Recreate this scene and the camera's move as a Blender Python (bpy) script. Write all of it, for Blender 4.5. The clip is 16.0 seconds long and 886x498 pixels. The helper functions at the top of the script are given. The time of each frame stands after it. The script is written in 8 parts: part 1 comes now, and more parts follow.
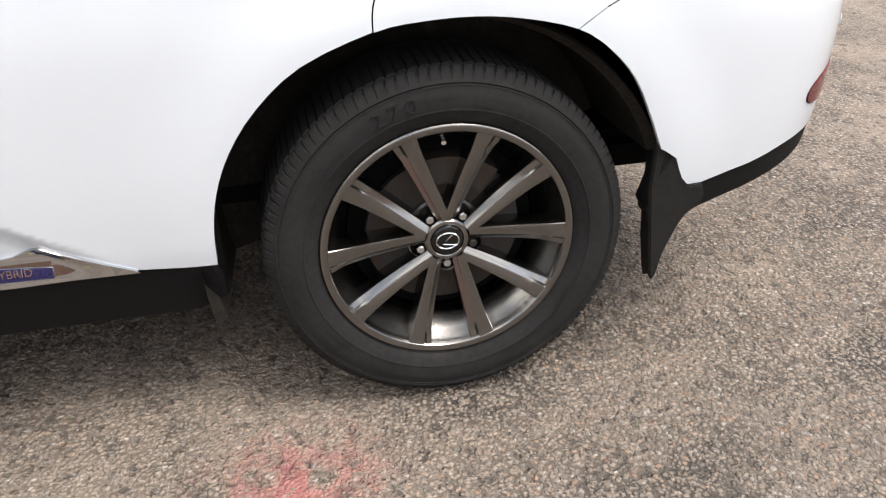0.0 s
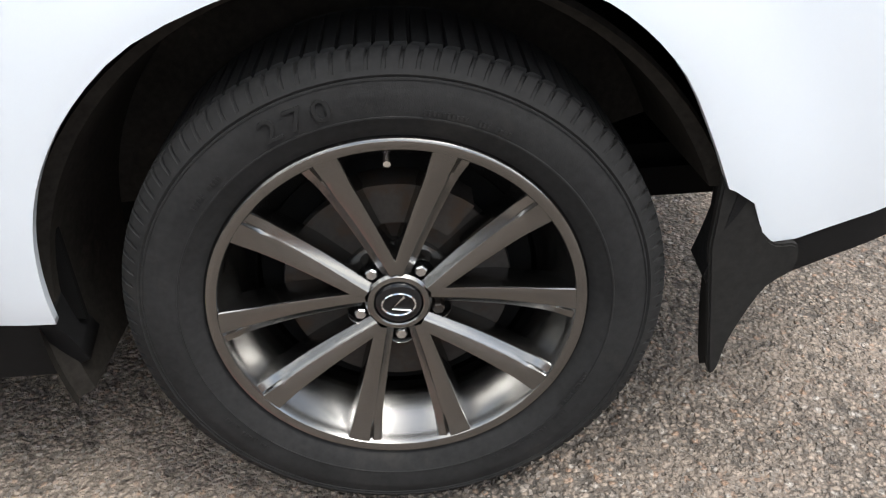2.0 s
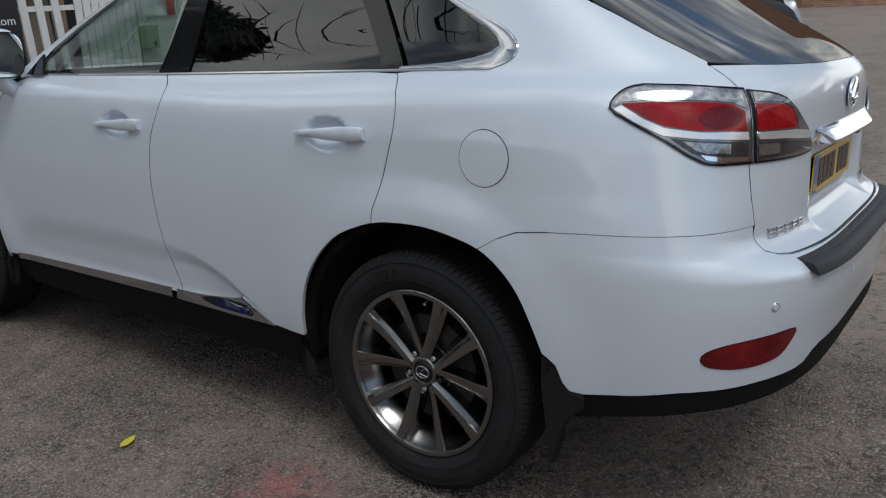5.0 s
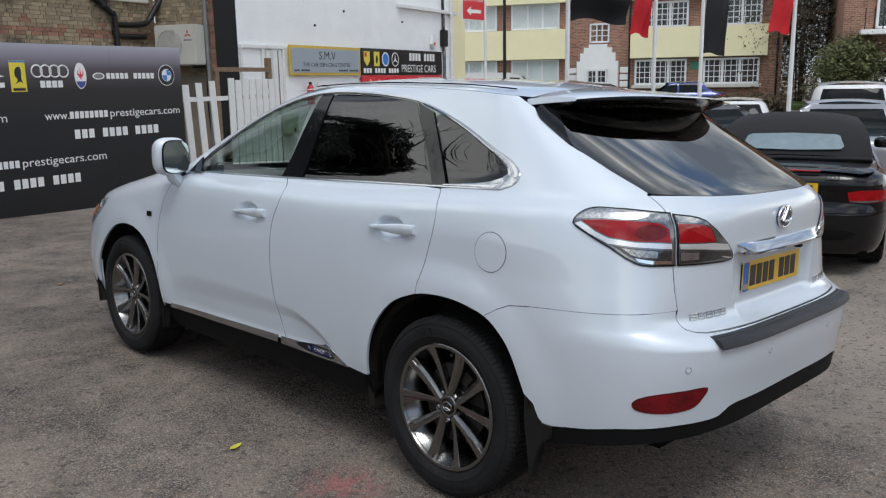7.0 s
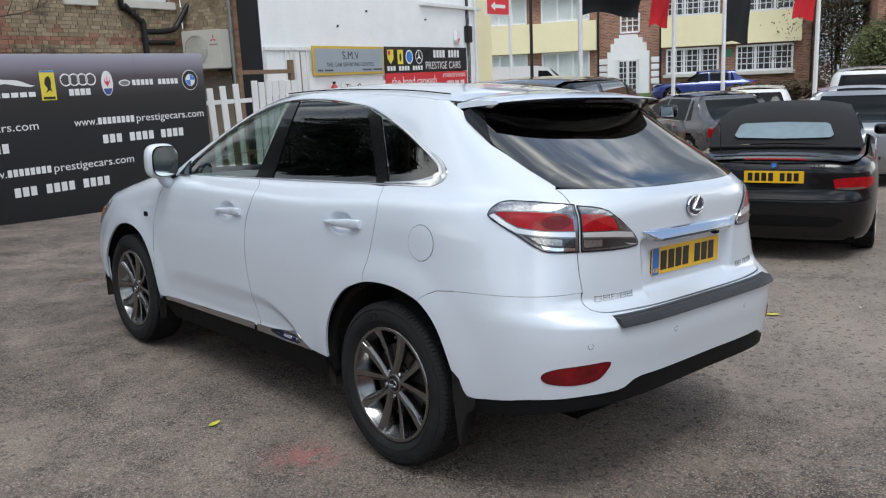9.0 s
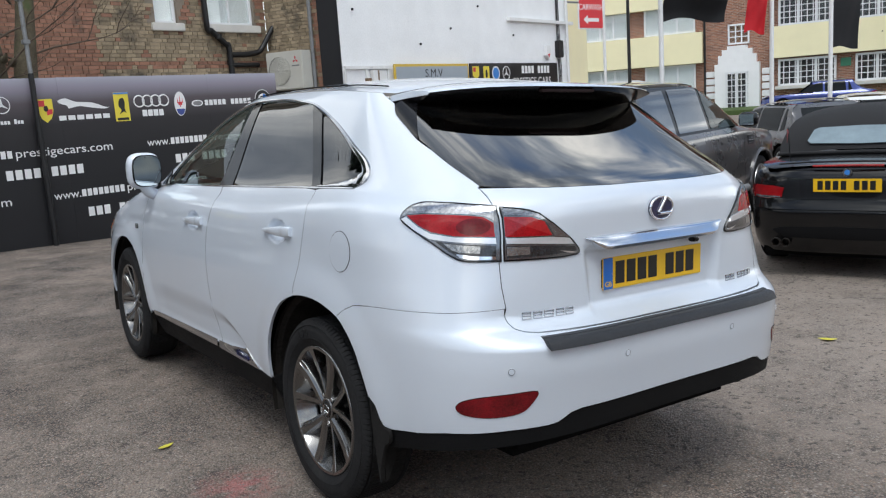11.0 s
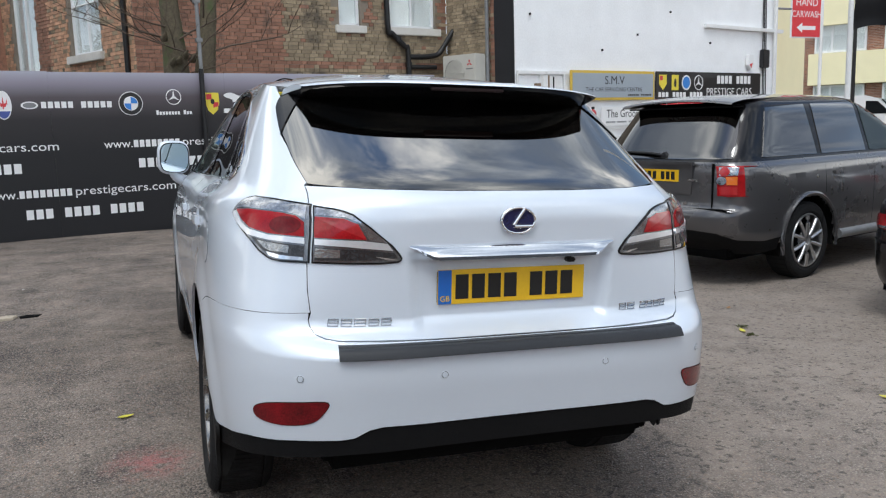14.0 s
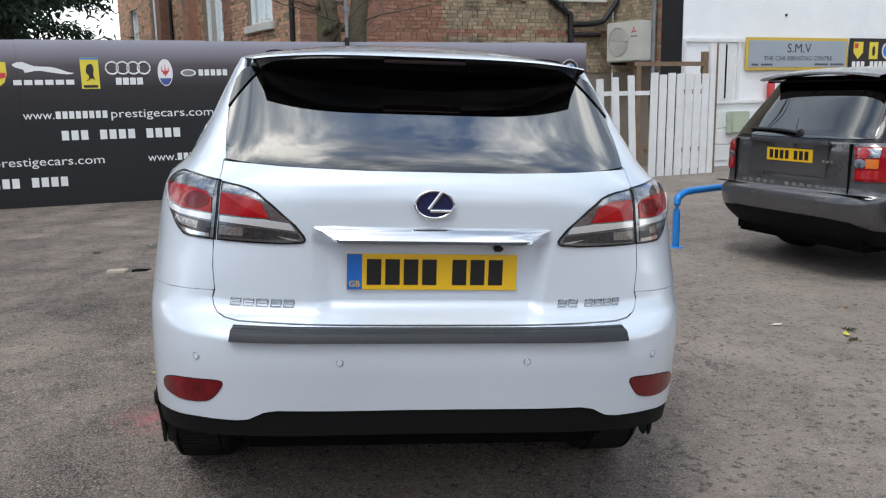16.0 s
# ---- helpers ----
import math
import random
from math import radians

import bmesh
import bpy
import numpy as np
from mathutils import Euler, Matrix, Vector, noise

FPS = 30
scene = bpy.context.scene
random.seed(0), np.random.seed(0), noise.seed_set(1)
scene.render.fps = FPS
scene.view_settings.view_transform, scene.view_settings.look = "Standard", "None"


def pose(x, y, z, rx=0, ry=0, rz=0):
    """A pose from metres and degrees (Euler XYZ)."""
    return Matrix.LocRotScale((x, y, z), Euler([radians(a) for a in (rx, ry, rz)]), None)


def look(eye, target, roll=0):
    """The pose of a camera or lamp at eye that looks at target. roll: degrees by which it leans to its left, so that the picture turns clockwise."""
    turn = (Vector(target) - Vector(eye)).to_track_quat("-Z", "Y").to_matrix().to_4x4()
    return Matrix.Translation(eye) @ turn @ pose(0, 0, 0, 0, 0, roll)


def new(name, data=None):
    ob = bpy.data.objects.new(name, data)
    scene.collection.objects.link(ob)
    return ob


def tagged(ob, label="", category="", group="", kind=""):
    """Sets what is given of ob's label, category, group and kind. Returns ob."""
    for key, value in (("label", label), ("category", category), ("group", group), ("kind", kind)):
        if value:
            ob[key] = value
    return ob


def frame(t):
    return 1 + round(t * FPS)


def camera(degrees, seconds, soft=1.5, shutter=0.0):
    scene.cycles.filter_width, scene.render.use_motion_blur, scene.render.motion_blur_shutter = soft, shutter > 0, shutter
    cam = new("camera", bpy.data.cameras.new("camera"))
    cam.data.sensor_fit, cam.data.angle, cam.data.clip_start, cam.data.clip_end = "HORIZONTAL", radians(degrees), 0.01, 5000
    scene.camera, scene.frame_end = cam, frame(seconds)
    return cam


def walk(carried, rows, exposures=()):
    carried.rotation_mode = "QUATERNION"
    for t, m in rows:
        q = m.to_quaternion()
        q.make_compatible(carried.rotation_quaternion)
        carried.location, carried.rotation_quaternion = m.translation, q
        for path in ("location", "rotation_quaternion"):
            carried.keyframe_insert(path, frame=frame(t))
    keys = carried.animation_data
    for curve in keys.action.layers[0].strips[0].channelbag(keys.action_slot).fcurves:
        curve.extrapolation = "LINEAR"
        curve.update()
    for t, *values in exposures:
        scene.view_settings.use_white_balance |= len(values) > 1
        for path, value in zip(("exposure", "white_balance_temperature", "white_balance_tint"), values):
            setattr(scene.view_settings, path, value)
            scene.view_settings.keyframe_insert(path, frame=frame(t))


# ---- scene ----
cam = camera(56.4, 16.0, 1.2)
PATH = [
    (0, (-2.301, 0.292, 1.196), (-0.607, -0.045, 0.188), -1.5),
    (0.5, (-2.274, 0.087, 1.162), (-0.554, -0.123, 0.164), -1.2),
    (1, (-2.062, -0.007, 1.139), (-0.337, -0.074, 0.128), -0.8),
    (1.5, (-1.885, -0.024, 1.079), (-0.166, -0.065, 0.058), -2.0),
    (2, (-1.814, -0.038, 1.033), (-0.116, -0.087, -0.022), -3.0),
    (2.5, (-1.801, -0.063, 1.003), (-0.119, -0.117, -0.078), -3.6),
    (3, (-1.843, -0.141, 1.031), (-0.147, -0.075, -0.027), -5.8),
    (3.5, (-2.017, -0.408, 1.089), (-0.298, 0.052, 0.177), -5.5),
    (4, (-2.281, -0.722, 1.213), (-0.565, 0.017, 0.5), -1.9),
    (4.5, (-2.548, -1.029, 1.291), (-0.906, -0.066, 0.677), -0.9),
    (5, (-2.687, -1.372, 1.362), (-1.118, -0.247, 0.838), -0.6),
    (5.2, (-2.754, -1.492, 1.398), (-1.205, -0.317, 0.928), -0.2),
    (7.3, (-3.223, -2.239, 1.551), (-1.822, -0.851, 1.222), 0.6),
    (7.5, (-3.261, -2.272, 1.563), (-1.861, -0.881, 1.238), 0.2),
    (8, (-3.288, -2.371, 1.572), (-1.882, -0.984, 1.253), 0.1),
    (8.5, (-3.21, -2.559, 1.564), (-1.827, -1.147, 1.251), 0.6),
    (8.7, (-3.168, -2.628, 1.582), (-1.801, -1.207, 1.249), 0.2),
    (10.8, (-2.384, -2.861, 1.471), (-1.225, -1.256, 1.187), -1.3),
    (11, (-2.297, -2.854, 1.46), (-1.162, -1.233, 1.17), -1.6),
    (11.5, (-2.123, -2.812, 1.43), (-1.015, -1.171, 1.143), -1.2),
    (12, (-1.983, -2.842, 1.417), (-0.902, -1.183, 1.134), -1.1),
    (12.5, (-1.786, -2.956, 1.418), (-0.788, -1.247, 1.133), -0.2),
    (13, (-1.595, -3.049, 1.412), (-0.704, -1.288, 1.09), 0.2),
    (13.5, (-1.363, -3.128, 1.416), (-0.553, -1.328, 1.096), 0.7),
    (14, (-1.119, -3.303, 1.424), (-0.443, -1.44, 1.152), 1.0),
    (14.5, (-0.896, -3.399, 1.437), (-0.342, -1.5, 1.143), 2.2),
    (15, (-0.659, -3.375, 1.447), (-0.183, -1.46, 1.125), 2.9),
    (15.5, (-0.435, -3.348, 1.47), (-0.058, -1.415, 1.123), 2.1),
    (16, (-0.261, -3.342, 1.469), (-0.029, -1.387, 1.112), 1.8),
]

# seconds, stops, kelvin, tint along the walk
EXPOSURES = [(0.0, 1.2, 6950, 10), (0.5, 0.92, 6780, 8), (1.0, 0.68, 6760, 9), (1.5, 0.92, 6690, 9), (2.0, 1.25, 6560, 7), (2.5, 1.47, 6500, 5.5), (3.0, 1.57, 6450, 5.5), (3.5, 0.70, 6800, 9), (4.0, -0.28, 6350, 6.5), (4.5, -0.47, 6170, 6), (5.0, -0.54, 6120, 6), (7.5, -0.05, 6130, 7), (11.0, 0.12, 6110, 7), (16.0, 0.2, 6090, 7)]
SKY, CLOUD = 0.178, 7.0
SUN_UP, SUN_TURN, SUN_POWER, SUN_SOFT = 62.0, 212.0, 1.55, 22.0
# The parked car stands on a cross-slope; LEAN turns its own frame upright.
LEAN = pose(0, 0, 0, 0, 2.8, 0)
walk(cam, [(t, LEAN @ look(eye, target, roll)) for t, eye, target, roll in PATH], EXPOSURES)

# ---- world and light ----
world = bpy.data.worlds.new("overcast_sky")
scene.world = world
world.use_nodes = True
wt = world.node_tree
wt.nodes.clear()


def link(tree, a, b):
    tree.links.new(a, b)


def node(tree, kind, **values):
    n = tree.nodes.new(kind)
    for key, value in values.items():
        if key in n.inputs:
            n.inputs[key].default_value = value
    return n


w_out = node(wt, "ShaderNodeOutputWorld")
w_bg = node(wt, "ShaderNodeBackground", Strength=SKY)
w_sky = node(wt, "ShaderNodeTexSky")
w_sky.sky_type = "NISHITA"
w_sky.sun_disc = False
w_sky.sun_elevation, w_sky.sun_rotation = radians(SUN_UP), radians(SUN_TURN)
w_sky.dust_density, w_sky.air_density = 2.0, 1.0
w_co = node(wt, "ShaderNodeTexCoord")
w_map = node(wt, "ShaderNodeMapping")
w_map.inputs["Scale"].default_value = (1.0, 1.0, 1.5)
w_n = node(wt, "ShaderNodeTexNoise", Scale=1.9, Detail=6.0, Roughness=0.55, Distortion=0.4)
w_ramp = node(wt, "ShaderNodeValToRGB")
w_ramp.color_ramp.elements[0].position, w_ramp.color_ramp.elements[1].position = 0.35, 0.52
w_cloud = node(wt, "ShaderNodeTexNoise", Scale=3.0, Detail=7.0, Roughness=0.52, Distortion=0.25)
w_ramp2 = node(wt, "ShaderNodeValToRGB")
w_ramp2.color_ramp.elements[0].position, w_ramp2.color_ramp.elements[1].position = 0.40, 0.60
w_ramp2.color_ramp.elements[0].color = (CLOUD * 0.26, CLOUD * 0.30, CLOUD * 0.38, 1)
w_ramp2.color_ramp.elements[1].color = (CLOUD * 1.60, CLOUD * 1.54, CLOUD * 1.46, 1)
w_mid = w_ramp2.color_ramp.elements.new(0.5)
w_mid.color = (CLOUD * 0.62, CLOUD * 0.65, CLOUD * 0.70, 1)
w_mix = wt.nodes.new("ShaderNodeMix")
w_mix.data_type = "RGBA"
link(wt, w_co.outputs["Generated"], w_map.inputs["Vector"])
link(wt, w_map.outputs["Vector"], w_n.inputs["Vector"])
link(wt, w_map.outputs["Vector"], w_cloud.inputs["Vector"])
link(wt, w_n.outputs["Fac"], w_ramp.inputs["Fac"])
link(wt, w_cloud.outputs["Fac"], w_ramp2.inputs["Fac"])
link(wt, w_ramp.outputs["Color"], w_mix.inputs["Factor"])
link(wt, w_sky.outputs["Color"], w_mix.inputs[6])
link(wt, w_ramp2.outputs["Color"], w_mix.inputs[7])
link(wt, w_mix.outputs[2], w_bg.inputs["Color"])
link(wt, w_bg.outputs["Background"], w_out.inputs["Surface"])
sun = new("sun", bpy.data.lights.new("sun", "SUN"))
sun.data.energy, sun.data.angle, sun.data.color = SUN_POWER, radians(SUN_SOFT), (1.0, 0.97, 0.93)
sun.matrix_world = look((0, 0, 30), (-math.sin(radians(SUN_TURN)) * math.cos(radians(SUN_UP)), -math.cos(radians(SUN_TURN)) * math.cos(radians(SUN_UP)), 30 - math.sin(radians(SUN_UP))))


# ---- materials ----
def mat(name, col, rough=0.5, metal=0.0, var=0.12, scale=3.0, fine=90.0, bump=0.0, bscale=300.0, coat=0.0, coat_rough=0.04, trans=0.0, ior=1.45, col2=None, stain=None, stain_scale=1.5, rvar=0.15, islands=0.0, alpha=1.0, spec=0.5):
    """A surface with variation at two scales, fine relief and, if asked, stains of a second colour."""
    m = bpy.data.materials.new(name)
    m.use_nodes = True
    t = m.node_tree
    b = t.nodes["Principled BSDF"]
    co = node(t, "ShaderNodeTexCoord")
    big = node(t, "ShaderNodeTexNoise", Scale=scale, Detail=5.0, Roughness=0.6)
    small = node(t, "ShaderNodeTexNoise", Scale=fine, Detail=3.0, Roughness=0.6)
    link(t, co.outputs["Object"], big.inputs["Vector"])
    link(t, co.outputs["Object"], small.inputs["Vector"])
    add = node(t, "ShaderNodeMath")
    add.operation = "ADD"
    link(t, big.outputs["Fac"], add.inputs[0])
    link(t, small.outputs["Fac"], add.inputs[1])
    ramp = node(t, "ShaderNodeMapRange")
    ramp.inputs["From Min"].default_value, ramp.inputs["From Max"].default_value = 0.65, 1.35
    ramp.inputs["To Min"].default_value, ramp.inputs["To Max"].default_value = 1 - var, 1 + var
    link(t, add.outputs[0], ramp.inputs["Value"])
    base = node(t, "ShaderNodeVectorMath")
    base.operation = "SCALE"
    base.inputs[0].default_value = col[:3]
    link(t, ramp.outputs["Result"], base.inputs["Scale"])
    out = base.outputs["Vector"]
    if col2:
        mid = node(t, "ShaderNodeTexNoise", Scale=stain_scale, Detail=6.0, Roughness=0.65)
        link(t, co.outputs["Object"], mid.inputs["Vector"])
        r2 = node(t, "ShaderNodeMapRange")
        r2.inputs["From Min"].default_value, r2.inputs["From Max"].default_value = stain or 0.5, (stain or 0.5) + 0.12
        link(t, mid.outputs["Fac"], r2.inputs["Value"])
        mx = t.nodes.new("ShaderNodeMix")
        mx.data_type = "RGBA"
        mx.inputs[7].default_value = (*col2[:3], 1)
        link(t, r2.outputs["Result"], mx.inputs["Factor"])
        link(t, out, mx.inputs[6])
        out = mx.outputs[2]
    if islands:
        info = node(t, "ShaderNodeObjectInfo")
        geo = node(t, "ShaderNodeNewGeometry")
        both = node(t, "ShaderNodeMath")
        both.operation = "ADD"
        link(t, info.outputs["Random"], both.inputs[0])
        link(t, geo.outputs["Random Per Island"], both.inputs[1])
        frac = node(t, "ShaderNodeMath")
        frac.operation = "FRACT"
        link(t, both.outputs[0], frac.inputs[0])
        r3 = node(t, "ShaderNodeMapRange")
        r3.inputs["To Min"].default_value, r3.inputs["To Max"].default_value = 1 - islands, 1 + islands * 0.7
        link(t, frac.outputs[0], r3.inputs["Value"])
        sc = node(t, "ShaderNodeVectorMath")
        sc.operation = "SCALE"
        link(t, out, sc.inputs[0])
        link(t, r3.outputs["Result"], sc.inputs["Scale"])
        out = sc.outputs["Vector"]
    link(t, out, b.inputs["Base Color"])
    rr = node(t, "ShaderNodeMapRange")
    rr.inputs["To Min"].default_value, rr.inputs["To Max"].default_value = max(rough - rvar * rough, 0.0), min(rough + rvar * rough, 1.0)
    link(t, big.outputs["Fac"], rr.inputs["Value"])
    link(t, rr.outputs["Result"], b.inputs["Roughness"])
    b.inputs["Metallic"].default_value = metal
    b.inputs["Specular IOR Level"].default_value = spec
    b.inputs["Coat Weight"].default_value = coat
    b.inputs["Coat Roughness"].default_value = coat_rough
    b.inputs["Transmission Weight"].default_value = trans
    b.inputs["IOR"].default_value = ior
    b.inputs["Alpha"].default_value = alpha
    if bump:
        bn = node(t, "ShaderNodeTexNoise", Scale=bscale, Detail=4.0, Roughness=0.6)
        link(t, co.outputs["Object"], bn.inputs["Vector"])
        bp = node(t, "ShaderNodeBump", Strength=bump, Distance=0.004)
        link(t, bn.outputs["Fac"], bp.inputs["Height"])
        link(t, bp.outputs["Normal"], b.inputs["Normal"])
    return m


def pane_glass(name, tint, see, rough=0.0, gain=1.8, film=(1, 1, 1)):
    """Thin window glass: a clear coat of gloss over a tinted, partly see-through sheet."""
    m = bpy.data.materials.new(name)
    m.use_nodes = True
    t = m.node_tree
    t.nodes.clear()
    out = node(t, "ShaderNodeOutputMaterial")
    gloss = node(t, "ShaderNodeBsdfGlossy", Roughness=rough)
    gloss.inputs["Color"].default_value = (*film, 1)
    clear = node(t, "ShaderNodeBsdfTransparent")
    clear.inputs["Color"].default_value = (*[c * see for c in tint], 1)
    fres = node(t, "ShaderNodeFresnel", IOR=1.52)
    noise_n = node(t, "ShaderNodeTexNoise", Scale=2.0, Detail=3.0)
    co = node(t, "ShaderNodeTexCoord")
    link(t, co.outputs["Object"], noise_n.inputs["Vector"])
    bp = node(t, "ShaderNodeBump", Strength=0.003, Distance=0.01)
    link(t, noise_n.outputs["Fac"], bp.inputs["Height"])
    link(t, bp.outputs["Normal"], gloss.inputs["Normal"])
    twice = node(t, "ShaderNodeMath")
    twice.operation = "MULTIPLY"
    twice.inputs[1].default_value = gain
    twice.use_clamp = True
    cap = node(t, "ShaderNodeMath")
    cap.operation = "MINIMUM"
    cap.inputs[1].default_value = 0.38
    mix = node(t, "ShaderNodeMixShader")
    link(t, fres.outputs["Fac"], twice.inputs[0])
    link(t, twice.outputs[0], cap.inputs[0])
    link(t, cap.outputs[0], mix.inputs["Fac"])
    link(t, clear.outputs["BSDF"], mix.inputs[1])
    link(t, gloss.outputs["BSDF"], mix.inputs[2])
    link(t, mix.outputs["Shader"], out.inputs["Surface"])
    return m


M = {}
M["pearl"] = mat("white_pearl_paint", (0.672, 0.728, 0.800), 0.38, 0.22, var=0.02, fine=900, coat=1.0, coat_rough=0.02)
M["grey_paint"] = mat("grey_metallic_paint", (0.102, 0.100, 0.104), 0.28, 0.55, var=0.05, fine=900, coat=1.0, coat_rough=0.03)
M["black_paint"] = mat("black_paint", (0.004, 0.004, 0.0045), 0.25, 0.0, var=0.05, coat=0.6, coat_rough=0.02, spec=0.2)
M["blue_paint"] = mat("blue_paint", (0.022, 0.040, 0.20), 0.35, 0.3, var=0.05, coat=1.0)
M["silver_paint"] = mat("silver_paint", (0.35, 0.36, 0.38), 0.35, 0.7, var=0.05, coat=1.0)
M["white_paint"] = mat("white_car_paint", (0.75, 0.75, 0.75), 0.35, 0.0, var=0.03, coat=1.0)
M["red_paint"] = mat("red_paint", (0.30, 0.02, 0.02), 0.35, 0.0, var=0.05, coat=1.0)
M["trim"] = mat("black_textured_plastic", (0.009, 0.009, 0.0095), 0.6, 0.0, var=0.15, bump=0.25, bscale=900, spec=0.09)
M["pad"] = mat("ribbed_grey_plastic", (0.026, 0.028, 0.032), 0.5, 0.0, var=0.1, bump=0.2, bscale=700, spec=0.35)
# near-black colour that stands in for shade in gaps and recesses
M["gap"] = mat("recess_shade", (0.006, 0.006, 0.006), 0.95, var=0.2, spec=0.04)
M["gloss_black"] = mat("gloss_black_trim", (0.008, 0.008, 0.009), 0.12, coat=0.30, coat_rough=0.02, var=0.1, spec=0.25)
M["chrome"] = mat("chrome", (0.90, 0.91, 0.93), 0.05, 1.0, var=0.03)
M["satin"] = mat("satin_chrome", (0.62, 0.63, 0.65), 0.22, 1.0, var=0.04)
M["alloy"] = mat("dark_hyper_silver_alloy", (0.232, 0.230, 0.226), 0.22, 1.0, var=0.05, fine=400, coat=0.08, coat_rough=0.05, bump=0.012, bscale=1500)
M["dark_chrome"] = mat("dark_chrome", (0.50, 0.51, 0.53), 0.08, 1.0, var=0.03)
M["alloy_light"] = mat("silver_alloy", (0.5, 0.5, 0.5), 0.3, 0.9, var=0.06)
M["tyre"] = mat("tyre_rubber", (0.020, 0.020, 0.0205), 0.75, var=0.25, scale=9, bump=0.12, bscale=500, col2=(0.030, 0.029, 0.028), stain=0.58, stain_scale=7, spec=0.10)
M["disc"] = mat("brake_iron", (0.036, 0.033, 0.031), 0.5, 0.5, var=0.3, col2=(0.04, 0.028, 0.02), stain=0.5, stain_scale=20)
M["glass_dark"] = pane_glass("privacy_glass", (0.60, 0.62, 0.66), 0.03, gain=1.25)
M["glass"] = pane_glass("green_tinted_glass", (0.80, 0.92, 0.86), 0.74, gain=1.0)
M["rear_glass"] = pane_glass("rear_privacy_glass", (0.60, 0.62, 0.66), 0.010, gain=4.2, film=(1.0, 0.965, 0.91))
M["estate_glass"] = pane_glass("tinted_estate_glass", (0.60, 0.62, 0.66), 0.02, gain=2.8)
M["liner"] = mat("dusty_arch_liner", (0.021, 0.019, 0.017), 0.9, var=0.4, scale=10, col2=(0.045, 0.038, 0.031), stain=0.56, stain_scale=6, spec=0.06)
M["flap"] = mat("dusty_black_plastic", (0.017, 0.0165, 0.016), 0.7, 0.0, var=0.3, scale=14, spec=0.12)
M["red_reflector"] = mat("dark_red_reflector", (0.135, 0.003, 0.006), 0.12, var=0.6, scale=14, fine=220, coat=0.45, coat_rough=0.02, bump=0.1, bscale=120, spec=0.3)
M["red_lens"] = mat("red_lamp_lens", (0.29, 0.006, 0.009), 0.12, var=0.4, scale=14, fine=220, coat=0.5, coat_rough=0.02, bump=0.08, bscale=90, spec=0.2)
M["red_bright"] = mat("bright_red_lens", (0.40, 0.015, 0.018), 0.14, var=0.15, scale=14, coat=1.0)
M["brake_smoke"] = mat("smoked_brake_lens", (0.03, 0.02, 0.02), 0.6, var=0.3, scale=30, spec=0.1)
M["red_dark"] = mat("deep_red_lens", (0.13, 0.003, 0.005), 0.2, var=0.3, scale=20, coat=0.5, coat_rough=0.02, spec=0.2)
M["amber_lens"] = mat("amber_lamp_lens", (0.65, 0.16, 0.02), 0.2, coat=1.0, var=0.1)
M["clear_lens"] = mat("clear_lamp_lens", (0.46, 0.48, 0.50), 0.12, 0.55, var=0.35, scale=18, fine=160, coat=1.0, bump=0.35, bscale=140)
M["lamp_silver"] = mat("lamp_reflector", (0.36, 0.375, 0.40), 0.12, 0.85, var=0.4, scale=16, coat=0.6, coat_rough=0.02)
M["bright_white"] = mat("bright_lamp_strip", (0.84, 0.85, 0.87), 0.2, 0.6, var=0.08, scale=9, coat=1.0, coat_rough=0.02)
M["lamp_grey"] = mat("grey_lamp_bowl", (0.22, 0.23, 0.245), 0.15, 0.8, var=0.2, scale=12, coat=1.0, coat_rough=0.02)
M["smoke"] = mat("clear_ribbed_lens", (0.36, 0.36, 0.355), 0.10, 0.8, var=0.5, scale=90, fine=240, coat=1.0, coat_rough=0.02, bump=0.3, bscale=60)
M["red_pale"] = mat("pale_red_lens", (0.34, 0.018, 0.020), 0.12, var=0.3, scale=14, coat=0.6, coat_rough=0.02)
M["lamp_dark"] = mat("dark_lamp_bowl", (0.030, 0.030, 0.032), 0.25, 0.2, var=0.6, scale=60, fine=160, coat=1.0, coat_rough=0.02)
M["plate_yellow"] = mat("yellow_number_plate", (0.78, 0.47, 0.012), 0.3, coat=0.6, var=0.05)
M["plate_blue"] = mat("blue_plate_band", (0.015, 0.13, 0.48), 0.35, coat=0.5, var=0.05)
M["plate_black"] = mat("black_plate_bar", (0.01, 0.01, 0.01), 0.4, coat=0.3, var=0.1)
M["emblem_blue"] = mat("dark_blue_emblem", (0.01, 0.012, 0.06), 0.15, coat=1.0)
M["seat"] = mat("dark_seat_leather", (0.03, 0.03, 0.032), 0.6, var=0.2)
M["seat_light"] = mat("grey_interior", (0.12, 0.12, 0.12), 0.7, var=0.2)


# ---- building blocks ----
def mesh_of(verts, faces, smooth=True, mats=(), idx=None, normals=None):
    me = bpy.data.meshes.new("m")
    me.from_pydata([tuple(v) for v in verts], [], [tuple(f) for f in faces])
    for m in mats:
        me.materials.append(m)
    if idx is not None:
        me.polygons.foreach_set("material_index", idx)
    if smooth:
        me.polygons.foreach_set("use_smooth", [True] * len(me.polygons))
    if normals is not None:
        me.normals_split_custom_set_from_vertices(normals)
    me.update()
    return me


def part(name, me, material, parent, label="", at=None):
    """One mesh object, under a thing or a part. me: a mesh or a bmesh."""
    if isinstance(me, bmesh.types.BMesh):
        bm, me = me, bpy.data.meshes.new(name)
        bm.to_mesh(me)
        bm.free()
    if material is not None and not me.materials:
        me.materials.append(material)
    ob = new(name, me)
    if at is not None:
        ob.matrix_basis = at
    if parent is not None:
        ob.parent = parent
    if label:
        ob["label"] = label
    return ob


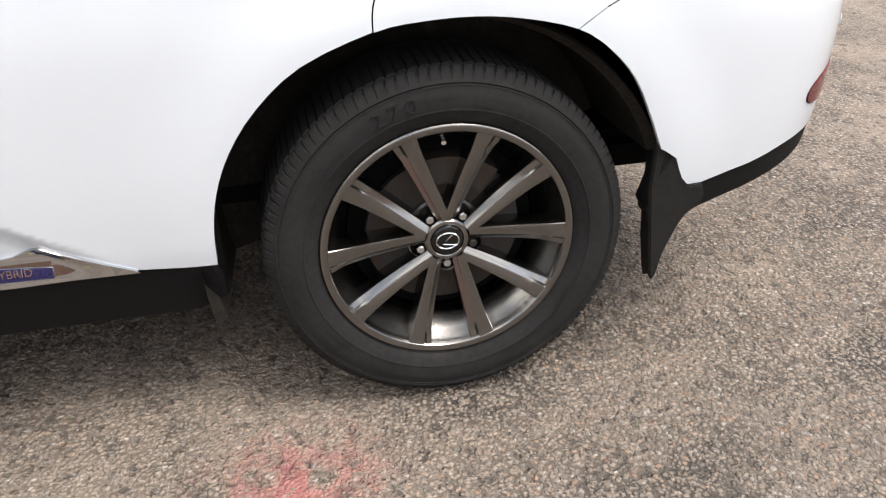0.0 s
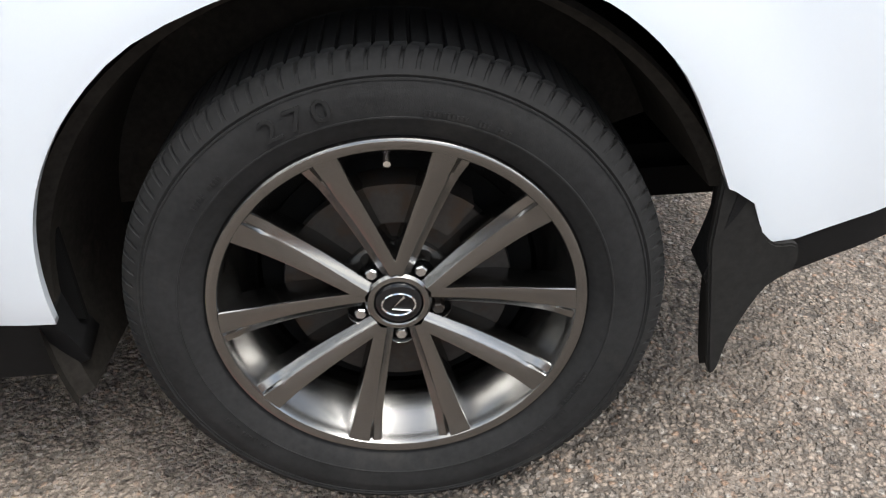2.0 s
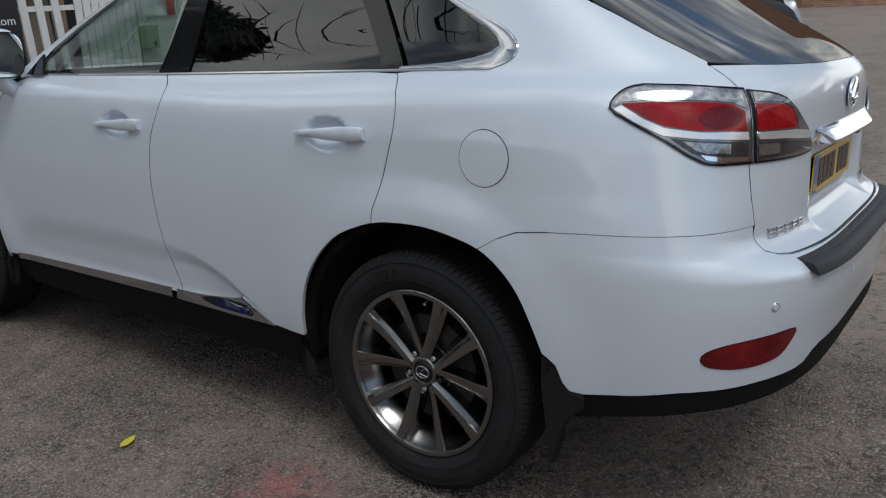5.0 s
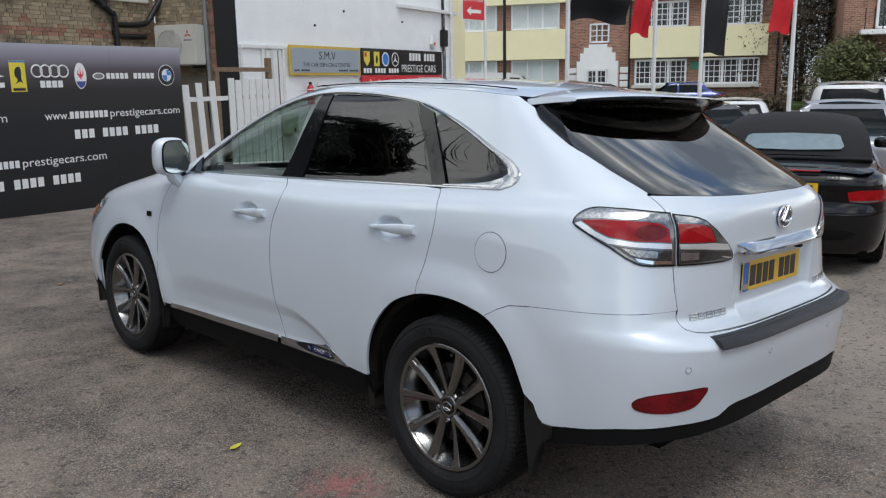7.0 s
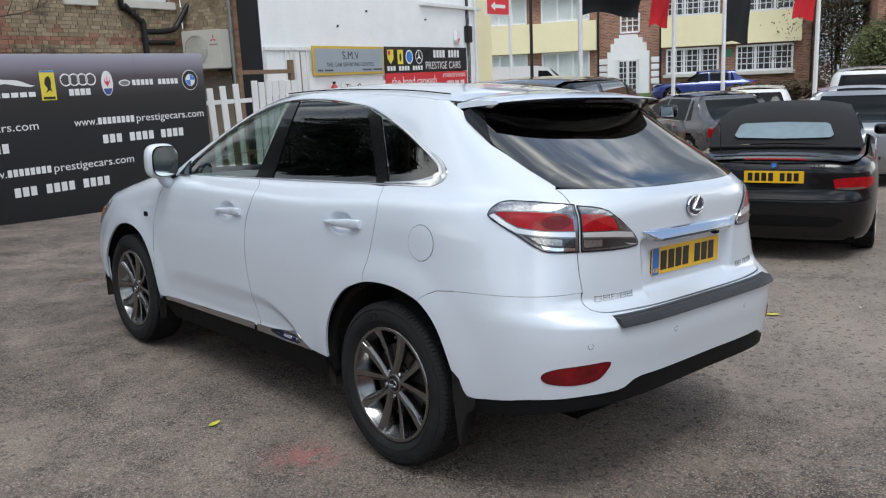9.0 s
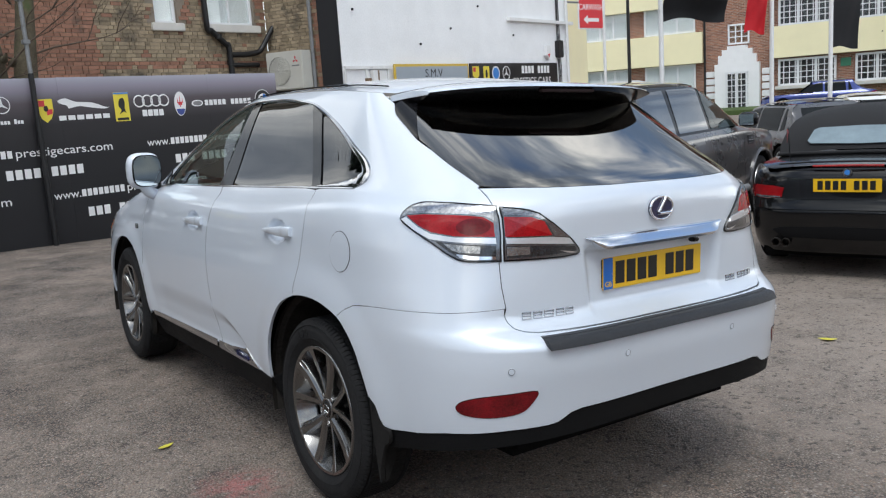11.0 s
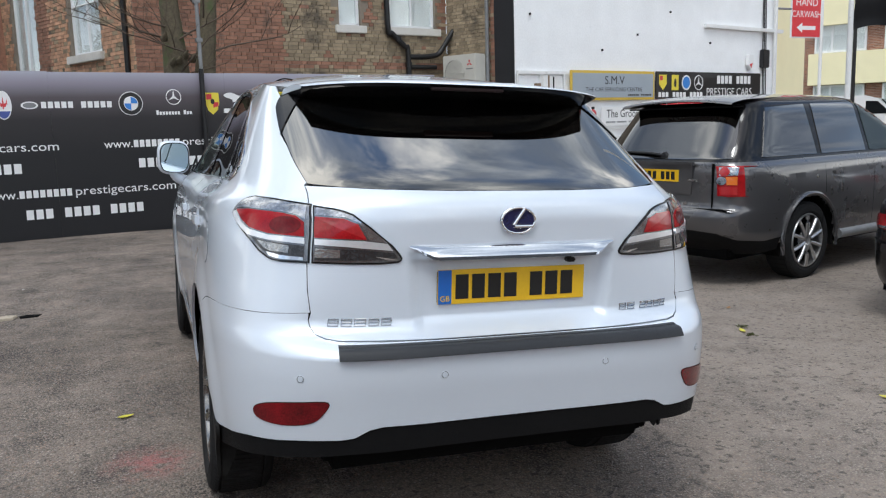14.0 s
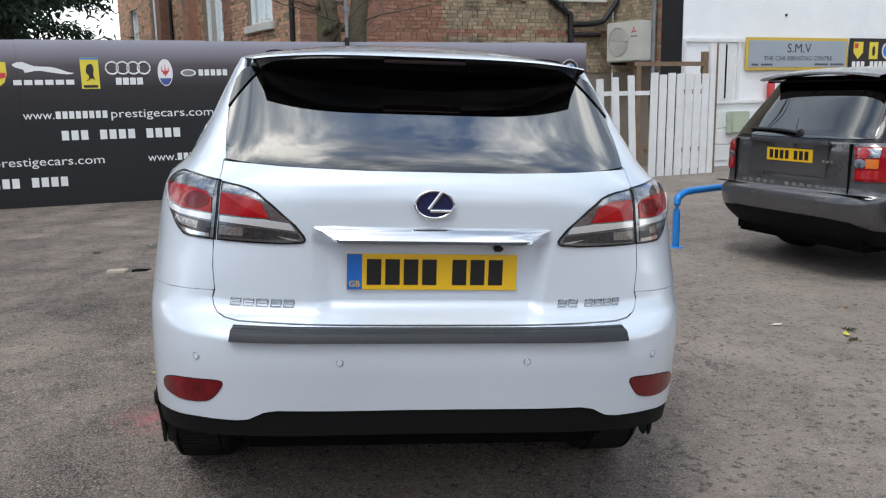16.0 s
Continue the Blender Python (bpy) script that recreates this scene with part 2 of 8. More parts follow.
def thing(name, label, category, m=None, group="", kind=""):
    ob = new(name)
    ob.empty_display_size = 0.2
    if m is not None:
        ob.matrix_basis = m
    return tagged(ob, label, category, group, kind)


def soft_shade(me, angle=35):
    for p in me.polygons:
        p.use_smooth = True
    me.set_sharp_from_angle(angle=radians(angle))
    return me


def box_bm(x0, y0, z0, x1, y1, z1, bevel=0.0, bm=None):
    own = bm is None
    bm = bm or bmesh.new()
    vs = [bm.verts.new(p) for p in ((x0, y0, z0), (x1, y0, z0), (x1, y1, z0), (x0, y1, z0), (x0, y0, z1), (x1, y0, z1), (x1, y1, z1), (x0, y1, z1))]
    fs = [bm.faces.new([vs[i] for i in f]) for f in ((3, 2, 1, 0), (4, 5, 6, 7), (0, 1, 5, 4), (1, 2, 6, 5), (2, 3, 7, 6), (3, 0, 4, 7))]
    if bevel and own:
        bmesh.ops.bevel(bm, geom=list(bm.edges), offset=bevel, segments=2, affect="EDGES")
    return bm


def box(x0, y0, z0, x1, y1, z1, bevel=0.0):
    bm = box_bm(x0, y0, z0, x1, y1, z1, bevel)
    me = bpy.data.meshes.new("box")
    bm.to_mesh(me)
    bm.free()
    if bevel:
        soft_shade(me, 40)
    return me


def spline(pts, k=6, closed=False):
    """Points along a smooth curve through the given ones."""
    out, n = [], len(pts)
    v = [Vector(p) for p in pts]
    for i in range(n if closed else n - 1):
        a, b, c, d = (v[(i + j) % n] if closed else v[min(max(i + j, 0), n - 1)] for j in (-1, 0, 1, 2))
        for s in range(k):
            t = s / k
            out.append(tuple(0.5 * (2 * b + (c - a) * t + (2 * a - 5 * b + 4 * c - d) * t * t + (3 * b - a - 3 * c + d) * t ** 3)))
    if not closed:
        out.append(tuple(v[-1]))
    return out


def tube(pts, radius, sides=8, closed=False, taper=None, flat=1.0, caps=True):
    """A rod along a line of points."""
    v = [Vector(p) for p in pts]
    verts, faces, n = [], [], len(v)
    up = Vector((0, 0, 1))
    for i, p in enumerate(v):
        d = (v[(i + 1) % n] - v[i - 1]) if closed else (v[min(i + 1, n - 1)] - v[max(i - 1, 0)])
        d.normalize()
        a = d.cross(up)
        if a.length < 0.05:
            a = d.cross(Vector((1, 0, 0)))
        a.normalize()
        b = a.cross(d)
        r = radius * (taper[i] if taper else 1)
        for k in range(sides):
            g = 2 * math.pi * k / sides
            verts.append(p + a * math.cos(g) * r + b * math.sin(g) * r * flat)
    for i in range(n if closed else n - 1):
        for k in range(sides):
            i2, k2 = (i + 1) % n, (k + 1) % sides
            faces.append((i * sides + k, i * sides + k2, i2 * sides + k2, i2 * sides + k))
    if not closed and caps:
        faces += [tuple(range(sides))[::-1], tuple((n - 1) * sides + k for k in range(sides))]
    me = mesh_of(verts, faces)
    return soft_shade(me, 50)


def lathe(profile, n=64, axis="x", start=0.0, angle=40, sweep=1.0):
    """A profile of (radius, along) turned round an axis."""
    verts, faces, k = [], [], len(profile)
    full = sweep >= 1.0
    m = n if full else n + 1
    for i in range(m):
        a = start + 2 * math.pi * sweep * i / n
        for r, h in profile:
            u, w = r * math.cos(a), r * math.sin(a)
            verts.append({"x": (h, u, w), "z": (u, w, h), "y": (u, h, w)}[axis])
    for i in range(n):
        j = (i + 1) % m
        for q in range(k - 1):
            faces.append((i * k + q, i * k + q + 1, j * k + q + 1, j * k + q))
    me = mesh_of(verts, faces)
    bm = bmesh.new()
    bm.from_mesh(me)
    bmesh.ops.remove_doubles(bm, verts=bm.verts, dist=1e-6)
    bmesh.ops.recalc_face_normals(bm, faces=bm.faces)
    bm.to_mesh(me)
    bm.free()
    return soft_shade(me, angle)


def slab(outline, depth, to_world, bevel=0.0):
    """A flat outline of (u, v) given thickness; to_world(u, v, w) lays it out, w from 0 to depth."""
    bm = bmesh.new()
    vs = [bm.verts.new((u, v, 0)) for u, v in outline]
    f = bm.faces.new(vs)
    if f.normal.z < 0 or sum(outline[i][0] * outline[(i + 1) % len(outline)][1] - outline[(i + 1) % len(outline)][0] * outline[i][1] for i in range(len(outline))) < 0:
        f.normal_flip()
    g = bmesh.ops.extrude_face_region(bm, geom=[f])
    top = [e for e in g["geom"] if isinstance(e, bmesh.types.BMVert)]
    bmesh.ops.translate(bm, verts=top, vec=(0, 0, depth))
    f.normal_flip()
    bmesh.ops.recalc_face_normals(bm, faces=bm.faces)
    if bevel:
        tops = [e for e in bm.edges if all(abs(v.co.z - depth) < 1e-6 for v in e.verts)]
        bmesh.ops.bevel(bm, geom=tops, offset=bevel, segments=2, affect="EDGES")
    bmesh.ops.triangulate(bm, faces=[f for f in bm.faces if len(f.verts) > 4])
    for v in bm.verts:
        v.co = Vector(to_world(v.co.x, v.co.y, v.co.z))
    bmesh.ops.recalc_face_normals(bm, faces=bm.faces)
    me = bpy.data.meshes.new("slab")
    bm.to_mesh(me)
    bm.free()
    return me


def ellipse(cx, cy, rx, ry, n=32):
    return [(cx + rx * math.cos(2 * math.pi * i / n), cy + ry * math.sin(2 * math.pi * i / n)) for i in range(n)]


def text_mesh(body, size, extrude=0.002, align="LEFT"):
    cu = bpy.data.curves.new("t", "FONT")
    cu.body, cu.size, cu.extrude, cu.align_x = body, size, extrude, align
    cu.resolution_u = 3
    ob = bpy.data.objects.new("t", cu)
    scene.collection.objects.link(ob)
    dg = bpy.context.evaluated_depsgraph_get()
    me = bpy.data.meshes.new_from_object(ob.evaluated_get(dg))
    bpy.data.objects.remove(ob)
    return me


# ---- car skins: a plan outline that changes with height ----
def table(pairs):
    """A smooth curve through (z, value) pairs."""
    xs, ys = np.array([p[0] for p in pairs]), np.array([p[1] for p in pairs])
    h = np.diff(xs)
    d = np.diff(ys) / h
    m = np.zeros(len(xs))
    m[0], m[-1] = d[0], d[-1]
    for i in range(1, len(xs) - 1):
        m[i] = 0 if d[i - 1] * d[i] <= 0 else 2 * d[i - 1] * d[i] / (d[i - 1] + d[i])
    xl, yl, hl, ml = xs.tolist(), ys.tolist(), h.tolist(), m.tolist()

    def f(x):
        x = min(max(x, xl[0]), xl[-1])
        i = 0
        while i < len(hl) - 1 and x > xl[i + 1]:
            i += 1
        t = (x - xl[i]) / hl[i]
        return (2 * t ** 3 - 3 * t * t + 1) * yl[i] + (t ** 3 - 2 * t * t + t) * hl[i] * ml[i] + (3 * t * t - 2 * t ** 3) * yl[i + 1] + (t ** 3 - t * t) * hl[i] * ml[i + 1]
    return f


REF_W, REF_D, REF_N = .93, .95, 3.6
_a = np.linspace(0, 1, 801)
_ra, _rb = np.sin(_a * math.pi / 2) ** (2 / REF_N), np.cos(_a * math.pi / 2) ** (2 / REF_N)
_arc = np.r_[0, np.cumsum(np.hypot(np.diff(_ra * REF_W), np.diff(_rb * REF_D)))]
CORNER = float(_arc[-1])


def ease(t):
    t = min(max(t, 0.0), 1.0)
    return t * t * (3 - 2 * t)


class Skin:
    """Outer skin of a car: s runs along the plan from the middle of the rear over the left corner forwards, z is the height."""

    def __init__(self, side, rear, rear_n, nose, nose_n, nose_y, shoulder=0.0, dents=None, corner=None):
        self.side, self.rear, self.rear_n, self.nose, self.nose_n = table(side), table(rear), table(rear_n), table(nose), table(nose_n)
        self.nose_y, self.shoulder, self.dents, self.corner = nose_y, shoulder, dents, table(corner) if corner else None

    def width(self, y, z):
        return self.side(z - self.shoulder * ease((.9 - y) / 1.3) * min(max((z - .95) / .12, 0), 1))

    def at(self, s, z):
        if s < 0:
            p = self.at(-s, z)
            return (-p[0], p[1], p[2])
        if s <= CORNER:
            a, b = float(np.interp(s, _arc, _ra)), float(np.interp(s, _arc, _rb))
            n, d = self.rear_n(z), self.rear(z)
            if self.corner:
                d += (self.corner(z) - d) * .75 * ease((a - .62) / .3)
            k = (a ** n + b ** n) ** (-1 / n)
            y = -d * b * k
            p = (-self.width(y, z) * a * k, y, z)
        else:
            y = s - CORNER
            w = self.width(y, z)
            n, d = self.nose_n(z), self.nose(z)
            y0 = self.nose_y if d >= .6 else self.nose_y + d - .6
            if y <= y0:
                p = (-w, y, z)
            else:
                t = min((y - y0) / (self.nose_y + d - y0), 1.0)
                p = (-w * max(1 - t ** n, 0.0) ** (1 / n), min(y, self.nose_y + d), z)
        if self.dents:
            dx, dy = self.dents(p)
            p = (p[0] + dx, p[1] + dy, p[2])
        return p

    def normal(self, s, z, e=.002):
        n = (Vector(self.at(s, z + e)) - Vector(self.at(s, z - e))).cross(Vector(self.at(s + e, z)) - Vector(self.at(s - e, z)))
        return n.normalized() if n.length > 1e-12 else Vector((0, -1, 0))

    def s_y(self, y, z):
        if y >= 0:
            return CORNER + y
        lo, hi = 0.0, CORNER
        for _ in range(30):
            m = (lo + hi) / 2
            lo, hi = (m, hi) if self.at(m, z)[1] < y else (lo, m)
        return lo

    def s_x(self, x, z):
        lo, hi = 0.0, CORNER
        for _ in range(30):
            m = (lo + hi) / 2
            lo, hi = (m, hi) if -self.at(m, z)[0] < abs(x) else (lo, m)
        return lo if x <= 0 else -lo

    def ys(self, *pts):
        """(y, z) points of the left side, as (s, z)."""
        return [(self.s_y(y, z), z) for y, z in pts]

    def xs(self, *pts):
        """(x, z) points of the rear, as (s, z)."""
        return [(self.s_x(x, z), z) for x, z in pts]


def inset(loop, g):
    """A closed outline drawn in by g."""
    n = len(loop)
    area = sum(loop[i][0] * loop[(i + 1) % n][1] - loop[(i + 1) % n][0] * loop[i][1] for i in range(n))
    sign, out = (1 if area > 0 else -1), []
    for i in range(n):
        a, b, c = Vector(loop[i - 1]), Vector(loop[i]), Vector(loop[(i + 1) % n])
        u, w = (b - a), (c - b)
        if u.length < 1e-9 or w.length < 1e-9:
            out.append(tuple(b))
            continue
        u.normalize()
        w.normalize()
        k = Vector((-(u.y + w.y), u.x + w.x)) * sign
        k = k.normalized() if k.length > 1e-6 else Vector((-u.y, u.x)) * sign
        c2 = max(k.dot(Vector((-u.y, u.x)) * sign), 0.35)
        out.append(tuple(b + k * (g / c2)))
    return out


def dense(loop, step=.035):
    out, n = [], len(loop)
    for i in range(n):
        a, b = Vector(loop[i]), Vector(loop[(i + 1) % n])
        k = max(1, int((b - a).length / step))
        out += [tuple(a + (b - a) * (j / k)) for j in range(k)]
    return [p for i, p in enumerate(out) if (Vector(p) - Vector(out[i - 1])).length > 1e-4]


def panel_mesh(sk, loop, gap=.002, lift=0.0, depth=.012, ds=.04, dz=.03, flip=False, even=.002):
    """A sheet of the skin inside an outline of (s, z), with turned-in edges."""
    loop = inset(dense(loop), gap)
    bm = bmesh.new()
    vs = [bm.verts.new((s, z, 0)) for s, z in loop]
    es = [bm.edges.new((vs[i], vs[(i + 1) % len(vs)])) for i in range(len(vs))]
    bmesh.ops.triangle_fill(bm, use_beauty=True, use_dissolve=False, edges=es, normal=(0, 0, 1))
    for k, d in ((0, ds), (1, dz)):
        lo, hi = min(p[k] for p in loop), max(p[k] for p in loop)
        v = math.floor(lo / d) * d + d
        while v < hi:
            bmesh.ops.bisect_plane(bm, geom=list(bm.verts) + list(bm.edges) + list(bm.faces), dist=1e-6, plane_co=(v, v, 0), plane_no=(1, 0, 0) if k == 0 else (0, 1, 0))
            v += d
    bmesh.ops.recalc_face_normals(bm, faces=bm.faces)
    if bm.faces and sum(f.normal.z * f.calc_area() for f in bm.faces) < 0:
        bmesh.ops.reverse_faces(bm, faces=bm.faces)
    bm.verts.ensure_lookup_table()
    bm.verts.index_update()
    verts, normals = [], []
    for v in bm.verts:
        n = sk.normal(v.co.x, v.co.y, even)
        verts.append(Vector(sk.at(v.co.x, v.co.y)) + n * lift)
        normals.append(n)
    faces = [tuple(v.index for v in f.verts)[::-1] for f in bm.faces]
    rim = [(e.verts[0].index, e.verts[1].index) for e in bm.edges if len(e.link_faces) == 1]
    # turned-in edge, with vertices of its own
    if depth:
        ids = {}
        for a, b in rim:
            for i in (a, b):
                if i not in ids:
                    ids[i] = len(verts)
                    verts += [verts[i].copy(), verts[i] - normals[i] * depth]
                    normals += [Vector((0, 0, 0)), Vector((0, 0, 0))]
            faces.append((ids[a], ids[b], ids[b] + 1, ids[a] + 1))
    bm.free()
    if flip:
        verts = [Vector((-v.x, v.y, v.z)) for v in verts]
        normals = [Vector((-n.x, n.y, n.z)) for n in normals]
        faces = [f[::-1] for f in faces]
    return mesh_of(verts, faces, normals=normals)


def line_on(sk, pts, lift=0.0, flip=False):
    out = []
    for s, z in pts:
        p = Vector(sk.at(s, z)) + sk.normal(s, z) * lift
        out.append((-p.x if flip else p.x, p.y, p.z))
    return out


# ---- wheels ----
def tyre_mesh(r, rim_r, half, blocks=72):
    """Tyre on the x axis, outer face towards -x; the shoulder is cut into blocks."""
    prof = [(rim_r - .006, -half + .022), (rim_r + .006, -half + .010), (rim_r + .014, -half + .004), (rim_r + .030, -half - .003), (rim_r + .0305, -half - .0045), (rim_r + .0325, -half - .0045), (rim_r + .033, -half - .0035), (rim_r + .055, -half - .006), (r - .046, -half - .004), (r - .034, -half - .0005), (r - .0335, -half - .0018), (r - .0315, -half - .0014), (r - .031, -half + .001), (r - .0275, -half - .001), (r - .022, -half + .003), (r - .012, -half + .010), (r - .006, -half + .015), (r - .003, -half + .020), (r - .002, -half + .025), (r - .010, -half + .027), (r - .010, -half + .034), (r - .001, -half + .036), (r, 0), (r - .001, half - .046), (r - .009, half - .042), (r - .002, half - .036), (r - .008, half - .015), (r - .03, half), (r - .06, half + .004), (rim_r, half - .01)]
    n, k = blocks * 4, len(prof)
    verts, faces = [], []
    for i in range(n):
        for q, (pr, h) in enumerate(prof):
            # blocks with flat-bottomed cross grooves; the inner rib is set half a pitch on
            b = q - 6
            turn = .5 if b > 14 else 0
            a = 2 * math.pi * ((i // 4) + (0, .70, .76, .94)[i % 4] + turn + .25 * max(b - 8, 0) / 4 * (1 if b < 13 else 0)) / blocks
            low = i % 4 >= 2
            cut = .0055 if low and (10 <= b <= 12 or 15 <= b <= 16) else .0015 if low and b == 9 else 0
            verts.append((h + (.0015 if low and b == 9 else 0), (pr - cut) * math.cos(a), (pr - cut) * math.sin(a)))
    for i in range(n):
        j = (i + 1) % n
        for q in range(k - 1):
            faces.append((i * k + q, j * k + q, j * k + q + 1, i * k + q + 1))
    return soft_shade(mesh_of(verts, faces), 28)


def paired_spoke_wheel(name, parent, m):
    """Nineteen-inch wheel with five pairs of spokes; the outer face looks to -x and the hub's middle is the origin."""
    hx = -.092
    barrel = [(.265, hx + .004), (.2585, hx - .010), (.2562, hx - .0122), (.2535, hx - .0128), (.2485, hx - .0122), (.2430, hx - .0105), (.2405, hx - .0070), (.2385, hx + .000), (.2355, hx + .006), (.2250, hx + .026), (.2060, hx + .056), (.2010, hx + .072), (.1990, .02), (.21, .085), (.245, .10)]
    rim = lathe(barrel, 128, angle=30)
    bm = bmesh.new()
    bm.from_mesh(rim)
    # hub disc
    hub = [(.0, hx + .022), (.0335, hx + .020), (.0345, hx + .0130), (.0365, hx + .0118), (.0425, hx + .0128), (.0460, hx + .0165), (.0475, hx + .048), (.080, hx + .050), (.084, hx + .062), (.084, .0)]
    tmp = lathe(hub, 64, angle=30)
    bm.from_mesh(tmp)
    me = bpy.data.meshes.new("wheel")

    def station(c, side, t, w, drop):
        """Across one spoke at t from hub to rim: a tilted face with a sharp edge on one flank and a fluted facet on the other."""
        x = hx + .0125 - .0246 * t + .0085 * math.sin(t * math.pi)
        a0, a1 = radians(c + side * 29.0), radians(c + side * 16.2)
        p0 = Vector((0, math.sin(a0), math.cos(a0))) * .046
        p1 = Vector((0, math.sin(a1), math.cos(a1))) * .2515
        o = p0.lerp(p1, t)
        rad = (p1 - p0).normalized()
        tan = Vector((0, rad.z, -rad.y))
        outl = []
        body = math.sin(min(t * 1.12, 1) * math.pi) ** .7
        notch = .0052 * ease((t - .74) / .18) * (1 - .5 * ease((t - .95) / .05))
        split = -.20 - .14 * t
        slope = .0085 * (1 - .75 * ease((t - .80) / .2))
        for u, dx in ((-1.04, drop), (-1.0, slope + .0030), (-.94, slope), (split - .16, slope * .30 + .0006), (split - .07, slope * .2 + notch), (split, .0006 + notch * .75), (split + .07, .0001), (.1, -.0014 * body), (.5, -.0031 * body), (.86, -.0034 * body), (.95, -.0028 * body), (1.0, .0016 - .0024 * body), (1.035, drop)):
            outl.append(o + tan * (w * u * side) + Vector((x + dx, 0, 0)))
        return outl
    bmesh.ops.recalc_face_normals(bm, faces=bm.faces)
    bm.to_mesh(me)
    bm.free()
    soft_shade(me, 32)
    wheel = part(name, me, M["alloy"], parent, "dark hyper-silver alloy wheel with paired spokes", m)
    for c in (36, 108, 180, 252, 324):
        for side in (-1, 1):
            sb, rows = bmesh.new(), []
            for i in range(25):
                t = i / 24
                w = .0138 + .0098 * t + .0030 * ease((t - .70) / .3)
                rows.append([sb.verts.new(p) for p in station(c, side, t, w, .052 - .012 * t)])
            for a, b in zip(rows, rows[1:]):
                for q in range(12):
                    sb.faces.new((a[q], a[q + 1], b[q + 1], b[q]))
            bmesh.ops.recalc_face_normals(sb, faces=sb.faces)
            if sum(f.normal.x * f.calc_area() for f in sb.faces) > 0:
                bmesh.ops.reverse_faces(sb, faces=sb.faces)
            sm = bpy.data.meshes.new("spoke")
            sb.to_mesh(sm)
            sb.free()
            part("spoke", soft_shade(sm, 24), M["alloy"], wheel)
    part("tyre", tyre_mesh(.368, .2580, .112, 110), M["tyre"], wheel, "black road tyre with blocky shoulder tread")
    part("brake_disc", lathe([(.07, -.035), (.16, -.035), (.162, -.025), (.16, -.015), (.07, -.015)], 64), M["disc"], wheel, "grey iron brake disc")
    cal = bmesh.new()
    for i in range(9):
        a = radians(50 + i * 7)
        c, s = math.cos(a), math.sin(a)
        for r, x in ((.115, -.055), (.172, -.055), (.172, .01), (.115, .01)):
            cal.verts.new((x, -r * c, r * s))
    cal.verts.ensure_lookup_table()
    for i in range(8):
        for k in range(4):
            cal.faces.new([cal.verts[i * 4 + k], cal.verts[i * 4 + (k + 1) % 4], cal.verts[(i + 1) * 4 + (k + 1) % 4], cal.verts[(i + 1) * 4 + k]])
    cal.faces.new([cal.verts[k] for k in (3, 2, 1, 0)])
    cal.faces.new([cal.verts[32 + k] for k in range(4)])
    part("brake_caliper", cal, M["disc"], wheel)
    # near-black disc: the shade behind the spokes put into colour
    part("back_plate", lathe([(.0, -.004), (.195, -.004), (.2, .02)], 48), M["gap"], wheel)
    part("centre_cap", lathe([(.0, hx + .0100), (.026, hx + .0108), (.0315, hx + .0122), (.0332, hx + .0150), (.0332, hx + .022)], 48, angle=50), M["gloss_black"], wheel, "black centre cap with a silver ring")
    ring = [(hx + .0098, .0232 * math.cos(a), .0178 * math.sin(a)) for a in [2 * math.pi * i / 32 for i in range(32)]]
    part("cap_emblem", tube(ring, .0016, 6, True), M["chrome"], wheel, "silver oval ring")
    part("cap_emblem_bar", tube([(hx + .0096, -.009, .0125), (hx + .0092, .010, -.006), (hx + .0096, -.016, -.011)], .0018, 6), M["chrome"], wheel)
    for c in (36, 108, 180, 252, 324):
        a = radians(c)
        y, z = .05715 * math.sin(a), .05715 * math.cos(a)
        part("lug_recess", lathe([(.0, .020), (.0160, .020), (.0168, .001), (.0180, -.0005), (.0192, .003), (.0195, .030)], 28), M["alloy"], wheel, at=pose(hx + .0205, y, z))
        # near-black ring paints the shade round each nut
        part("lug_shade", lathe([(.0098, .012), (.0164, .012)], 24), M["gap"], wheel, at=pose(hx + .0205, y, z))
        nut = lathe([(.0, -.0245), (.0074, -.0242), (.0090, -.0222), (.0094, -.008), (.0105, -.006), (.0110, .0)], 6, angle=25)
        part("lug_nut", nut, M["satin"] if c != 252 else M["disc"], wheel, "chrome lug nut" if c != 252 else "dark locking lug nut", pose(hx + .0405, y, z, c * .7))
    part("valve", lathe([(.0, -.020), (.0052, -.020), (.0060, -.010), (.0048, -.009), (.0056, .0)], 12), M["chrome"], wheel, "silver tyre valve", pose(hx + .045, .0, .212, 0, 0, 0) @ pose(0, 0, 0, 0, -18, 0))
    # raised figures and small marks on the sidewall
    for body, deg in (("2", 24.5), ("7", 18.5), ("0", 12.5)):
        a = radians(deg)
        c, sn = math.cos(a), math.sin(a)
        turn = Matrix(((0, 0, -1, -.1185), (-c, sn, 0, .298 * sn), (sn, c, 0, .298 * c), (0, 0, 0, 1)))
        part("sidewall_figure", text_mesh(body, .040, .0016, "CENTER"), M["tyre"], wheel, "raised figure on the tyre wall", turn @ Matrix.Diagonal((1.25, 1, 1, 1)))
    rnd = random.Random(4)
    for a0, n, rr in ((205, 26, .295), (232, 14, .283), (120, 16, .300), (40, 12, .302), (330, 20, .298)):
        marks = bmesh.new()
        for i in range(n):
            if rnd.random() < .2:
                continue
            a = radians(a0 + i * 1.05)
            p = Matrix.Translation((-.1185, 0, 0)) @ Matrix.Rotation(-a, 4, "X") @ Matrix.Translation((0, 0, rr))
            bmesh.ops.create_cube(marks, size=1.0, matrix=p @ Matrix.Diagonal((.0012, .0028, rnd.choice((.005, .0065)), 1)))
        part("sidewall_mark", marks, M["tyre"], wheel)["kind"] = "stuff"
    return wheel


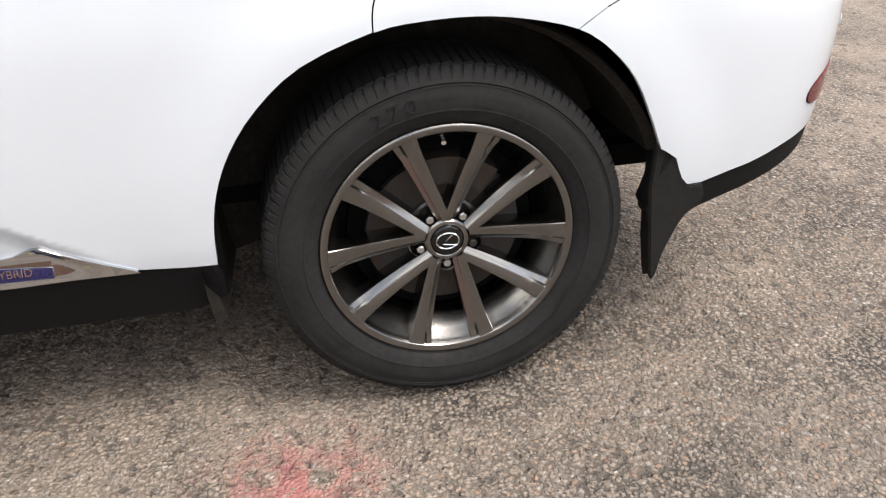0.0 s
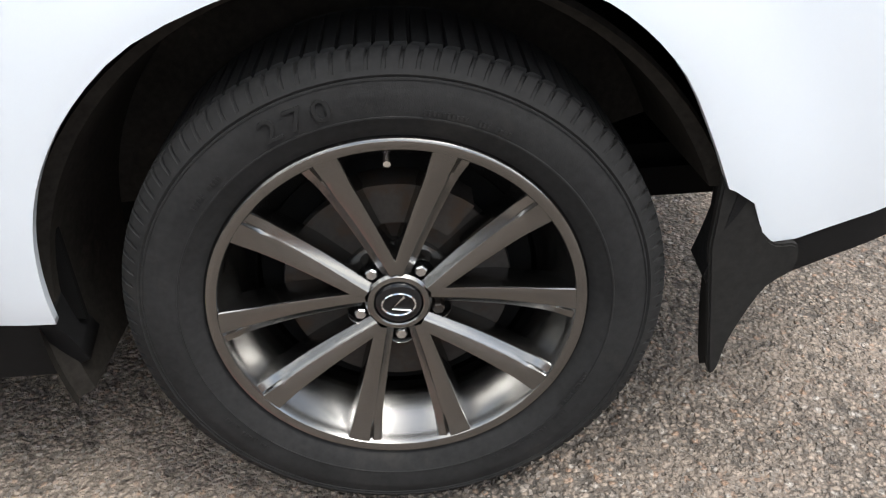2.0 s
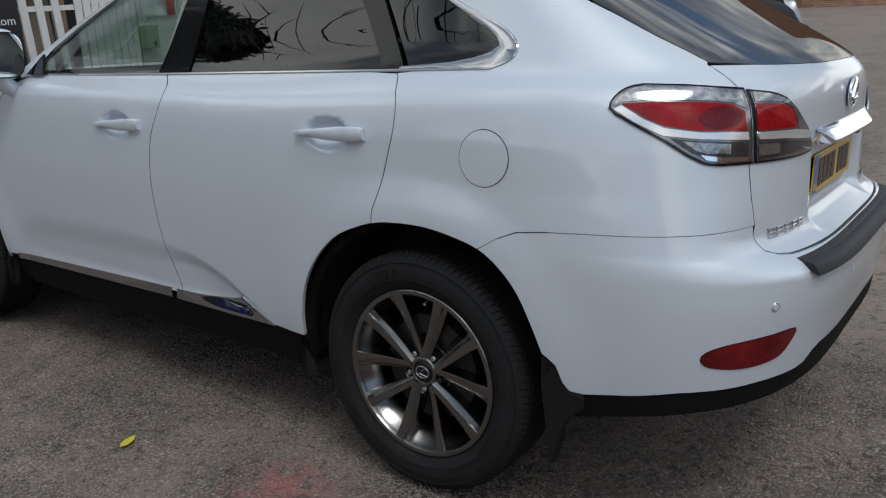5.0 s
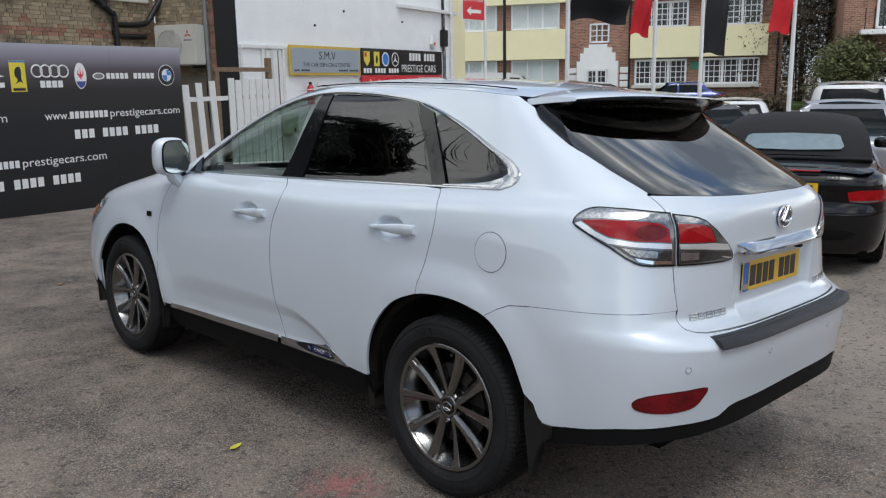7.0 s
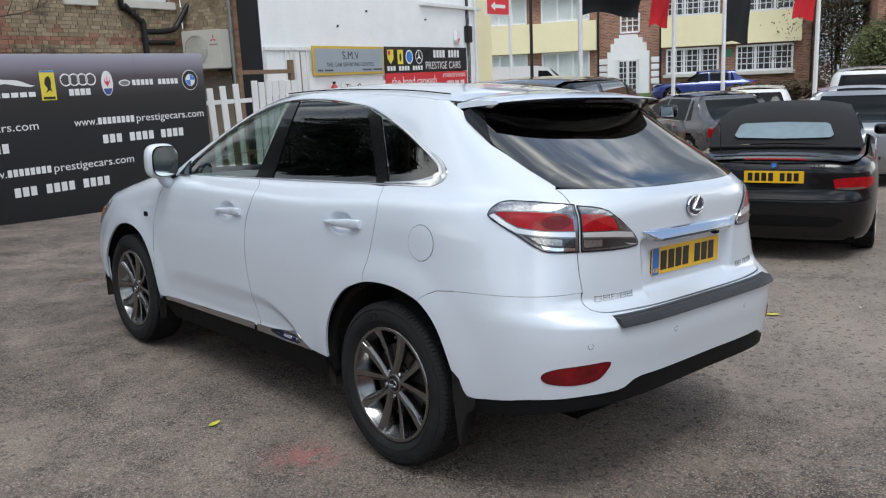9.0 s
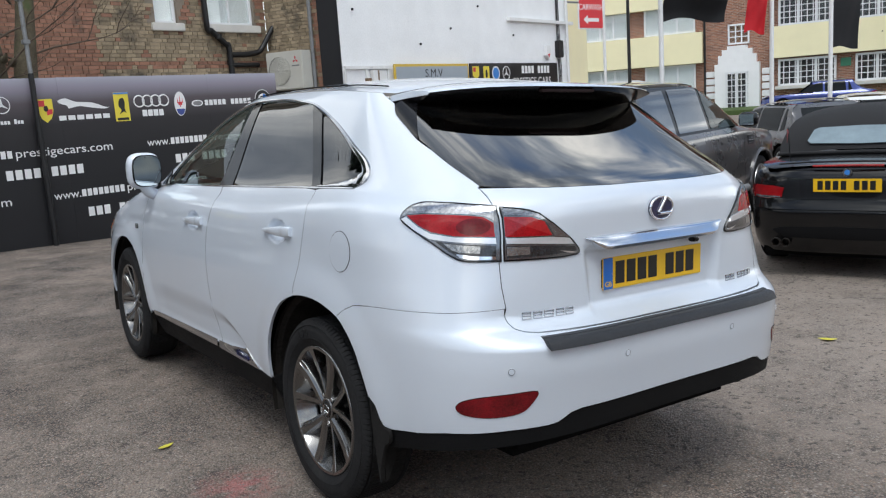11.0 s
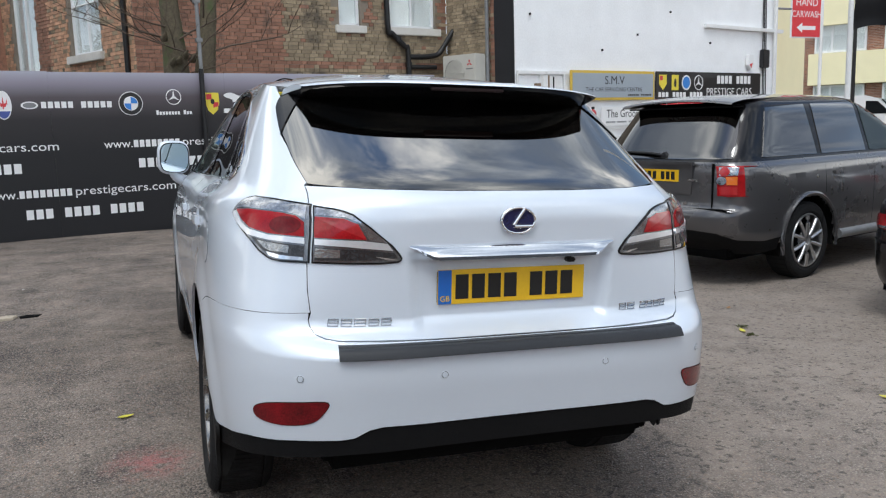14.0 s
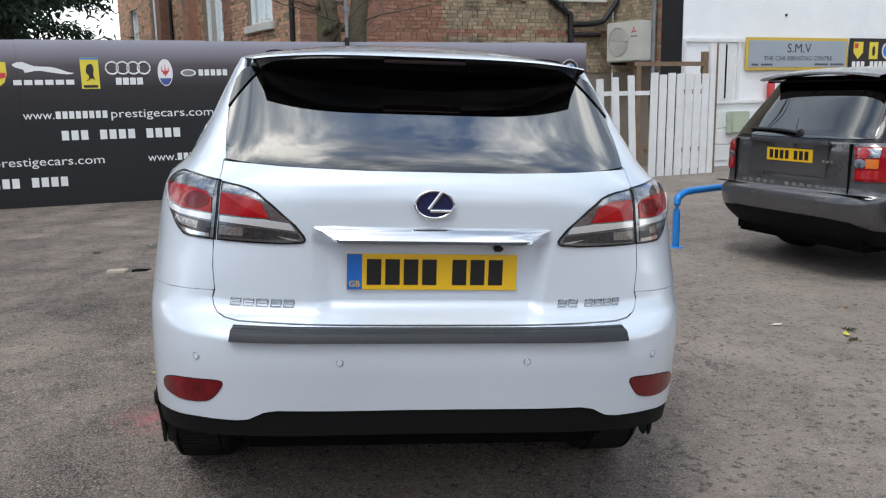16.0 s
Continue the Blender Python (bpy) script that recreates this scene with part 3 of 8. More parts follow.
# ---- the white SUV ----
DOOR_CREASE = table([(.60, .43), (.70, .475), (.82, .545), (1.0, .60), (1.35, .63), (1.9, .625), (2.25, .56)])


def suv_dents(p):
    x, y, z = p
    dx = dy = 0.0
    side = -1 if x < 0 else 1
    # cups behind the door handles
    for hy, hz in ((.295, 1.058), (1.345, 1.022)):
        r = ((y - hy - .025) / .095) ** 2 + ((z - hz) / .052) ** 2
        if r < 1 and abs(x) > .8:
            dx -= side * .030 * ease((1 - r) * 1.2)
    # hollow along the foot of the doors, and the flared arch lips
    if abs(x) > .85:
        dx -= side * (.011 + .012 * ease((1.15 - y) / .35)) * ease((DOOR_CREASE(y) - z) / (.055 + .06 * ease((y - .9) / .5))) * ease((z - .385) / .075) * ease((y - .60) / .12) * ease((2.25 - y) / .3)
        for wy in (0.0, 2.74):
            r = math.hypot(y - wy, z - .37)
            if r < .62 and z > .37:
                dx += side * .012 * ease((.62 - r) / .15)
    # hollow for the number plate
    if y < -.6 and .79 < z < 1.09:
        u = ease((.375 - abs(x) - (1.06 - z) * .12) / .05)
        dy += .026 * u * ease((1.066 - z) / .03) * ease((z - .800) / .06)
    # step between bumper and tailgate keeps its round edge
    return dx, dy


SUV = Skin(
    side=[(.15, .84), (.28, .875), (.36, .898), (.45, .915), (.6, .926), (.8, .931), (.95, .922), (1.05, .911), (1.10, .900), (1.135, .882), (1.16, .853), (1.183, .829), (1.21, .812), (1.3, .772), (1.45, .712), (1.55, .667), (1.61, .632), (1.66, .57), (1.7, .45)],
    rear=[(.2, .93), (.3, .965), (.4, .985), (.5, 1.0), (.6, 1.012), (.7, 1.024), (.76, 1.026), (.79, 1.0), (.82, .935), (.86, .912), (1.0, .912), (1.1, .916), (1.157, .917), (1.21, .908), (1.24, .888), (1.27, .852), (1.35, .712), (1.43, .562), (1.5, .428), (1.58, .275), (1.66, .115)],
    rear_n=[(.2, 4.2), (.75, 4.0), (.9, 3.9), (1.1, 3.4), (1.2, 3.2), (1.3, 3.1), (1.6, 3.0)],
    nose=[(.2, 1.55), (.35, 1.66), (.6, 1.68), (.8, 1.65), (.95, 1.52), (1.03, 1.25), (1.10, .9), (1.16, .62), (1.25, .38), (1.4, .02), (1.55, -.33), (1.62, -.55), (1.68, -.8)],
    nose_n=[(.2, 7), (.6, 6), (.9, 4.5), (1.1, 4), (1.3, 4.5), (1.6, 4.5)], nose_y=2.0, shoulder=.065, dents=suv_dents,
    # the bumper's step fades out round the corners
    corner=[(.2, .93), (.3, .965), (.4, .985), (.5, 1.0), (.6, 1.010), (.68, 1.012), (.76, 1.0), (.84, .968), (.92, .935), (1.0, .918), (1.1, .916), (1.157, .917), (1.21, .908), (1.24, .888), (1.27, .852), (1.35, .712), (1.43, .562), (1.5, .428), (1.58, .275), (1.66, .115)])


def mirrored(name, sk, loop, material, parent, label="", **kw):
    a = part(name, panel_mesh(sk, loop, **kw), material, parent, label)
    b = part(name, panel_mesh(sk, loop, flip=True, **kw), material, parent, label)
    return a, b


def stamped(sk, s, z, lift=0.0, flip=False, turn=0.0):
    """A frame on the skin: x along it to the right as seen from outside, y up it, z out of it."""
    p, n = Vector(sk.at(s, z)), sk.normal(s, z)
    up = (Vector(sk.at(s, z + .01)) - p).normalized()
    m = Matrix.Identity(4)
    rt = up.cross(n)
    for i, v in enumerate((rt, up, n)):
        m[0][i], m[1][i], m[2][i] = v
    m.translation = p + n * lift
    return m


def arch(y0, r, a0, a1, n=16, zc=.37, k=1.0):
    return [(y0 + r * k * math.cos(radians(a0 + (a1 - a0) * i / n)), zc + r * math.sin(radians(a0 + (a1 - a0) * i / n))) for i in range(n + 1)]


REAR_ARCH = spline([(.445, .399), (.440, .475), (.424, .552), (.391, .628), (.336, .702), (.254, .769), (.13, .817), (.05, .829), (-.045, .831), (-.136, .820), (-.23, .795), (-.293, .754), (-.348, .693), (-.39, .611), (-.42, .541)], 3)
FRONT_ARCH = spline([(2.283, .372), (2.305, .50), (2.345, .63), (2.44, .755), (2.58, .815), (2.72, .822), (2.86, .79), (2.99, .71), (3.10, .60), (3.16, .48), (3.18, .38)], 3)
DOOR_REAR = spline([(.13, .817), (.127, .859), (.107, .916), (.083, 1.011), (.065, 1.09), (.068, 1.16), (.103, 1.215), (.115, 1.232)], 3)
DOOR_MID = spline([(1.168, 1.200), (1.118, 1.14), (1.125, 1.08), (1.156, .999), (1.167, .897), (1.158, .759), (1.127, .599), (1.084, .463), (1.075, .425)], 3)
DOOR_FRONT = spline([(2.285, .40), (2.303, .50), (2.305, .631), (2.292, .842), (2.232, 1.017), (2.15, 1.12), (2.06, 1.172)], 3)
DLO = spline([(-.19, 1.250), (-.245, 1.275), (-.252, 1.309), (-.20, 1.352), (-.085, 1.402), (.115, 1.488), (.366, 1.566), (.588, 1.596), (.814, 1.612), (1.06, 1.613), (1.28, 1.585), (1.52, 1.512), (1.75, 1.40), (1.95, 1.275), (2.05, 1.180)], 4)
SEAM = [(-.285, .829), (-.337, .851), (-.42, .861), (-.501, .866)]
BELT = spline([(2.05, 1.180), (1.6, 1.190), (1.168, 1.203), (.6, 1.222), (.121, 1.239), (-.10, 1.247), (-.19, 1.250)], 3)


def roof_edge(y):
    return table([(-.3, 1.575), (-.15, 1.595), (.3, 1.628), (.9, 1.640), (1.3, 1.625), (1.45, 1.60)])(y)


def white_suv():
    car = thing("suv", "white pearl estate SUV with dark alloy wheels, parked on asphalt", "car", LEAN)
    sk = SUV
    pearl = M["pearl"]
    # doors
    loop = [p for p in DOOR_MID] + [(.80, .408), (.46, .400)] + [p for p in REAR_ARCH if p[0] > .131] + DOOR_REAR + [p for p in reversed(BELT) if .13 < p[0] < 1.165]
    rear_doors = mirrored("rear_door", sk, sk.ys(*loop), pearl, car, "white pearl door with a flush pull handle", ds=.016, dz=.010)
    loop = DOOR_FRONT + [p for p in BELT if 1.17 < p[0] < 2.05] + DOOR_MID + [(1.5, .422), (2.0, .408)]
    front_doors = mirrored("front_door", sk, sk.ys(*loop), pearl, car, "white pearl door with a flush pull handle", ds=.016, dz=.010)
    # near-black tubes laid in the door gaps paint their shade
    for line, r in ((DOOR_MID, .0026), (DOOR_REAR, .0026), (DOOR_FRONT, .0026)):
        for fl in (False, True):
            part("door_seal", tube(line_on(sk, sk.ys(*line), -.0022, fl), r, 5), M["gap"], car, "dark door gap")
    # quarter panel, pillar and cant rail in one pressing
    seam = sk.xs((-.655, .882), (-.662, .95), (-.660, 1.035), (-.656, 1.12), (-.646, 1.213), (-.645, 1.262))
    gedge = [(.779, 1.268), (.849, 1.327), (.909, 1.384)]
    pill = [(.963, 1.420), (1.0, 1.467), (1.030, 1.497), (1.046, 1.512), (1.047, 1.525), (1.030, 1.555)]
    top = [(y, roof_edge(y)) for y in (-.12, 0, .2, .4, .6, .8, 1.0, 1.2, 1.36)]
    front_pillar = [(1.44, 1.575), (1.62, 1.50), (1.86, 1.38), (2.06, 1.26), (2.17, 1.185), (2.10, 1.165)]
    loop = sk.ys(*DOOR_REAR[::-1]) + sk.ys(*[p for p in REAR_ARCH if -.235 < p[0] < .125]) + sk.ys(*SEAM) + sk.xs((-.80, .875)) + seam + gedge + pill + sk.ys(*top) + sk.ys(*front_pillar) + sk.ys(*DLO[::-1]) + sk.ys(*[p for p in reversed(BELT) if p[0] < .11])
    mirrored("quarter_panel", sk, loop, pearl, car, "white pearl rear wing and roof pillar", gap=.0008, ds=.03, dz=.022)
    # front wing
    loop = [p for p in FRONT_ARCH] + [(3.22, .40), (3.40, .52), (3.42, .66), (3.36, .80), (3.2, .93), (2.9, 1.0), (2.6, 1.05), (2.35, 1.10), (2.15, 1.14)] + [p for p in DOOR_FRONT[::-1] if p[1] < 1.12 and p[1] > .41]
    mirrored("front_wing", sk, sk.ys(*loop), pearl, car, "white pearl front wing", ds=.04)
    # roof
    verts, faces, ny, nx = [], [], 26, 25
    for j in range(ny + 1):
        y = -.16 + (1.36 + .16) * j / ny
        ze = roof_edge(y)
        zc = ze + .050 + .012 * math.sin(math.pi * j / ny)
        w = sk.width(y, ze) if y > .2 else -sk.at(sk.s_y(y, ze), ze)[0]
        ym = .05 * (j / ny - .35) ** 2
        for i in range(nx + 1):
            u = 2 * i / nx - 1
            bow = (.10 if j == ny else .05 * max(0, j / ny - .6)) * (1 - u * u)
            verts.append((u * (w - .002), y + bow - .12 * (1 - u * u) * max(0, 1 - j / 4) * 0, ze + (zc - ze) * (1 - abs(u) ** 2.4)))
    for j in range(ny):
        for i in range(nx):
            a = j * (nx + 1) + i
            faces.append((a, a + 1, a + nx + 2, a + nx + 1))
    part("roof", mesh_of(verts, faces), pearl, car, "white pearl roof")
    for side in (-1, 1):
        rail = [(side * (sk.width(max(y, .25), roof_edge(y)) - .085), y, roof_edge(y) + .0225) for y in (-.05, .2, .5, .8, 1.1, 1.3)]
        part("roof_moulding", tube(spline(rail, 4), .003, 6), M["gap"], car, "black roof drip moulding")
    # tailgate
    g_low = sk.xs((-.638, 1.262), (-.54, 1.261), (-.454, 1.258), (-.2, 1.254))
    lft = g_low[::-1] + seam[::-1] + sk.xs((-.662, .86), (-.658, .838), (-.645, .820), (-.620, .810), (-.58, .8055), (-.3, .803))
    loop = lft + [(-s, z) for s, z in lft[::-1]]
    part("tailgate", panel_mesh(sk, loop, ds=.022, dz=.016), pearl, car, "white pearl tailgate with a recess for the plate")
    g_side = [(.777, 1.266), (.847, 1.327), (.907, 1.386), (.948, 1.420), (.945, 1.440), (.924, 1.470), (.892, 1.510), (.850, 1.550), (.82, 1.575)]
    lft = sk.xs((-.1, 1.252), (-.2, 1.252), (-.454, 1.256), (-.54, 1.259))[::1] + g_side
    loop = lft + [(-s, z) for s, z in lft[::-1]]
    part("rear_window", panel_mesh(sk, loop, gap=.001, lift=.001, ds=.05, dz=.03, even=.06), M["rear_glass"], car, "dark tinted rear window reflecting clouds")
    gar = [(.958, 1.419), (1.0, 1.465), (1.030, 1.496), (1.045, 1.512), (1.046, 1.525), (1.030, 1.548), (.96, 1.562), (.88, 1.566), (.850, 1.549), (.892, 1.509), (.924, 1.469), (.945, 1.440)]
    mirrored("window_garnish", sk, gar, M["gloss_black"], car, "gloss black corner piece beside the rear window", gap=.0005, lift=.006, depth=.03, ds=.025, dz=.018)
    # roof spoiler
    verts, faces, nx = [], [], 24
    prof = 7
    for i in range(nx + 1):
        u = 2 * i / nx - 1
        k = 1 - abs(u) ** 3.6
        x = u * .590
        y0, z0 = -.145, 1.592 + .052 * (1 - abs(u) ** 2.4)
        y1, z1 = -.355 - .112 * k, 1.592 + .020 * k
        verts += [(x * 1.05, y0, z0 - .006 * abs(u) ** 8), (x * 1.025, (y0 + y1) / 2, (z0 + z1) / 2 + .006), (x, y1 + .012, z1 + .001), (x, y1, z1 - .005), (x, y1 + .008, z1 - .012), (x * .97, y1 + .10, z1 - .042 - .010 * k), (x * .95, y0 + .02, z0 - .075)]
    for i in range(nx):
        for q in range(prof - 1):
            a = i * prof + q
            faces.append((a, a + 1, a + prof + 1, a + prof))
    idx = [0 if f % (prof - 1) < 3 else 1 for f in range(len(faces))]
    # the ends: white above, black below
    for first in (0, nx * prof):
        x = verts[first + 3][0]
        low = len(verts)
        verts += [(x * 1.062, -.145, 1.562), (x * 1.035, -.24, 1.572), (x * 1.004, -.32, 1.578)]
        white = [first, first + 1, first + 2, first + 3, first + 4, low + 2, low + 1, low]
        black = [low, low + 1, low + 2, first + 4, first + 5, first + 6]
        faces += [tuple(white), tuple(black)] if first == 0 else [tuple(white[::-1]), tuple(black[::-1])]
        idx += [0, 1]
    part("roof_spoiler", soft_shade(mesh_of(verts, faces, mats=(pearl, M["gloss_black"]), idx=idx), 40), None, car, "white spoiler with a gloss black underside")
    part("high_brake_light", box(-.14, -.462, 1.585, .14, -.440, 1.597, .003), M["brake_smoke"], car, "smoked high-level brake light")
    # rear bumper and its lower valance
    low = sk.ys((-.43, .536), (-.458, .515), (-.476, .470), (-.495, .449), (-.53, .446), (-.65, .462)) + sk.xs((-.838, .482), (-.766, .494), (-.70, .503), (-.58, .509), (-.545, .515), (-.50, .540), (-.46, .548), (-.3, .550), (-.1, .552))
    up = sk.xs((-.1, .8025), (-.3, .803), (-.58, .8055), (-.620, .810), (-.645, .820), (-.658, .838), (-.662, .86), (-.660, .882)) + sk.xs((-.80, .875)) + sk.ys(*SEAM[::-1])
    ar = sk.ys(*[p for p in REAR_ARCH if p[0] < -.225])
    lft = up[0:] + ar + low
    loop = lft + [(-s, z) for s, z in lft[::-1]]
    part("rear_bumper", panel_mesh(sk, loop, gap=.0008, ds=.03, dz=.018), pearl, car, "white pearl rear bumper")

    under = sk.ys((-.435, .535), (-.46, .515), (-.48, .468), (-.497, .447), (-.53, .444), (-.65, .460)) + sk.xs((-.838, .480), (-.766, .492), (-.70, .501), (-.58, .507), (-.545, .513), (-.50, .538), (-.46, .546), (-.3, .548), (-.1, .550))
    bot = sk.xs((-.1, .468), (-.3, .466), (-.55, .457), (-.7, .444), (-.80, .425)) + sk.ys((-.62, .392), (-.50, .370), (-.43, .36), (-.41, .40))
    lft = bot + under[0:]
    lft = [p for p in bot] + [p for p in under]
    loop = lft + [(-s, z) for s, z in lft[::-1]]
    part("bumper_valance", panel_mesh(sk, loop, lift=-.004, depth=.05, ds=.03, dz=.02), M["trim"], car, "black plastic lower edge of the bumper")
    part("tow_hook", tube(spline([(.52, -.80, .42), (.53, -.86, .41), (.52, -.89, .43), (.50, -.86, .445)], 4), .010, 8), M["gap"], car)
    # ribbed protector on the bumper's step
    verts, faces, nx = [], [], 40
    ribs = [(.000, .006), (.010, .012), (.016, .0125), (.018, .0105), (.026, .0105), (.028, .0125), (.040, .0125), (.042, .0105), (.050, .0105), (.052, .0125), (.066, .012), (.074, .006), (.078, -.002), (.084, -.014), (.086, -.021)]
    for i in range(nx + 1):
        u = 2 * i / nx - 1
        x = u * .597
        for q, (d, h) in enumerate(ribs):
            xx = x * (1.0 - .02 * (1 - q / 14))
            yb = SUV.at(SUV.s_x(-abs(xx), .805), .805)[1] + .010
            verts.append((xx, yb - d, .796 + h * .72 - .006 * abs(u) ** 3 * (q / 14) - .012 * (q / 14)))
    k = len(ribs)
    for i in range(nx):
        for q in range(k - 1):
            a = i * k + q
            faces.append((a, a + k, a + k + 1, a + 1))
    faces += [tuple(range(k)), tuple(nx * k + q for q in range(k))[::-1]]
    part("bumper_protector", soft_shade(mesh_of(verts, [f[::-1] for f in faces]), 30), M["pad"], car, "ribbed dark grey bumper protector")
    # reflectors and sensors
    edge = ((-.624, .630), (-.70, .626), (-.775, .614), (-.812, .597), (-.822, .575), (-.806, .555), (-.75, .549), (-.674, .562), (-.639, .591))
    refl = sk.xs(*[p[:2] for p in spline([(x, z, 0) for x, z in edge], 4, True)])
    mirrored("reflector", sk, refl, M["red_reflector"], car, "red bumper reflector", gap=0, lift=.003, ds=.02, dz=.012)
    rim = inset(refl, -.0022)
    mirrored("reflector_surround", sk, rim, M["trim"], car, gap=0, lift=.001)
    for x, z in ((-.70, .700), (-.278, .706)):
        s0 = sk.s_x(x, z)
        for fl in (False, True):
            m = stamped(sk, s0, z, .001)
            me = lathe([(.0, .0015), (.0085, .0015), (.0095, .0), (.0105, .0), (.0115, .0012), (.0125, .0)], 24, axis="z")
            if fl:
                m = Matrix.Diagonal((-1, 1, 1, 1)) @ m @ Matrix.Diagonal((-1, 1, 1, 1))
            part("parking_sensor", me, pearl, car, "white parking sensor", m)
            part("sensor_gap", lathe([(.0096, .0009), (.0108, .0009)], 24, axis="z"), M["gap"], car, at=m)
    # tail lamps
    outer = [(1.057, 1.165), (1.055, 1.180), (1.047, 1.193), (1.036, 1.203), (1.021, 1.212), (1.002, 1.218), (0.978, 1.221), (0.872, 1.219), (0.774, 1.213), (0.709, 1.209), (0.689, 1.167), (0.679, 1.119), (0.672, 1.031), (0.767, 1.031), (0.796, 1.033), (0.818, 1.038), (0.855, 1.055), (0.911, 1.088), (0.991, 1.127), (1.040, 1.151)]
    inner = [(0.704, 1.206), (0.625, 1.199), (0.590, 1.193), (0.553, 1.182), (0.493, 1.146), (0.418, 1.09), (0.392, 1.062), (0.385, 1.050), (0.387, 1.040), (0.399, 1.034), (0.454, 1.03), (0.55, 1.030), (0.668, 1.031), (0.675, 1.119), (0.685, 1.167)]

    def lamp(name, base, pieces, label):
        for fl in (False, True):
            ob = part(name, panel_mesh(sk, base, gap=.001, lift=.004, ds=.02, dz=.015, flip=fl), M["gloss_black"], car, label)
            part("lamp_bowl", panel_mesh(sk, base, gap=.0065, lift=.0062, depth=.004, ds=.02, dz=.015, flip=fl), M["lamp_grey"], ob)
            for nm, lp, ma, lf in pieces:
                part(nm, panel_mesh(sk, lp, gap=.0004, lift=lf, depth=.006, ds=.02, dz=.015, flip=fl), M[ma], ob)
    o_red = [(1.025, 1.175), (0.952, 1.18), (0.858, 1.179), (0.798, 1.177), (0.745, 1.172), (0.71, 1.155), (0.7, 1.111), (0.83, 1.114), (0.918, 1.126), (0.97, 1.146)]
    o_top = [(1.043, 1.169), (1.040, 1.183), (1.030, 1.193), (1.007, 1.206), (0.973, 1.215), (0.869, 1.212), (0.772, 1.206), (0.72, 1.202), (0.708, 1.162), (0.745, 1.175), (0.799, 1.180), (0.859, 1.182), (0.954, 1.183), (1.026, 1.178)]
    o_bar = [(1.045, 1.163), (1.024, 1.171), (0.969, 1.142), (0.918, 1.122), (0.83, 1.111), (0.698, 1.108), (0.694, 1.089), (0.828, 1.095), (0.92, 1.104), (0.983, 1.131)]
    o_low = [(0.902, 1.099), (0.828, 1.091), (0.694, 1.084), (0.692, 1.043), (0.768, 1.043), (0.815, 1.052), (0.848, 1.066)]
    o_rib = [(0.872, 1.092), (0.745, 1.082), (0.745, 1.060), (0.812, 1.062), (0.838, 1.070)]
    o_foot = [(0.826, 1.060), (0.768, 1.052), (0.694, 1.050), (0.693, 1.040), (0.768, 1.040), (0.812, 1.047)]
    lamp("outer_tail_lamp", outer, (("clear_cover", o_top, "lamp_silver", .008), ("red_lens", o_red, "red_lens", .009), ("lamp_round", ellipse(.775, 1.143, .058, .026, 24), "red_dark", .0102), ("bright_bar", o_bar, "bright_white", .011), ("smoked_lens", o_low, "lamp_dark", .008), ("ribbed_lens", o_rib, "smoke", .0088), ("bright_foot", o_foot, "chrome", .0095)), "red and clear wrap-round tail lamp in a black surround")
    i_red = [(0.678, 1.172), (0.583, 1.168), (0.534, 1.153), (0.501, 1.107), (0.514, 1.106), (0.666, 1.109)]
    i_top = [(0.686, 1.198), (0.624, 1.192), (0.557, 1.177), (0.499, 1.143), (0.434, 1.097), (0.495, 1.105), (0.531, 1.156), (0.581, 1.172), (0.679, 1.176)]
    i_bar = [(0.665, 1.106), (0.513, 1.103), (0.436, 1.095), (0.417, 1.073), (0.568, 1.084), (0.662, 1.088)]
    i_low = [(0.662, 1.081), (0.506, 1.075), (0.412, 1.066), (0.402, 1.050), (0.505, 1.043), (0.658, 1.041)]
    i_wedge = [(0.678, 1.170), (0.655, 1.163), (0.60, 1.142), (0.503, 1.1085), (0.514, 1.107), (0.666, 1.110)]
    i_rev = [(0.660, 1.078), (0.580, 1.075), (0.578, 1.050), (0.658, 1.049)]
    # chrome sliver that stands in for a white flare on the dark lens
    i_flare = [(0.475, 1.056), (0.43, 1.051), (0.400, 1.044), (0.43, 1.044)]
    lamp("inner_tail_lamp", inner, (("clear_cover", i_top, "lamp_silver", .008), ("red_lens", i_red, "red_pale", .009), ("bright_bar", i_bar, "bright_white", .011), ("red_wedge", i_wedge, "red_lens", .0098), ("smoked_lens", i_low, "lamp_dark", .008), ("ribbed_lens", i_rev, "smoke", .0088), ("bright_flare", i_flare, "chrome", .0095)), "red and clear tail lamp on the tailgate")
    # near-black tubes paint the shade in the seams between panels
    for line in (sk.xs((-.663, .86)) + seam[:-1], sk.xs((-.655, .882), (-.80, .875)) + sk.ys(*SEAM[::-1])):
        for fl in (False, True):
            part("panel_gap", tube(line_on(sk, line, -.0016, fl), .0022, 5), M["gap"], car, "dark gap between body panels")
    # plate garnish, badge, number plate, raised letters
    verts, faces, nx = [], [], 32
    for i in range(nx + 1):
        u = 2 * i / nx - 1
        x = u * .357
        k = ease((1 - abs(u)) / .22)
        yb = sk.at(sk.s_x(-abs(x), 1.10), 1.10)[1] + .004
        zt = 1.0905
        h = .010 + .044 * k
        pr = .010 + .028 * k
        verts += [(x, yb, zt), (x, yb - pr * .12, zt - .001), (x, yb - pr * .45, zt - h * .22), (x, yb - pr * .90, zt - h * .58), (x, yb - pr, zt - h * .68), (x, yb - pr * .82, zt - h * .88), (x, yb + .01, zt - h)]
    for i in range(nx):
        for q in range(6):
            a = i * 7 + q
            faces.append((a, a + 1, a + 8, a + 7))
    part("plate_garnish", soft_shade(mesh_of(verts, faces), 35), M["chrome"], car, "chrome strip over the number plate")
    part("reversing_camera", box(.180, -.925, 1.020, .210, -.895, 1.036, .004), M["gloss_black"], car, "black reversing camera")
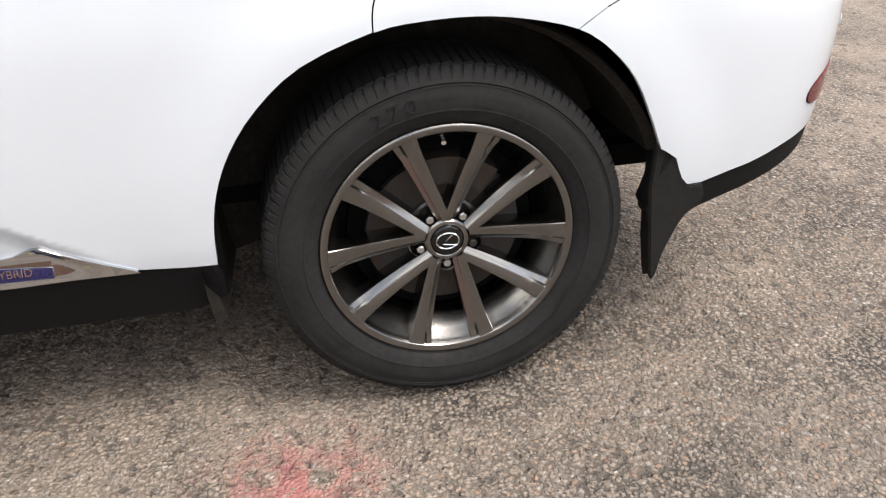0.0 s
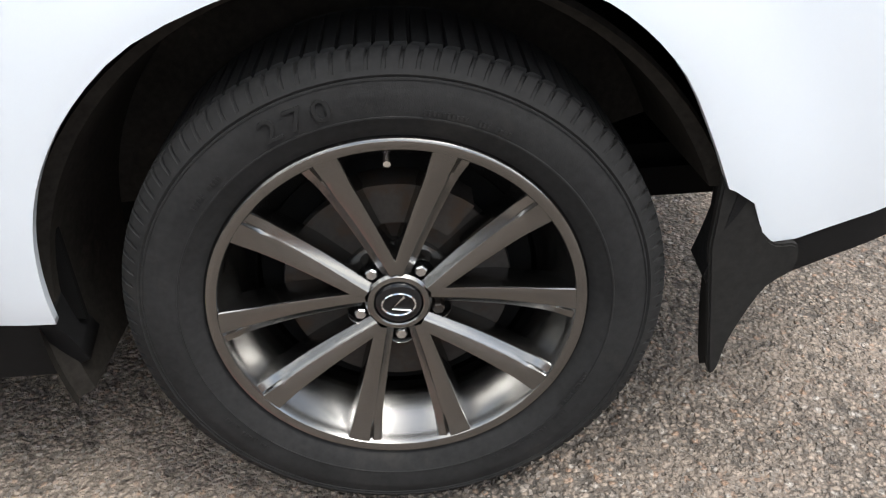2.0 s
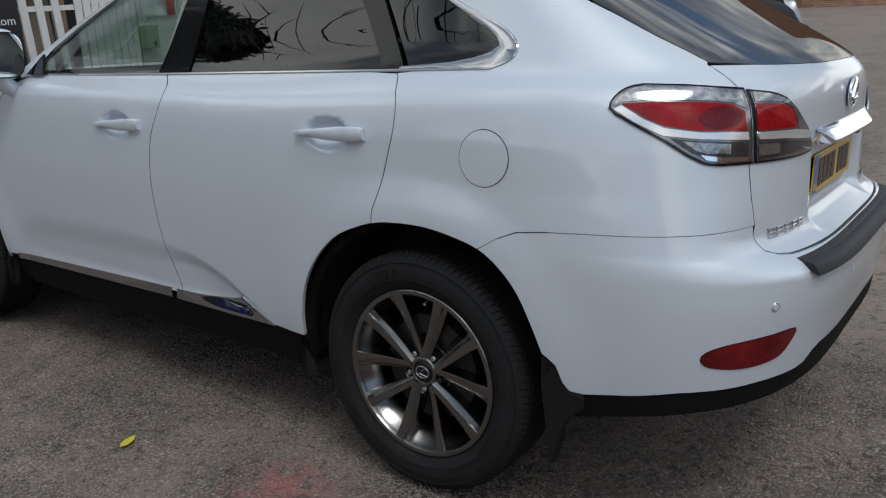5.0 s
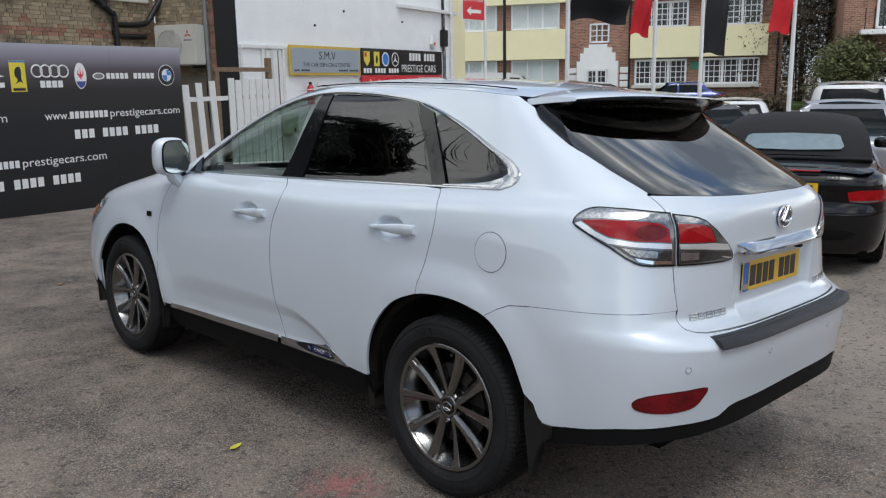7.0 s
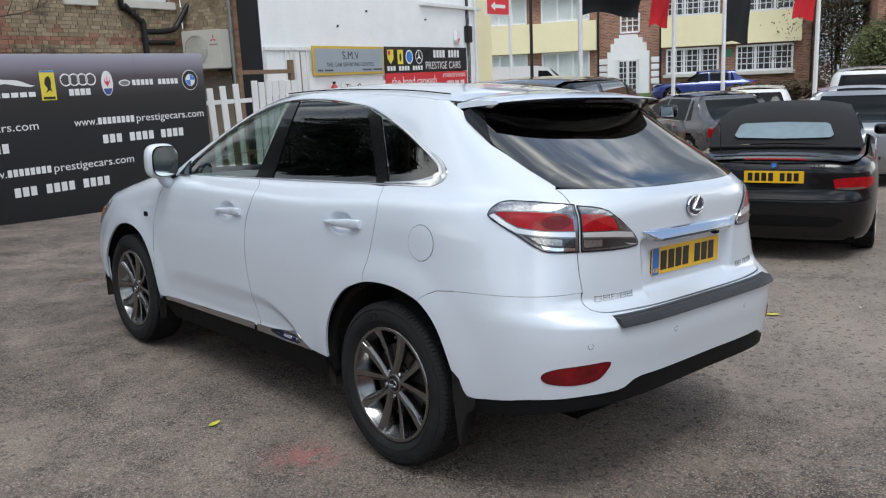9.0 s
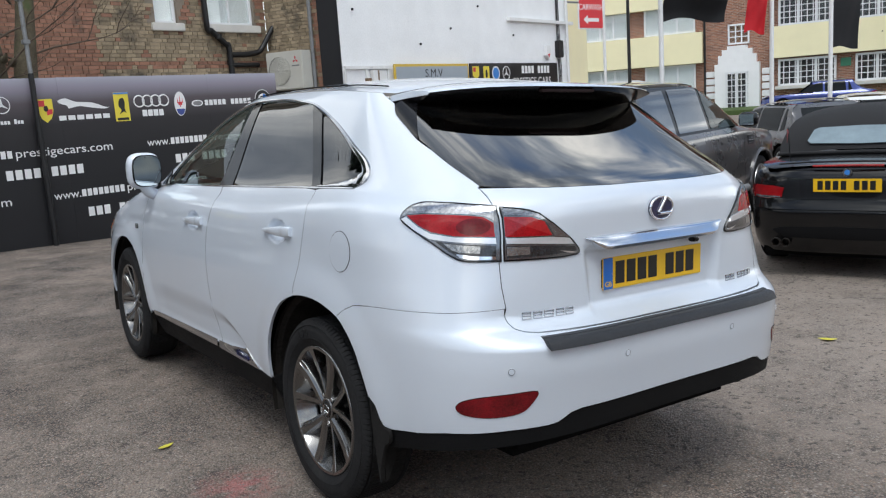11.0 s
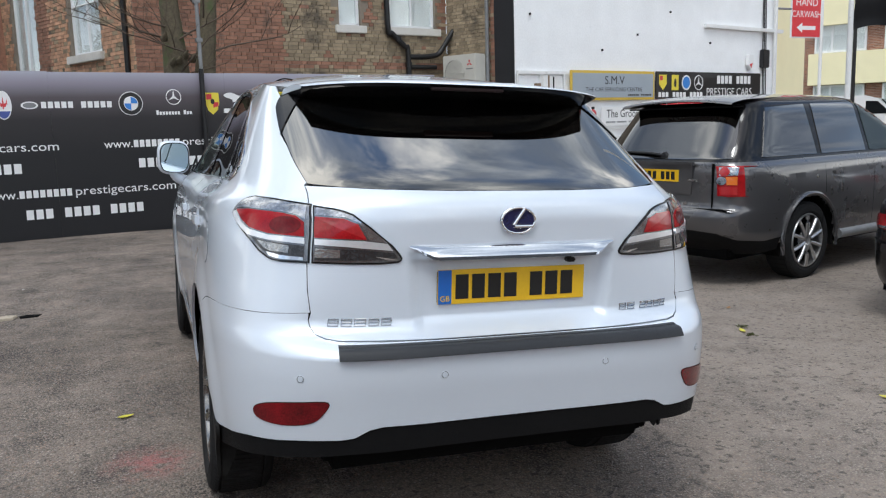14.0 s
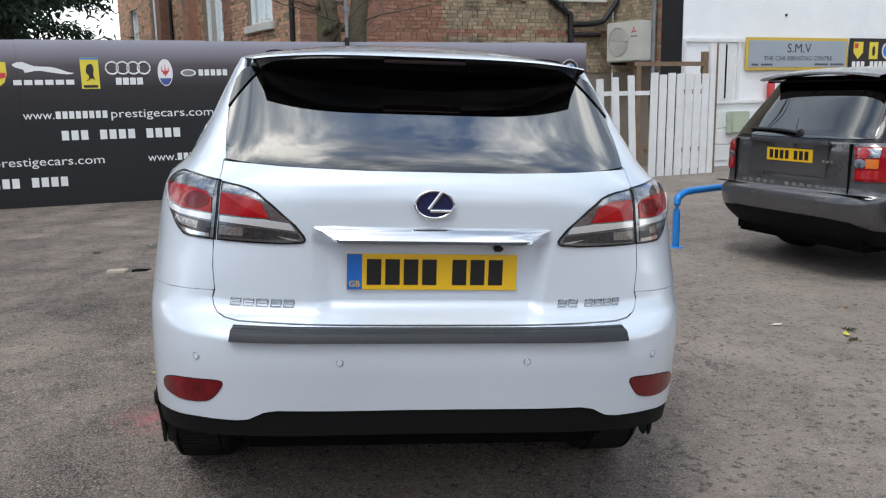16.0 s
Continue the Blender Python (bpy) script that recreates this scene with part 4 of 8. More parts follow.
    by = sk.at(0, 1.161)[1]
    badge = part("badge", slab(ellipse(-.003, 1.161, .060, .043, 40), .008, lambda u, v, w: (u, by - w, v), .003), M["emblem_blue"], car, "dark blue oval badge with a chrome ring")
    part("badge_ring", tube([(-.003 + .058 * math.cos(a), by - .009, 1.161 + .041 * math.sin(a)) for a in [2 * math.pi * i / 40 for i in range(40)]], .0045, 8, True), M["chrome"], badge)
    part("badge_bar", tube([(.016, by - .011, 1.197), (-.020, by - .011, 1.147), (-.016, by - .011, 1.142), (.046, by - .011, 1.142)], .0058, 8), M["chrome"], badge)
    plate = part("number_plate", slab([(-.26, .894), (.26, .894), (.26, 1.005), (-.26, 1.005)], .004, lambda u, v, w: (u, -.889 - w, v), .001), M["plate_yellow"], car, "yellow rear number plate with dark bars")
    part("plate_band", slab([(-.259, .895), (-.214, .895), (-.214, 1.004), (-.259, 1.004)], .001, lambda u, v, w: (u, -.8932 - w, v)), M["plate_blue"], plate, "blue band")
    part("plate_letters", text_mesh("GB", .026, .0005, "CENTER"), M["plate_yellow"], plate, "small yellow letters", pose(-.2365, -.8945, .904, 90))
    for x in (-.178, -.122, -.066, -.010, .082, .138, .194):
        part("plate_bar", box(x - .022, -.8945, .910, x + .022, -.8931, .989), M["plate_black"], plate)
    part("plate_seat", panel_mesh(sk, sk.xs((-.262, .90), (-.262, 1.0), (.262, 1.0), (.262, .90)), lift=.002), M["gap"], car)
    for row, z0, h, ma in ((((.030, -.592), (.030, -.553), (.034, -.512), (.030, -.470), (.030, -.432)), .844, .020, "dark_chrome"), (((.026, .405), (.028, .440), (.024, .492), (.024, .523), (.024, .554), (.022, .584)), .847, .020, "dark_chrome")):
        for w0, x in row:
            line = []
            for u, v in ((.5, .5), (.5, 1), (-.5, 1), (-.5, 0), (.5, 0), (.5, .5), (-.4, .5)):
                xx, zz = x + w0 * u + .003 * v, z0 + h * v
                line.append((xx, sk.at(sk.s_x(xx, zz), zz)[1] - .003, zz))
            part("raised_mark", tube(line, .0026, 6), M[ma], car, "small chrome raised mark")
    # side glass and its bright frame
    f_top = [p for p in DLO if p[0] > 1.13]
    loop = [(1.22, 1.207)] + [p for p in reversed(BELT) if 1.24 < p[0] < 2.03] + [p for p in f_top[::-1] if p[0] < 2.03 and p[0] > 1.16]
    for w in mirrored("front_side_window", sk, sk.ys(*loop), M["glass"], car, "clear green-tinted door glass", gap=.006, even=.07, lift=-.006, depth=.004):
        w.visible_shadow = False
    loop = [(.165, 1.242)] + [p for p in reversed(BELT) if .19 < p[0] < 1.05] + [(1.055, 1.212), (1.035, 1.606)] + [p for p in DLO[::-1] if .39 < p[0] < 1.03]
    mirrored("rear_side_window", sk, sk.ys(*loop), M["glass_dark"], car, "dark privacy glass in the rear door", gap=.006, even=.07, lift=-.006, depth=.004)
    loop = [(.095, 1.245)] + [p for p in reversed(BELT) if -.15 < p[0] < .08][::1] + [p for p in DLO if p[0] < .30]
    loop = [(.30, 1.532), (.095, 1.244)] + [p for p in BELT if -.16 < p[0] < .08] + [p for p in DLO if p[0] < .29][1:]
    mirrored("quarter_window", sk, sk.ys(*loop), M["glass_dark"], car, "small dark rear quarter window", gap=.012, even=.07, lift=-.004, depth=.004)
    loop = [(1.058, 1.213), (1.225, 1.206), (1.125, 1.608), (1.038, 1.608)]
    mirrored("door_pillar", sk, sk.ys(*loop), M["gloss_black"], car, "gloss black door pillar", gap=.001, lift=-.003)
    loop = [(.178, 1.241), (.098, 1.243), (.30, 1.534), (.42, 1.574)]
    mirrored("door_pillar", sk, sk.ys(*loop), M["gloss_black"], car, "gloss black door pillar", gap=.001, lift=-.003)
    for fl in (False, True):
        dl = sk.ys(*(DLO + BELT[1:-1]))
        part("bright_window_frame", tube(line_on(sk, dl, .000, fl), .0048, 6, True, flat=1.0), M["dark_chrome"], car, "chrome frame round the side windows")
        path = [(.11, 1.240), (.03, 1.2435), (-.06, 1.2465), (-.13, 1.2485)] + [p for p in DLO if p[0] < .37]
        wide = table([(0, .008), (.10, .012), (.22, .022), (.32, .046), (.40, .052), (.46, .026), (.58, .016), (.80, .011), (1.1, .007)])
        verts, run = [], 0.0
        for i, (y, z) in enumerate(path):
            a, b = path[max(i - 1, 0)], path[min(i + 1, len(path) - 1)]
            run += math.hypot(y - a[0], z - a[1])
            ty, tz = b[0] - a[0], b[1] - a[1]
            ln = math.hypot(ty, tz)
            ny, nz = tz / ln, -ty / ln
            if ny * (.06 - y) + nz * (1.36 - z) < 0:
                ny, nz = -ny, -nz
            w = wide(run)
            for f, up in ((-.004, -.004), (0, .004), (.5, .0065), (1, .004), (1.02, -.006)):
                q = (y + ny * w * f, z + nz * w * f)
                verts += line_on(sk, sk.ys(q), up, fl)
        n = len(path)
        quads = [(i * 5 + k, i * 5 + k + 1, i * 5 + k + 6, i * 5 + k + 5) for i in range(n - 1) for k in range(4)]
        part("window_frame_tip", soft_shade(mesh_of(verts, quads if not fl else [q[::-1] for q in quads]), 50), M["dark_chrome"], car, "broad chrome end of the window frame")
    # windscreen and bonnet
    lft = [(CORNER + 2.155, 1.20), (CORNER + 2.05, 1.27), (CORNER + 1.85, 1.39), (CORNER + 1.62, 1.505), (CORNER + 1.45, 1.575), (CORNER + 1.40, 1.60)]
    verts, faces = [], []
    rows = [(1.170, 2.55, .83), (1.22, 2.46, .80), (1.28, 2.33, .765), (1.36, 2.13, .725), (1.44, 1.92, .69), (1.52, 1.70, .645), (1.58, 1.53, .605), (1.635, 1.40, .575)]
    for z, yc, w in rows:
        for i in range(17):
            u = 2 * i / 16 - 1
            verts.append((u * w, yc - (.36 - (z - 1.17) * .42) * abs(u) ** 2.4, z + .012 * (1 - u * u)))
    for j in range(len(rows) - 1):
        for i in range(16):
            a = j * 17 + i
            faces.append((a, a + 1, a + 18, a + 17))
    ws = part("windscreen", mesh_of(verts, faces), M["glass"], car, "clear windscreen")
    ws.visible_shadow = False
    def nose(levels, keep):
        """The car's front as rings of the skin, one a level, a hair inside the wings."""
        pts, faces = [], []
        for z in levels:
            d, n, w = SUV.nose(z), SUV.nose_n(z), SUV.side(z)
            for i in range(65):
                a = -math.pi / 2 + math.pi * i / 64
                c, s = abs(math.cos(a)) ** (2 / n), math.copysign(abs(math.sin(a)) ** (2 / n), a)
                pts.append(((w - .004) * s, 2.0 + (d - .004) * c, z - .002))
        for j in range(len(levels) - 1):
            for i in range(64):
                a = j * 65 + i
                if all(keep(*pts[q]) for q in (a, a + 1, a + 65, a + 66)):
                    faces.append((a, a + 1, a + 66, a + 65))
        used = sorted({q for f in faces for q in f})
        at = {q: i for i, q in enumerate(used)}
        return mesh_of([pts[q] for q in used], [tuple(at[q] for q in f) for f in faces])
    part("bonnet", nose([.90 + .27 * (i / 36) ** .7 for i in range(37)], lambda x, y, z: y > 2.18), pearl, car, "white pearl bonnet")
    part("front_bumper", nose(list(np.linspace(.30, .90, 16)), lambda x, y, z: y > 3.12), pearl, car, "white pearl front bumper")
    part("front_lip", nose(list(np.linspace(.22, .36, 5)), lambda x, y, z: y > 3.14), M["trim"], car, "black lower edge of the front bumper", pose(0, .006, 0))
    lamp_l = sk.ys((3.05, .955), (3.18, .93), (3.34, .84), (3.40, .76), (3.34, .75), (3.20, .83), (3.10, .90))
    mirrored("headlamp", sk, lamp_l, M["clear_lens"], car, "clear headlamp", lift=.006)
    mirrored("side_repeater", sk, sk.ys((3.28, .885), (3.33, .85), (3.35, .80), (3.31, .82)), M["amber_lens"], car, "amber marker in the headlamp", lift=.010)
    mirrored("wing_badge", sk, sk.ys((2.43, .895), (2.37, .897), (2.375, .930), (2.435, .928)), M["gloss_black"], car, "small dark square badge", lift=.004)
    # sills
    loop = [(2.29, .40), (1.08, .412), (.46, .397), (.44, .30), (.5, .27), (2.2, .26), (2.29, .32)]
    mirrored("side_sill", sk, sk.ys(*loop), M["trim"], car, "black plastic sill", lift=-.010, depth=.06)
    loop = [(2.20, .412), (1.6, .427), (1.135, .438), (1.135, .402), (1.6, .395), (2.20, .386)]
    mirrored("sill_strip", sk, sk.ys(*loop), M["dark_chrome"], car, "chrome sill strip", lift=.004, gap=0, ds=.05, dz=.012)
    loop = [(1.105, .438), (.95, .440), (.80, .455), (.745, .475), (.72, .462), (.60, .410), (.585, .402), (.80, .398), (1.105, .402)]
    for s_ob in mirrored("sill_strip", sk, sk.ys(*loop), M["dark_chrome"], car, "chrome sill strip widening to a pointed end", lift=.005, gap=0, ds=.03, dz=.01):
        pass
    bd = sk.ys((.875, .440), (.735, .428), (.735, .409), (.875, .412))
    mirrored("hybrid_badge", sk, bd, M["emblem_blue"], car, "dark blue badge on the sill strip", lift=.0085, gap=0)
    me = text_mesh("HYBRID", .021, .0008, "CENTER")
    part("badge_text", me, M["chrome"], car, "chrome raised letters", stamped(sk, sk.s_y(.805, .418), .418, .0105))
    # fuel flap
    cy, cz = -.232, 1.030
    circ = sk.ys(*[(cy + .0735 * math.cos(a), cz + .0735 * math.sin(a)) for a in [2 * math.pi * i / 40 for i in range(40)]])
    ring = part("fuel_flap_gap", tube(line_on(sk, circ, -.0004), .0015, 5, True), M["gap"], car)
    part("fuel_flap", panel_mesh(sk, circ, gap=.001, lift=.0015, ds=.02, dz=.02), pearl, car, "round white fuel flap")
    # handles
    for hy, hz in ((.295, 1.060), (1.345, 1.024)):
        for side in (-1, 1):
            verts, faces = [], []
            for i in range(15):
                v = i / 14
                y = hy + .140 - .270 * v
                h = .006 + .0155 * min(1, v * 1.5) ** .8 * (1 if v < .96 else .75)
                out = .006 + .034 * math.sin(math.pi * min(max(v, .03), .90) ** .8)
                zc = hz - .006 + .012 * v
                x0 = SUV.at(CORNER + y, zc)[0] if y > 0 else SUV.at(SUV.s_y(y, zc), zc)[0]
                x0 = min(x0, -.905)
                for k in range(10):
                    g = 2 * math.pi * k / 10
                    cg, sg = math.cos(g), math.sin(g)
                    verts.append((side * -(x0 - out * .5 - math.copysign(abs(cg) ** .6, cg) * .011), y, zc + math.copysign(abs(sg) ** .6, sg) * h))
            for i in range(14):
                for k in range(10):
                    faces.append((i * 10 + k, i * 10 + (k + 1) % 10, (i + 1) * 10 + (k + 1) % 10, (i + 1) * 10 + k))
            faces += [tuple(range(10)), tuple(140 + k for k in range(10))]
            bm = bmesh.new()
            bm.from_mesh(mesh_of(verts, faces))
            bmesh.ops.recalc_face_normals(bm, faces=bm.faces)
            me = bpy.data.meshes.new("h")
            bm.to_mesh(me)
            bm.free()
            door = (rear_doors if hy < 1 else front_doors)[0 if side < 0 else 1]
            part("door_handle", soft_shade(me, 50), pearl, door, "white pull handle")
    # mirrors
    for side in (-1, 1):
        bm = bmesh.new()
        bmesh.ops.create_uvsphere(bm, u_segments=28, v_segments=18, radius=1.0)
        for v in bm.verts:
            x, y, z = v.co
            f = lambda q, n: math.copysign(abs(q) ** n, q)
            v.co = (f(x, .62) * .096, f(y, .85) * .050 if y < 0 else y * .085, f(z, .60) * .104)
        me = bpy.data.meshes.new("mirror")
        bm.to_mesh(me)
        bm.free()
        c = Vector((side * .945, 2.085, 1.262))
        mir = part("door_mirror", soft_shade(me, 60), pearl, car, "white door mirror", Matrix.Translation(c) @ pose(0, 0, 0, 0, 0, side * -6))
        out = [(.080 * math.copysign(abs(math.cos(a)) ** .6, math.cos(a)), .086 * math.copysign(abs(math.sin(a)) ** .6, math.sin(a))) for a in [2 * math.pi * i / 36 for i in range(36)]]
        glass = mat("mirror_glass", (0.86, 0.92, 0.90), 0.01, 1.0, var=0.0) if "mirror" not in M else M["mirror"]
        M["mirror"] = glass
        part("mirror_rim", slab([(u * 1.07, v * 1.06) for u, v in out], .004, lambda u, v, w: (u, -.0485 - w, v), .001), M["trim"], mir, "black rim round the mirror glass")
        part("mirror_glass", slab(out, .003, lambda u, v, w: (u, -.0530 - w, v)), glass, mir, "mirror glass")
        foot = tube(spline([(side * .945, 2.085, 1.185), (side * .930, 2.09, 1.150), (side * .895, 2.10, 1.125), (side * .865, 2.11, 1.115)], 4), .034, 12, flat=1.0)
        part("mirror_foot", foot, pearl, car, "white mirror foot")
        tr = slab([(1.93, 1.185), (2.055, 1.18), (1.955, 1.262)], .01, lambda u, v, w, side=side: (side * (.842 - (v - 1.18) * .36 + w), u, v))
        part("mirror_triangle", tr, M["gloss_black"], car, "black triangle at the mirror")
    # arches, floor, liners
    for wy in (0, 2.74):
        for side in (-1, 1):
            prof = [(.47, side * .905), (.475, side * .885), (.455, side * .87), (.44, side * .60), (.0, side * .58)]
            lin = lathe([(r, x) for r, x in prof], 40, start=-.25, sweep=.58 if wy else .485)
            part("arch_liner", lin, M["liner"], car, at=pose(0, wy + .01, .362))
    # underbody boxes, coloured near-black for the shade under the car
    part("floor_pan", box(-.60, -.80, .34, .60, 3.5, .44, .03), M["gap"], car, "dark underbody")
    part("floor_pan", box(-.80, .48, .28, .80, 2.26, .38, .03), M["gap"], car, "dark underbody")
    # added near-black sheets behind the panels, so their gaps look shaded
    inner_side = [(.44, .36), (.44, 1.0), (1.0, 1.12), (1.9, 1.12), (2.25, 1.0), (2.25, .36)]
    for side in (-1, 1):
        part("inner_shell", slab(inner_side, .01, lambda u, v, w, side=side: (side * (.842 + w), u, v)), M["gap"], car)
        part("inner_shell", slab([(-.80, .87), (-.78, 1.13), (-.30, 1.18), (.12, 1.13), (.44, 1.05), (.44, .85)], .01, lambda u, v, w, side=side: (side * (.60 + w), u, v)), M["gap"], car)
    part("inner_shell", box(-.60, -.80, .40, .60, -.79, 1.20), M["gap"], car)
    # mudflaps
    for wy, ys in ((0, (-.405, -.448)), (2.74, (2.335, 2.315))):
        for side in (-1, 1):
            if wy == 0:
                outl = [(.906, .545), (.904, .47), (.901, .40), (.898, .31), (.892, .236), (.880, .222), (.868, .236), (.842, .30), (.826, .38), (.818, .46), (.815, .545)]
            else:
                outl = [(.90, .42), (.915, .34), (.905, .24), (.85, .225), (.76, .24), (.74, .40)]
            me = slab(outl, .014, lambda u, v, w, side=side, ys=ys: (side * u, ys[1] - w + .10 * (v - .54) * (-.35), v), .004)
            part("mudflap", soft_shade(me, 40), M["flap"], car, "black plastic mudflap behind the wheel")
    for side in (-1, 1):
        outl = [(-.415, .553), (-.444, .552), (-.460, .538), (-.470, .505), (-.482, .467), (-.500, .448), (-.530, .444), (-.532, .405), (-.500, .378), (-.477, .33), (-.460, .28), (-.452, .232), (-.440, .232), (-.428, .32), (-.412, .45)]
        me = slab(spline(outl, 3), .012, lambda u, v, w, side=side: (side * (.910 - (.55 - v) * .045 + w), u, v), .003)
        part("mudflap_fairing", soft_shade(me, 40), M["flap"], car, "black edge between bumper and mudflap")
    # seats, dash, wheel
    for x, y in ((-.36, 1.25), (.36, 1.25), (-.36, .42), (.36, .42), (0, .42)):
        part("seat_base", box(x - .24, y - .02, .52, x + .24, y + .48, .74, .06), M["seat"], car, "dark seat")
        back = slab([(y - .22, 1.28), (y - .10, 1.30), (y + .06, .72), (y - .06, .68)], .46, lambda u, v, w, x=x: (x - .23 + w, u, v), .03)
        part("seat_back", soft_shade(back, 50), M["seat"], car, "dark seat back")
        part("headrest", box(x - .13, y - .22, 1.31, x + .13, y - .12, 1.47, .035), M["seat"], car, "dark headrest")
    part("dashboard", box(-.72, 1.90, .85, .72, 2.42, 1.15, .06), M["seat_light"], car, "grey dashboard")
    wh = [(.37 + .18 * math.cos(a), 1.78 + .06 * math.sin(a), 1.08 + .17 * math.sin(a)) for a in [2 * math.pi * i / 28 for i in range(28)]]
    part("steering_wheel", tube(wh, .016, 8, True), M["seat_light"], car, "steering wheel")
    # wheels
    for y in (0, 2.74):
        for side in (-1, 1):
            w = paired_spoke_wheel("wheel", car, pose(-.803, y, .371) if side < 0 else pose(.803, y, .371, 0, 0, 180))
    return car


white_suv()


# ---- ground ----
def asphalt():
    m = bpy.data.materials.new("worn_asphalt")
    m.use_nodes = True
    t = m.node_tree
    b = t.nodes["Principled BSDF"]
    co = node(t, "ShaderNodeTexCoord")
    obj = co.outputs["Object"]

    def noise_at(scale, detail=4.0, rough=0.6):
        n = node(t, "ShaderNodeTexNoise", Scale=scale, Detail=detail, Roughness=rough)
        link(t, obj, n.inputs["Vector"])
        return n.outputs["Fac"]

    def ramp(src, a, b2, lo=0.0, hi=1.0):
        r = node(t, "ShaderNodeMapRange")
        r.inputs["From Min"].default_value, r.inputs["From Max"].default_value = a, b2
        r.inputs["To Min"].default_value, r.inputs["To Max"].default_value = lo, hi
        link(t, src, r.inputs["Value"])
        return r.outputs["Result"]

    def mixc(fac, a, c):
        x = t.nodes.new("ShaderNodeMix")
        x.data_type = "RGBA"
        link(t, fac, x.inputs["Factor"])
        for sock, v in ((x.inputs[6], a), (x.inputs[7], c)):
            if isinstance(v, tuple):
                sock.default_value = (*v, 1)
            else:
                link(t, v, sock)
        return x.outputs[2]
    chips = node(t, "ShaderNodeTexVoronoi", Scale=95.0, Randomness=1.0)
    warp = node(t, "ShaderNodeTexNoise", Scale=60.0, Detail=2.0)
    link(t, obj, warp.inputs["Vector"])
    add = node(t, "ShaderNodeVectorMath")
    add.operation = "MULTIPLY_ADD"
    link(t, warp.outputs["Color"], add.inputs[0])
    add.inputs[1].default_value = (0.012, 0.012, 0.012)
    link(t, obj, add.inputs[2])
    link(t, add.outputs["Vector"], chips.inputs["Vector"])
    small = node(t, "ShaderNodeTexVoronoi", Scale=210.0, Randomness=1.0)
    link(t, obj, small.inputs["Vector"])
    sep = node(t, "ShaderNodeSeparateColor")
    link(t, chips.outputs["Color"], sep.inputs["Color"])
    def times(col, fac):
        x = node(t, "ShaderNodeVectorMath")
        x.operation = "SCALE"
        link(t, col, x.inputs[0])
        link(t, fac, x.inputs["Scale"])
        return x.outputs["Vector"]

    def product(a, c):
        x = node(t, "ShaderNodeMath")
        x.operation = "MULTIPLY"
        link(t, a, x.inputs[0])
        link(t, c, x.inputs[1])
        return x.outputs[0]
    # stones of several greys and browns, a few pale ones, in a dark binder
    c1 = mixc(ramp(sep.outputs["Red"], 0.05, 0.95), (0.160, 0.131, 0.110), (0.308, 0.252, 0.207))
    c2 = mixc(ramp(sep.outputs["Green"], 0.90, 1.0), c1, (0.41, 0.375, 0.34))
    c2b = mixc(ramp(sep.outputs["Blue"], 0.86, 1.0, 0.0, 0.7), c2, (0.33, 0.20, 0.13))
    # pits between the stones are open on some patches and choked with dust on others
    choked = ramp(noise_at(2.6, 6.0, 0.62), 0.40, 0.62, 0.35, 1.0)
    c3 = mixc(product(ramp(chips.outputs["Distance"], 0.34, 0.62), choked), c2b, (0.036, 0.032, 0.029))
    c4 = mixc(ramp(noise_at(1.1, 8.0, 0.66), 0.44, 0.68, 0.0, 0.55), c3, (0.282, 0.230, 0.187))
    # worn, patched and oily areas
    tone = product(ramp(noise_at(0.55, 6.0, 0.6), 0.34, 0.66, 0.78, 1.22), ramp(noise_at(5.5, 9.0, 0.72), 0.36, 0.64, 0.86, 1.14))
    c5 = times(c4, tone)
    # paler tone towards the open side: light painted into the ground, broken by noise
    where = node(t, "ShaderNodeSeparateXYZ")
    link(t, obj, where.inputs["Vector"])
    bend = node(t, "ShaderNodeMath")
    bend.operation = "MULTIPLY_ADD"
    bend.inputs[1].default_value = 2.4
    link(t, noise_at(0.45, 5.0, 0.6), bend.inputs[0])
    link(t, where.outputs["X"], bend.inputs[2])
    c5 = mixc(product(ramp(bend.outputs[0], 1.9, 3.3, 0.0, 0.62), ramp(noise_at(9.0, 7.0, 0.7), 0.34, 0.58, 0.45, 1.0)), c5, (0.345, 0.293, 0.248))
    # torn-out pits, and cracks along old patches
    pits = noise_at(27.0, 4.0, 0.55)
    c6 = mixc(ramp(pits, 0.585, 0.64, 0.0, 0.72), c5, (0.052, 0.045, 0.040))
    cells = node(t, "ShaderNodeTexVoronoi", Scale=0.42, Randomness=1.0)
    cells.feature = "DISTANCE_TO_EDGE"
    wig = node(t, "ShaderNodeTexNoise", Scale=3.0, Detail=6.0, Roughness=0.7)
    link(t, obj, wig.inputs["Vector"])
    off = node(t, "ShaderNodeVectorMath")
    off.operation = "MULTIPLY_ADD"
    link(t, wig.outputs["Color"], off.inputs[0])
    off.inputs[1].default_value = (0.5, 0.5, 0.5)
    link(t, obj, off.inputs[2])
    link(t, off.outputs["Vector"], cells.inputs["Vector"])
    c6 = mixc(product(ramp(cells.outputs["Distance"], 0.0, 0.007, 0.7, 0.0), ramp(noise_at(1.3, 3.0), 0.5, 0.6)), c6, (0.05, 0.044, 0.04))
    c7 = mixc(ramp(noise_at(120.0, 3.0, 0.7), 0.66, 0.74, 0.0, 0.5), c6, (0.42, 0.39, 0.36))
    # faded red spray mark beside the rear wheel
    sx = node(t, "ShaderNodeVectorMath")
    sx.operation = "DISTANCE"
    sx.inputs[1].default_value = (-1.12, 0.36, 0.06)
    link(t, obj, sx.inputs[0])
    fall = ramp(sx.outputs["Value"], 0.24, 0.03, 0.0, 1.0)
    mul = node(t, "ShaderNodeMath")
    mul.operation = "MULTIPLY"
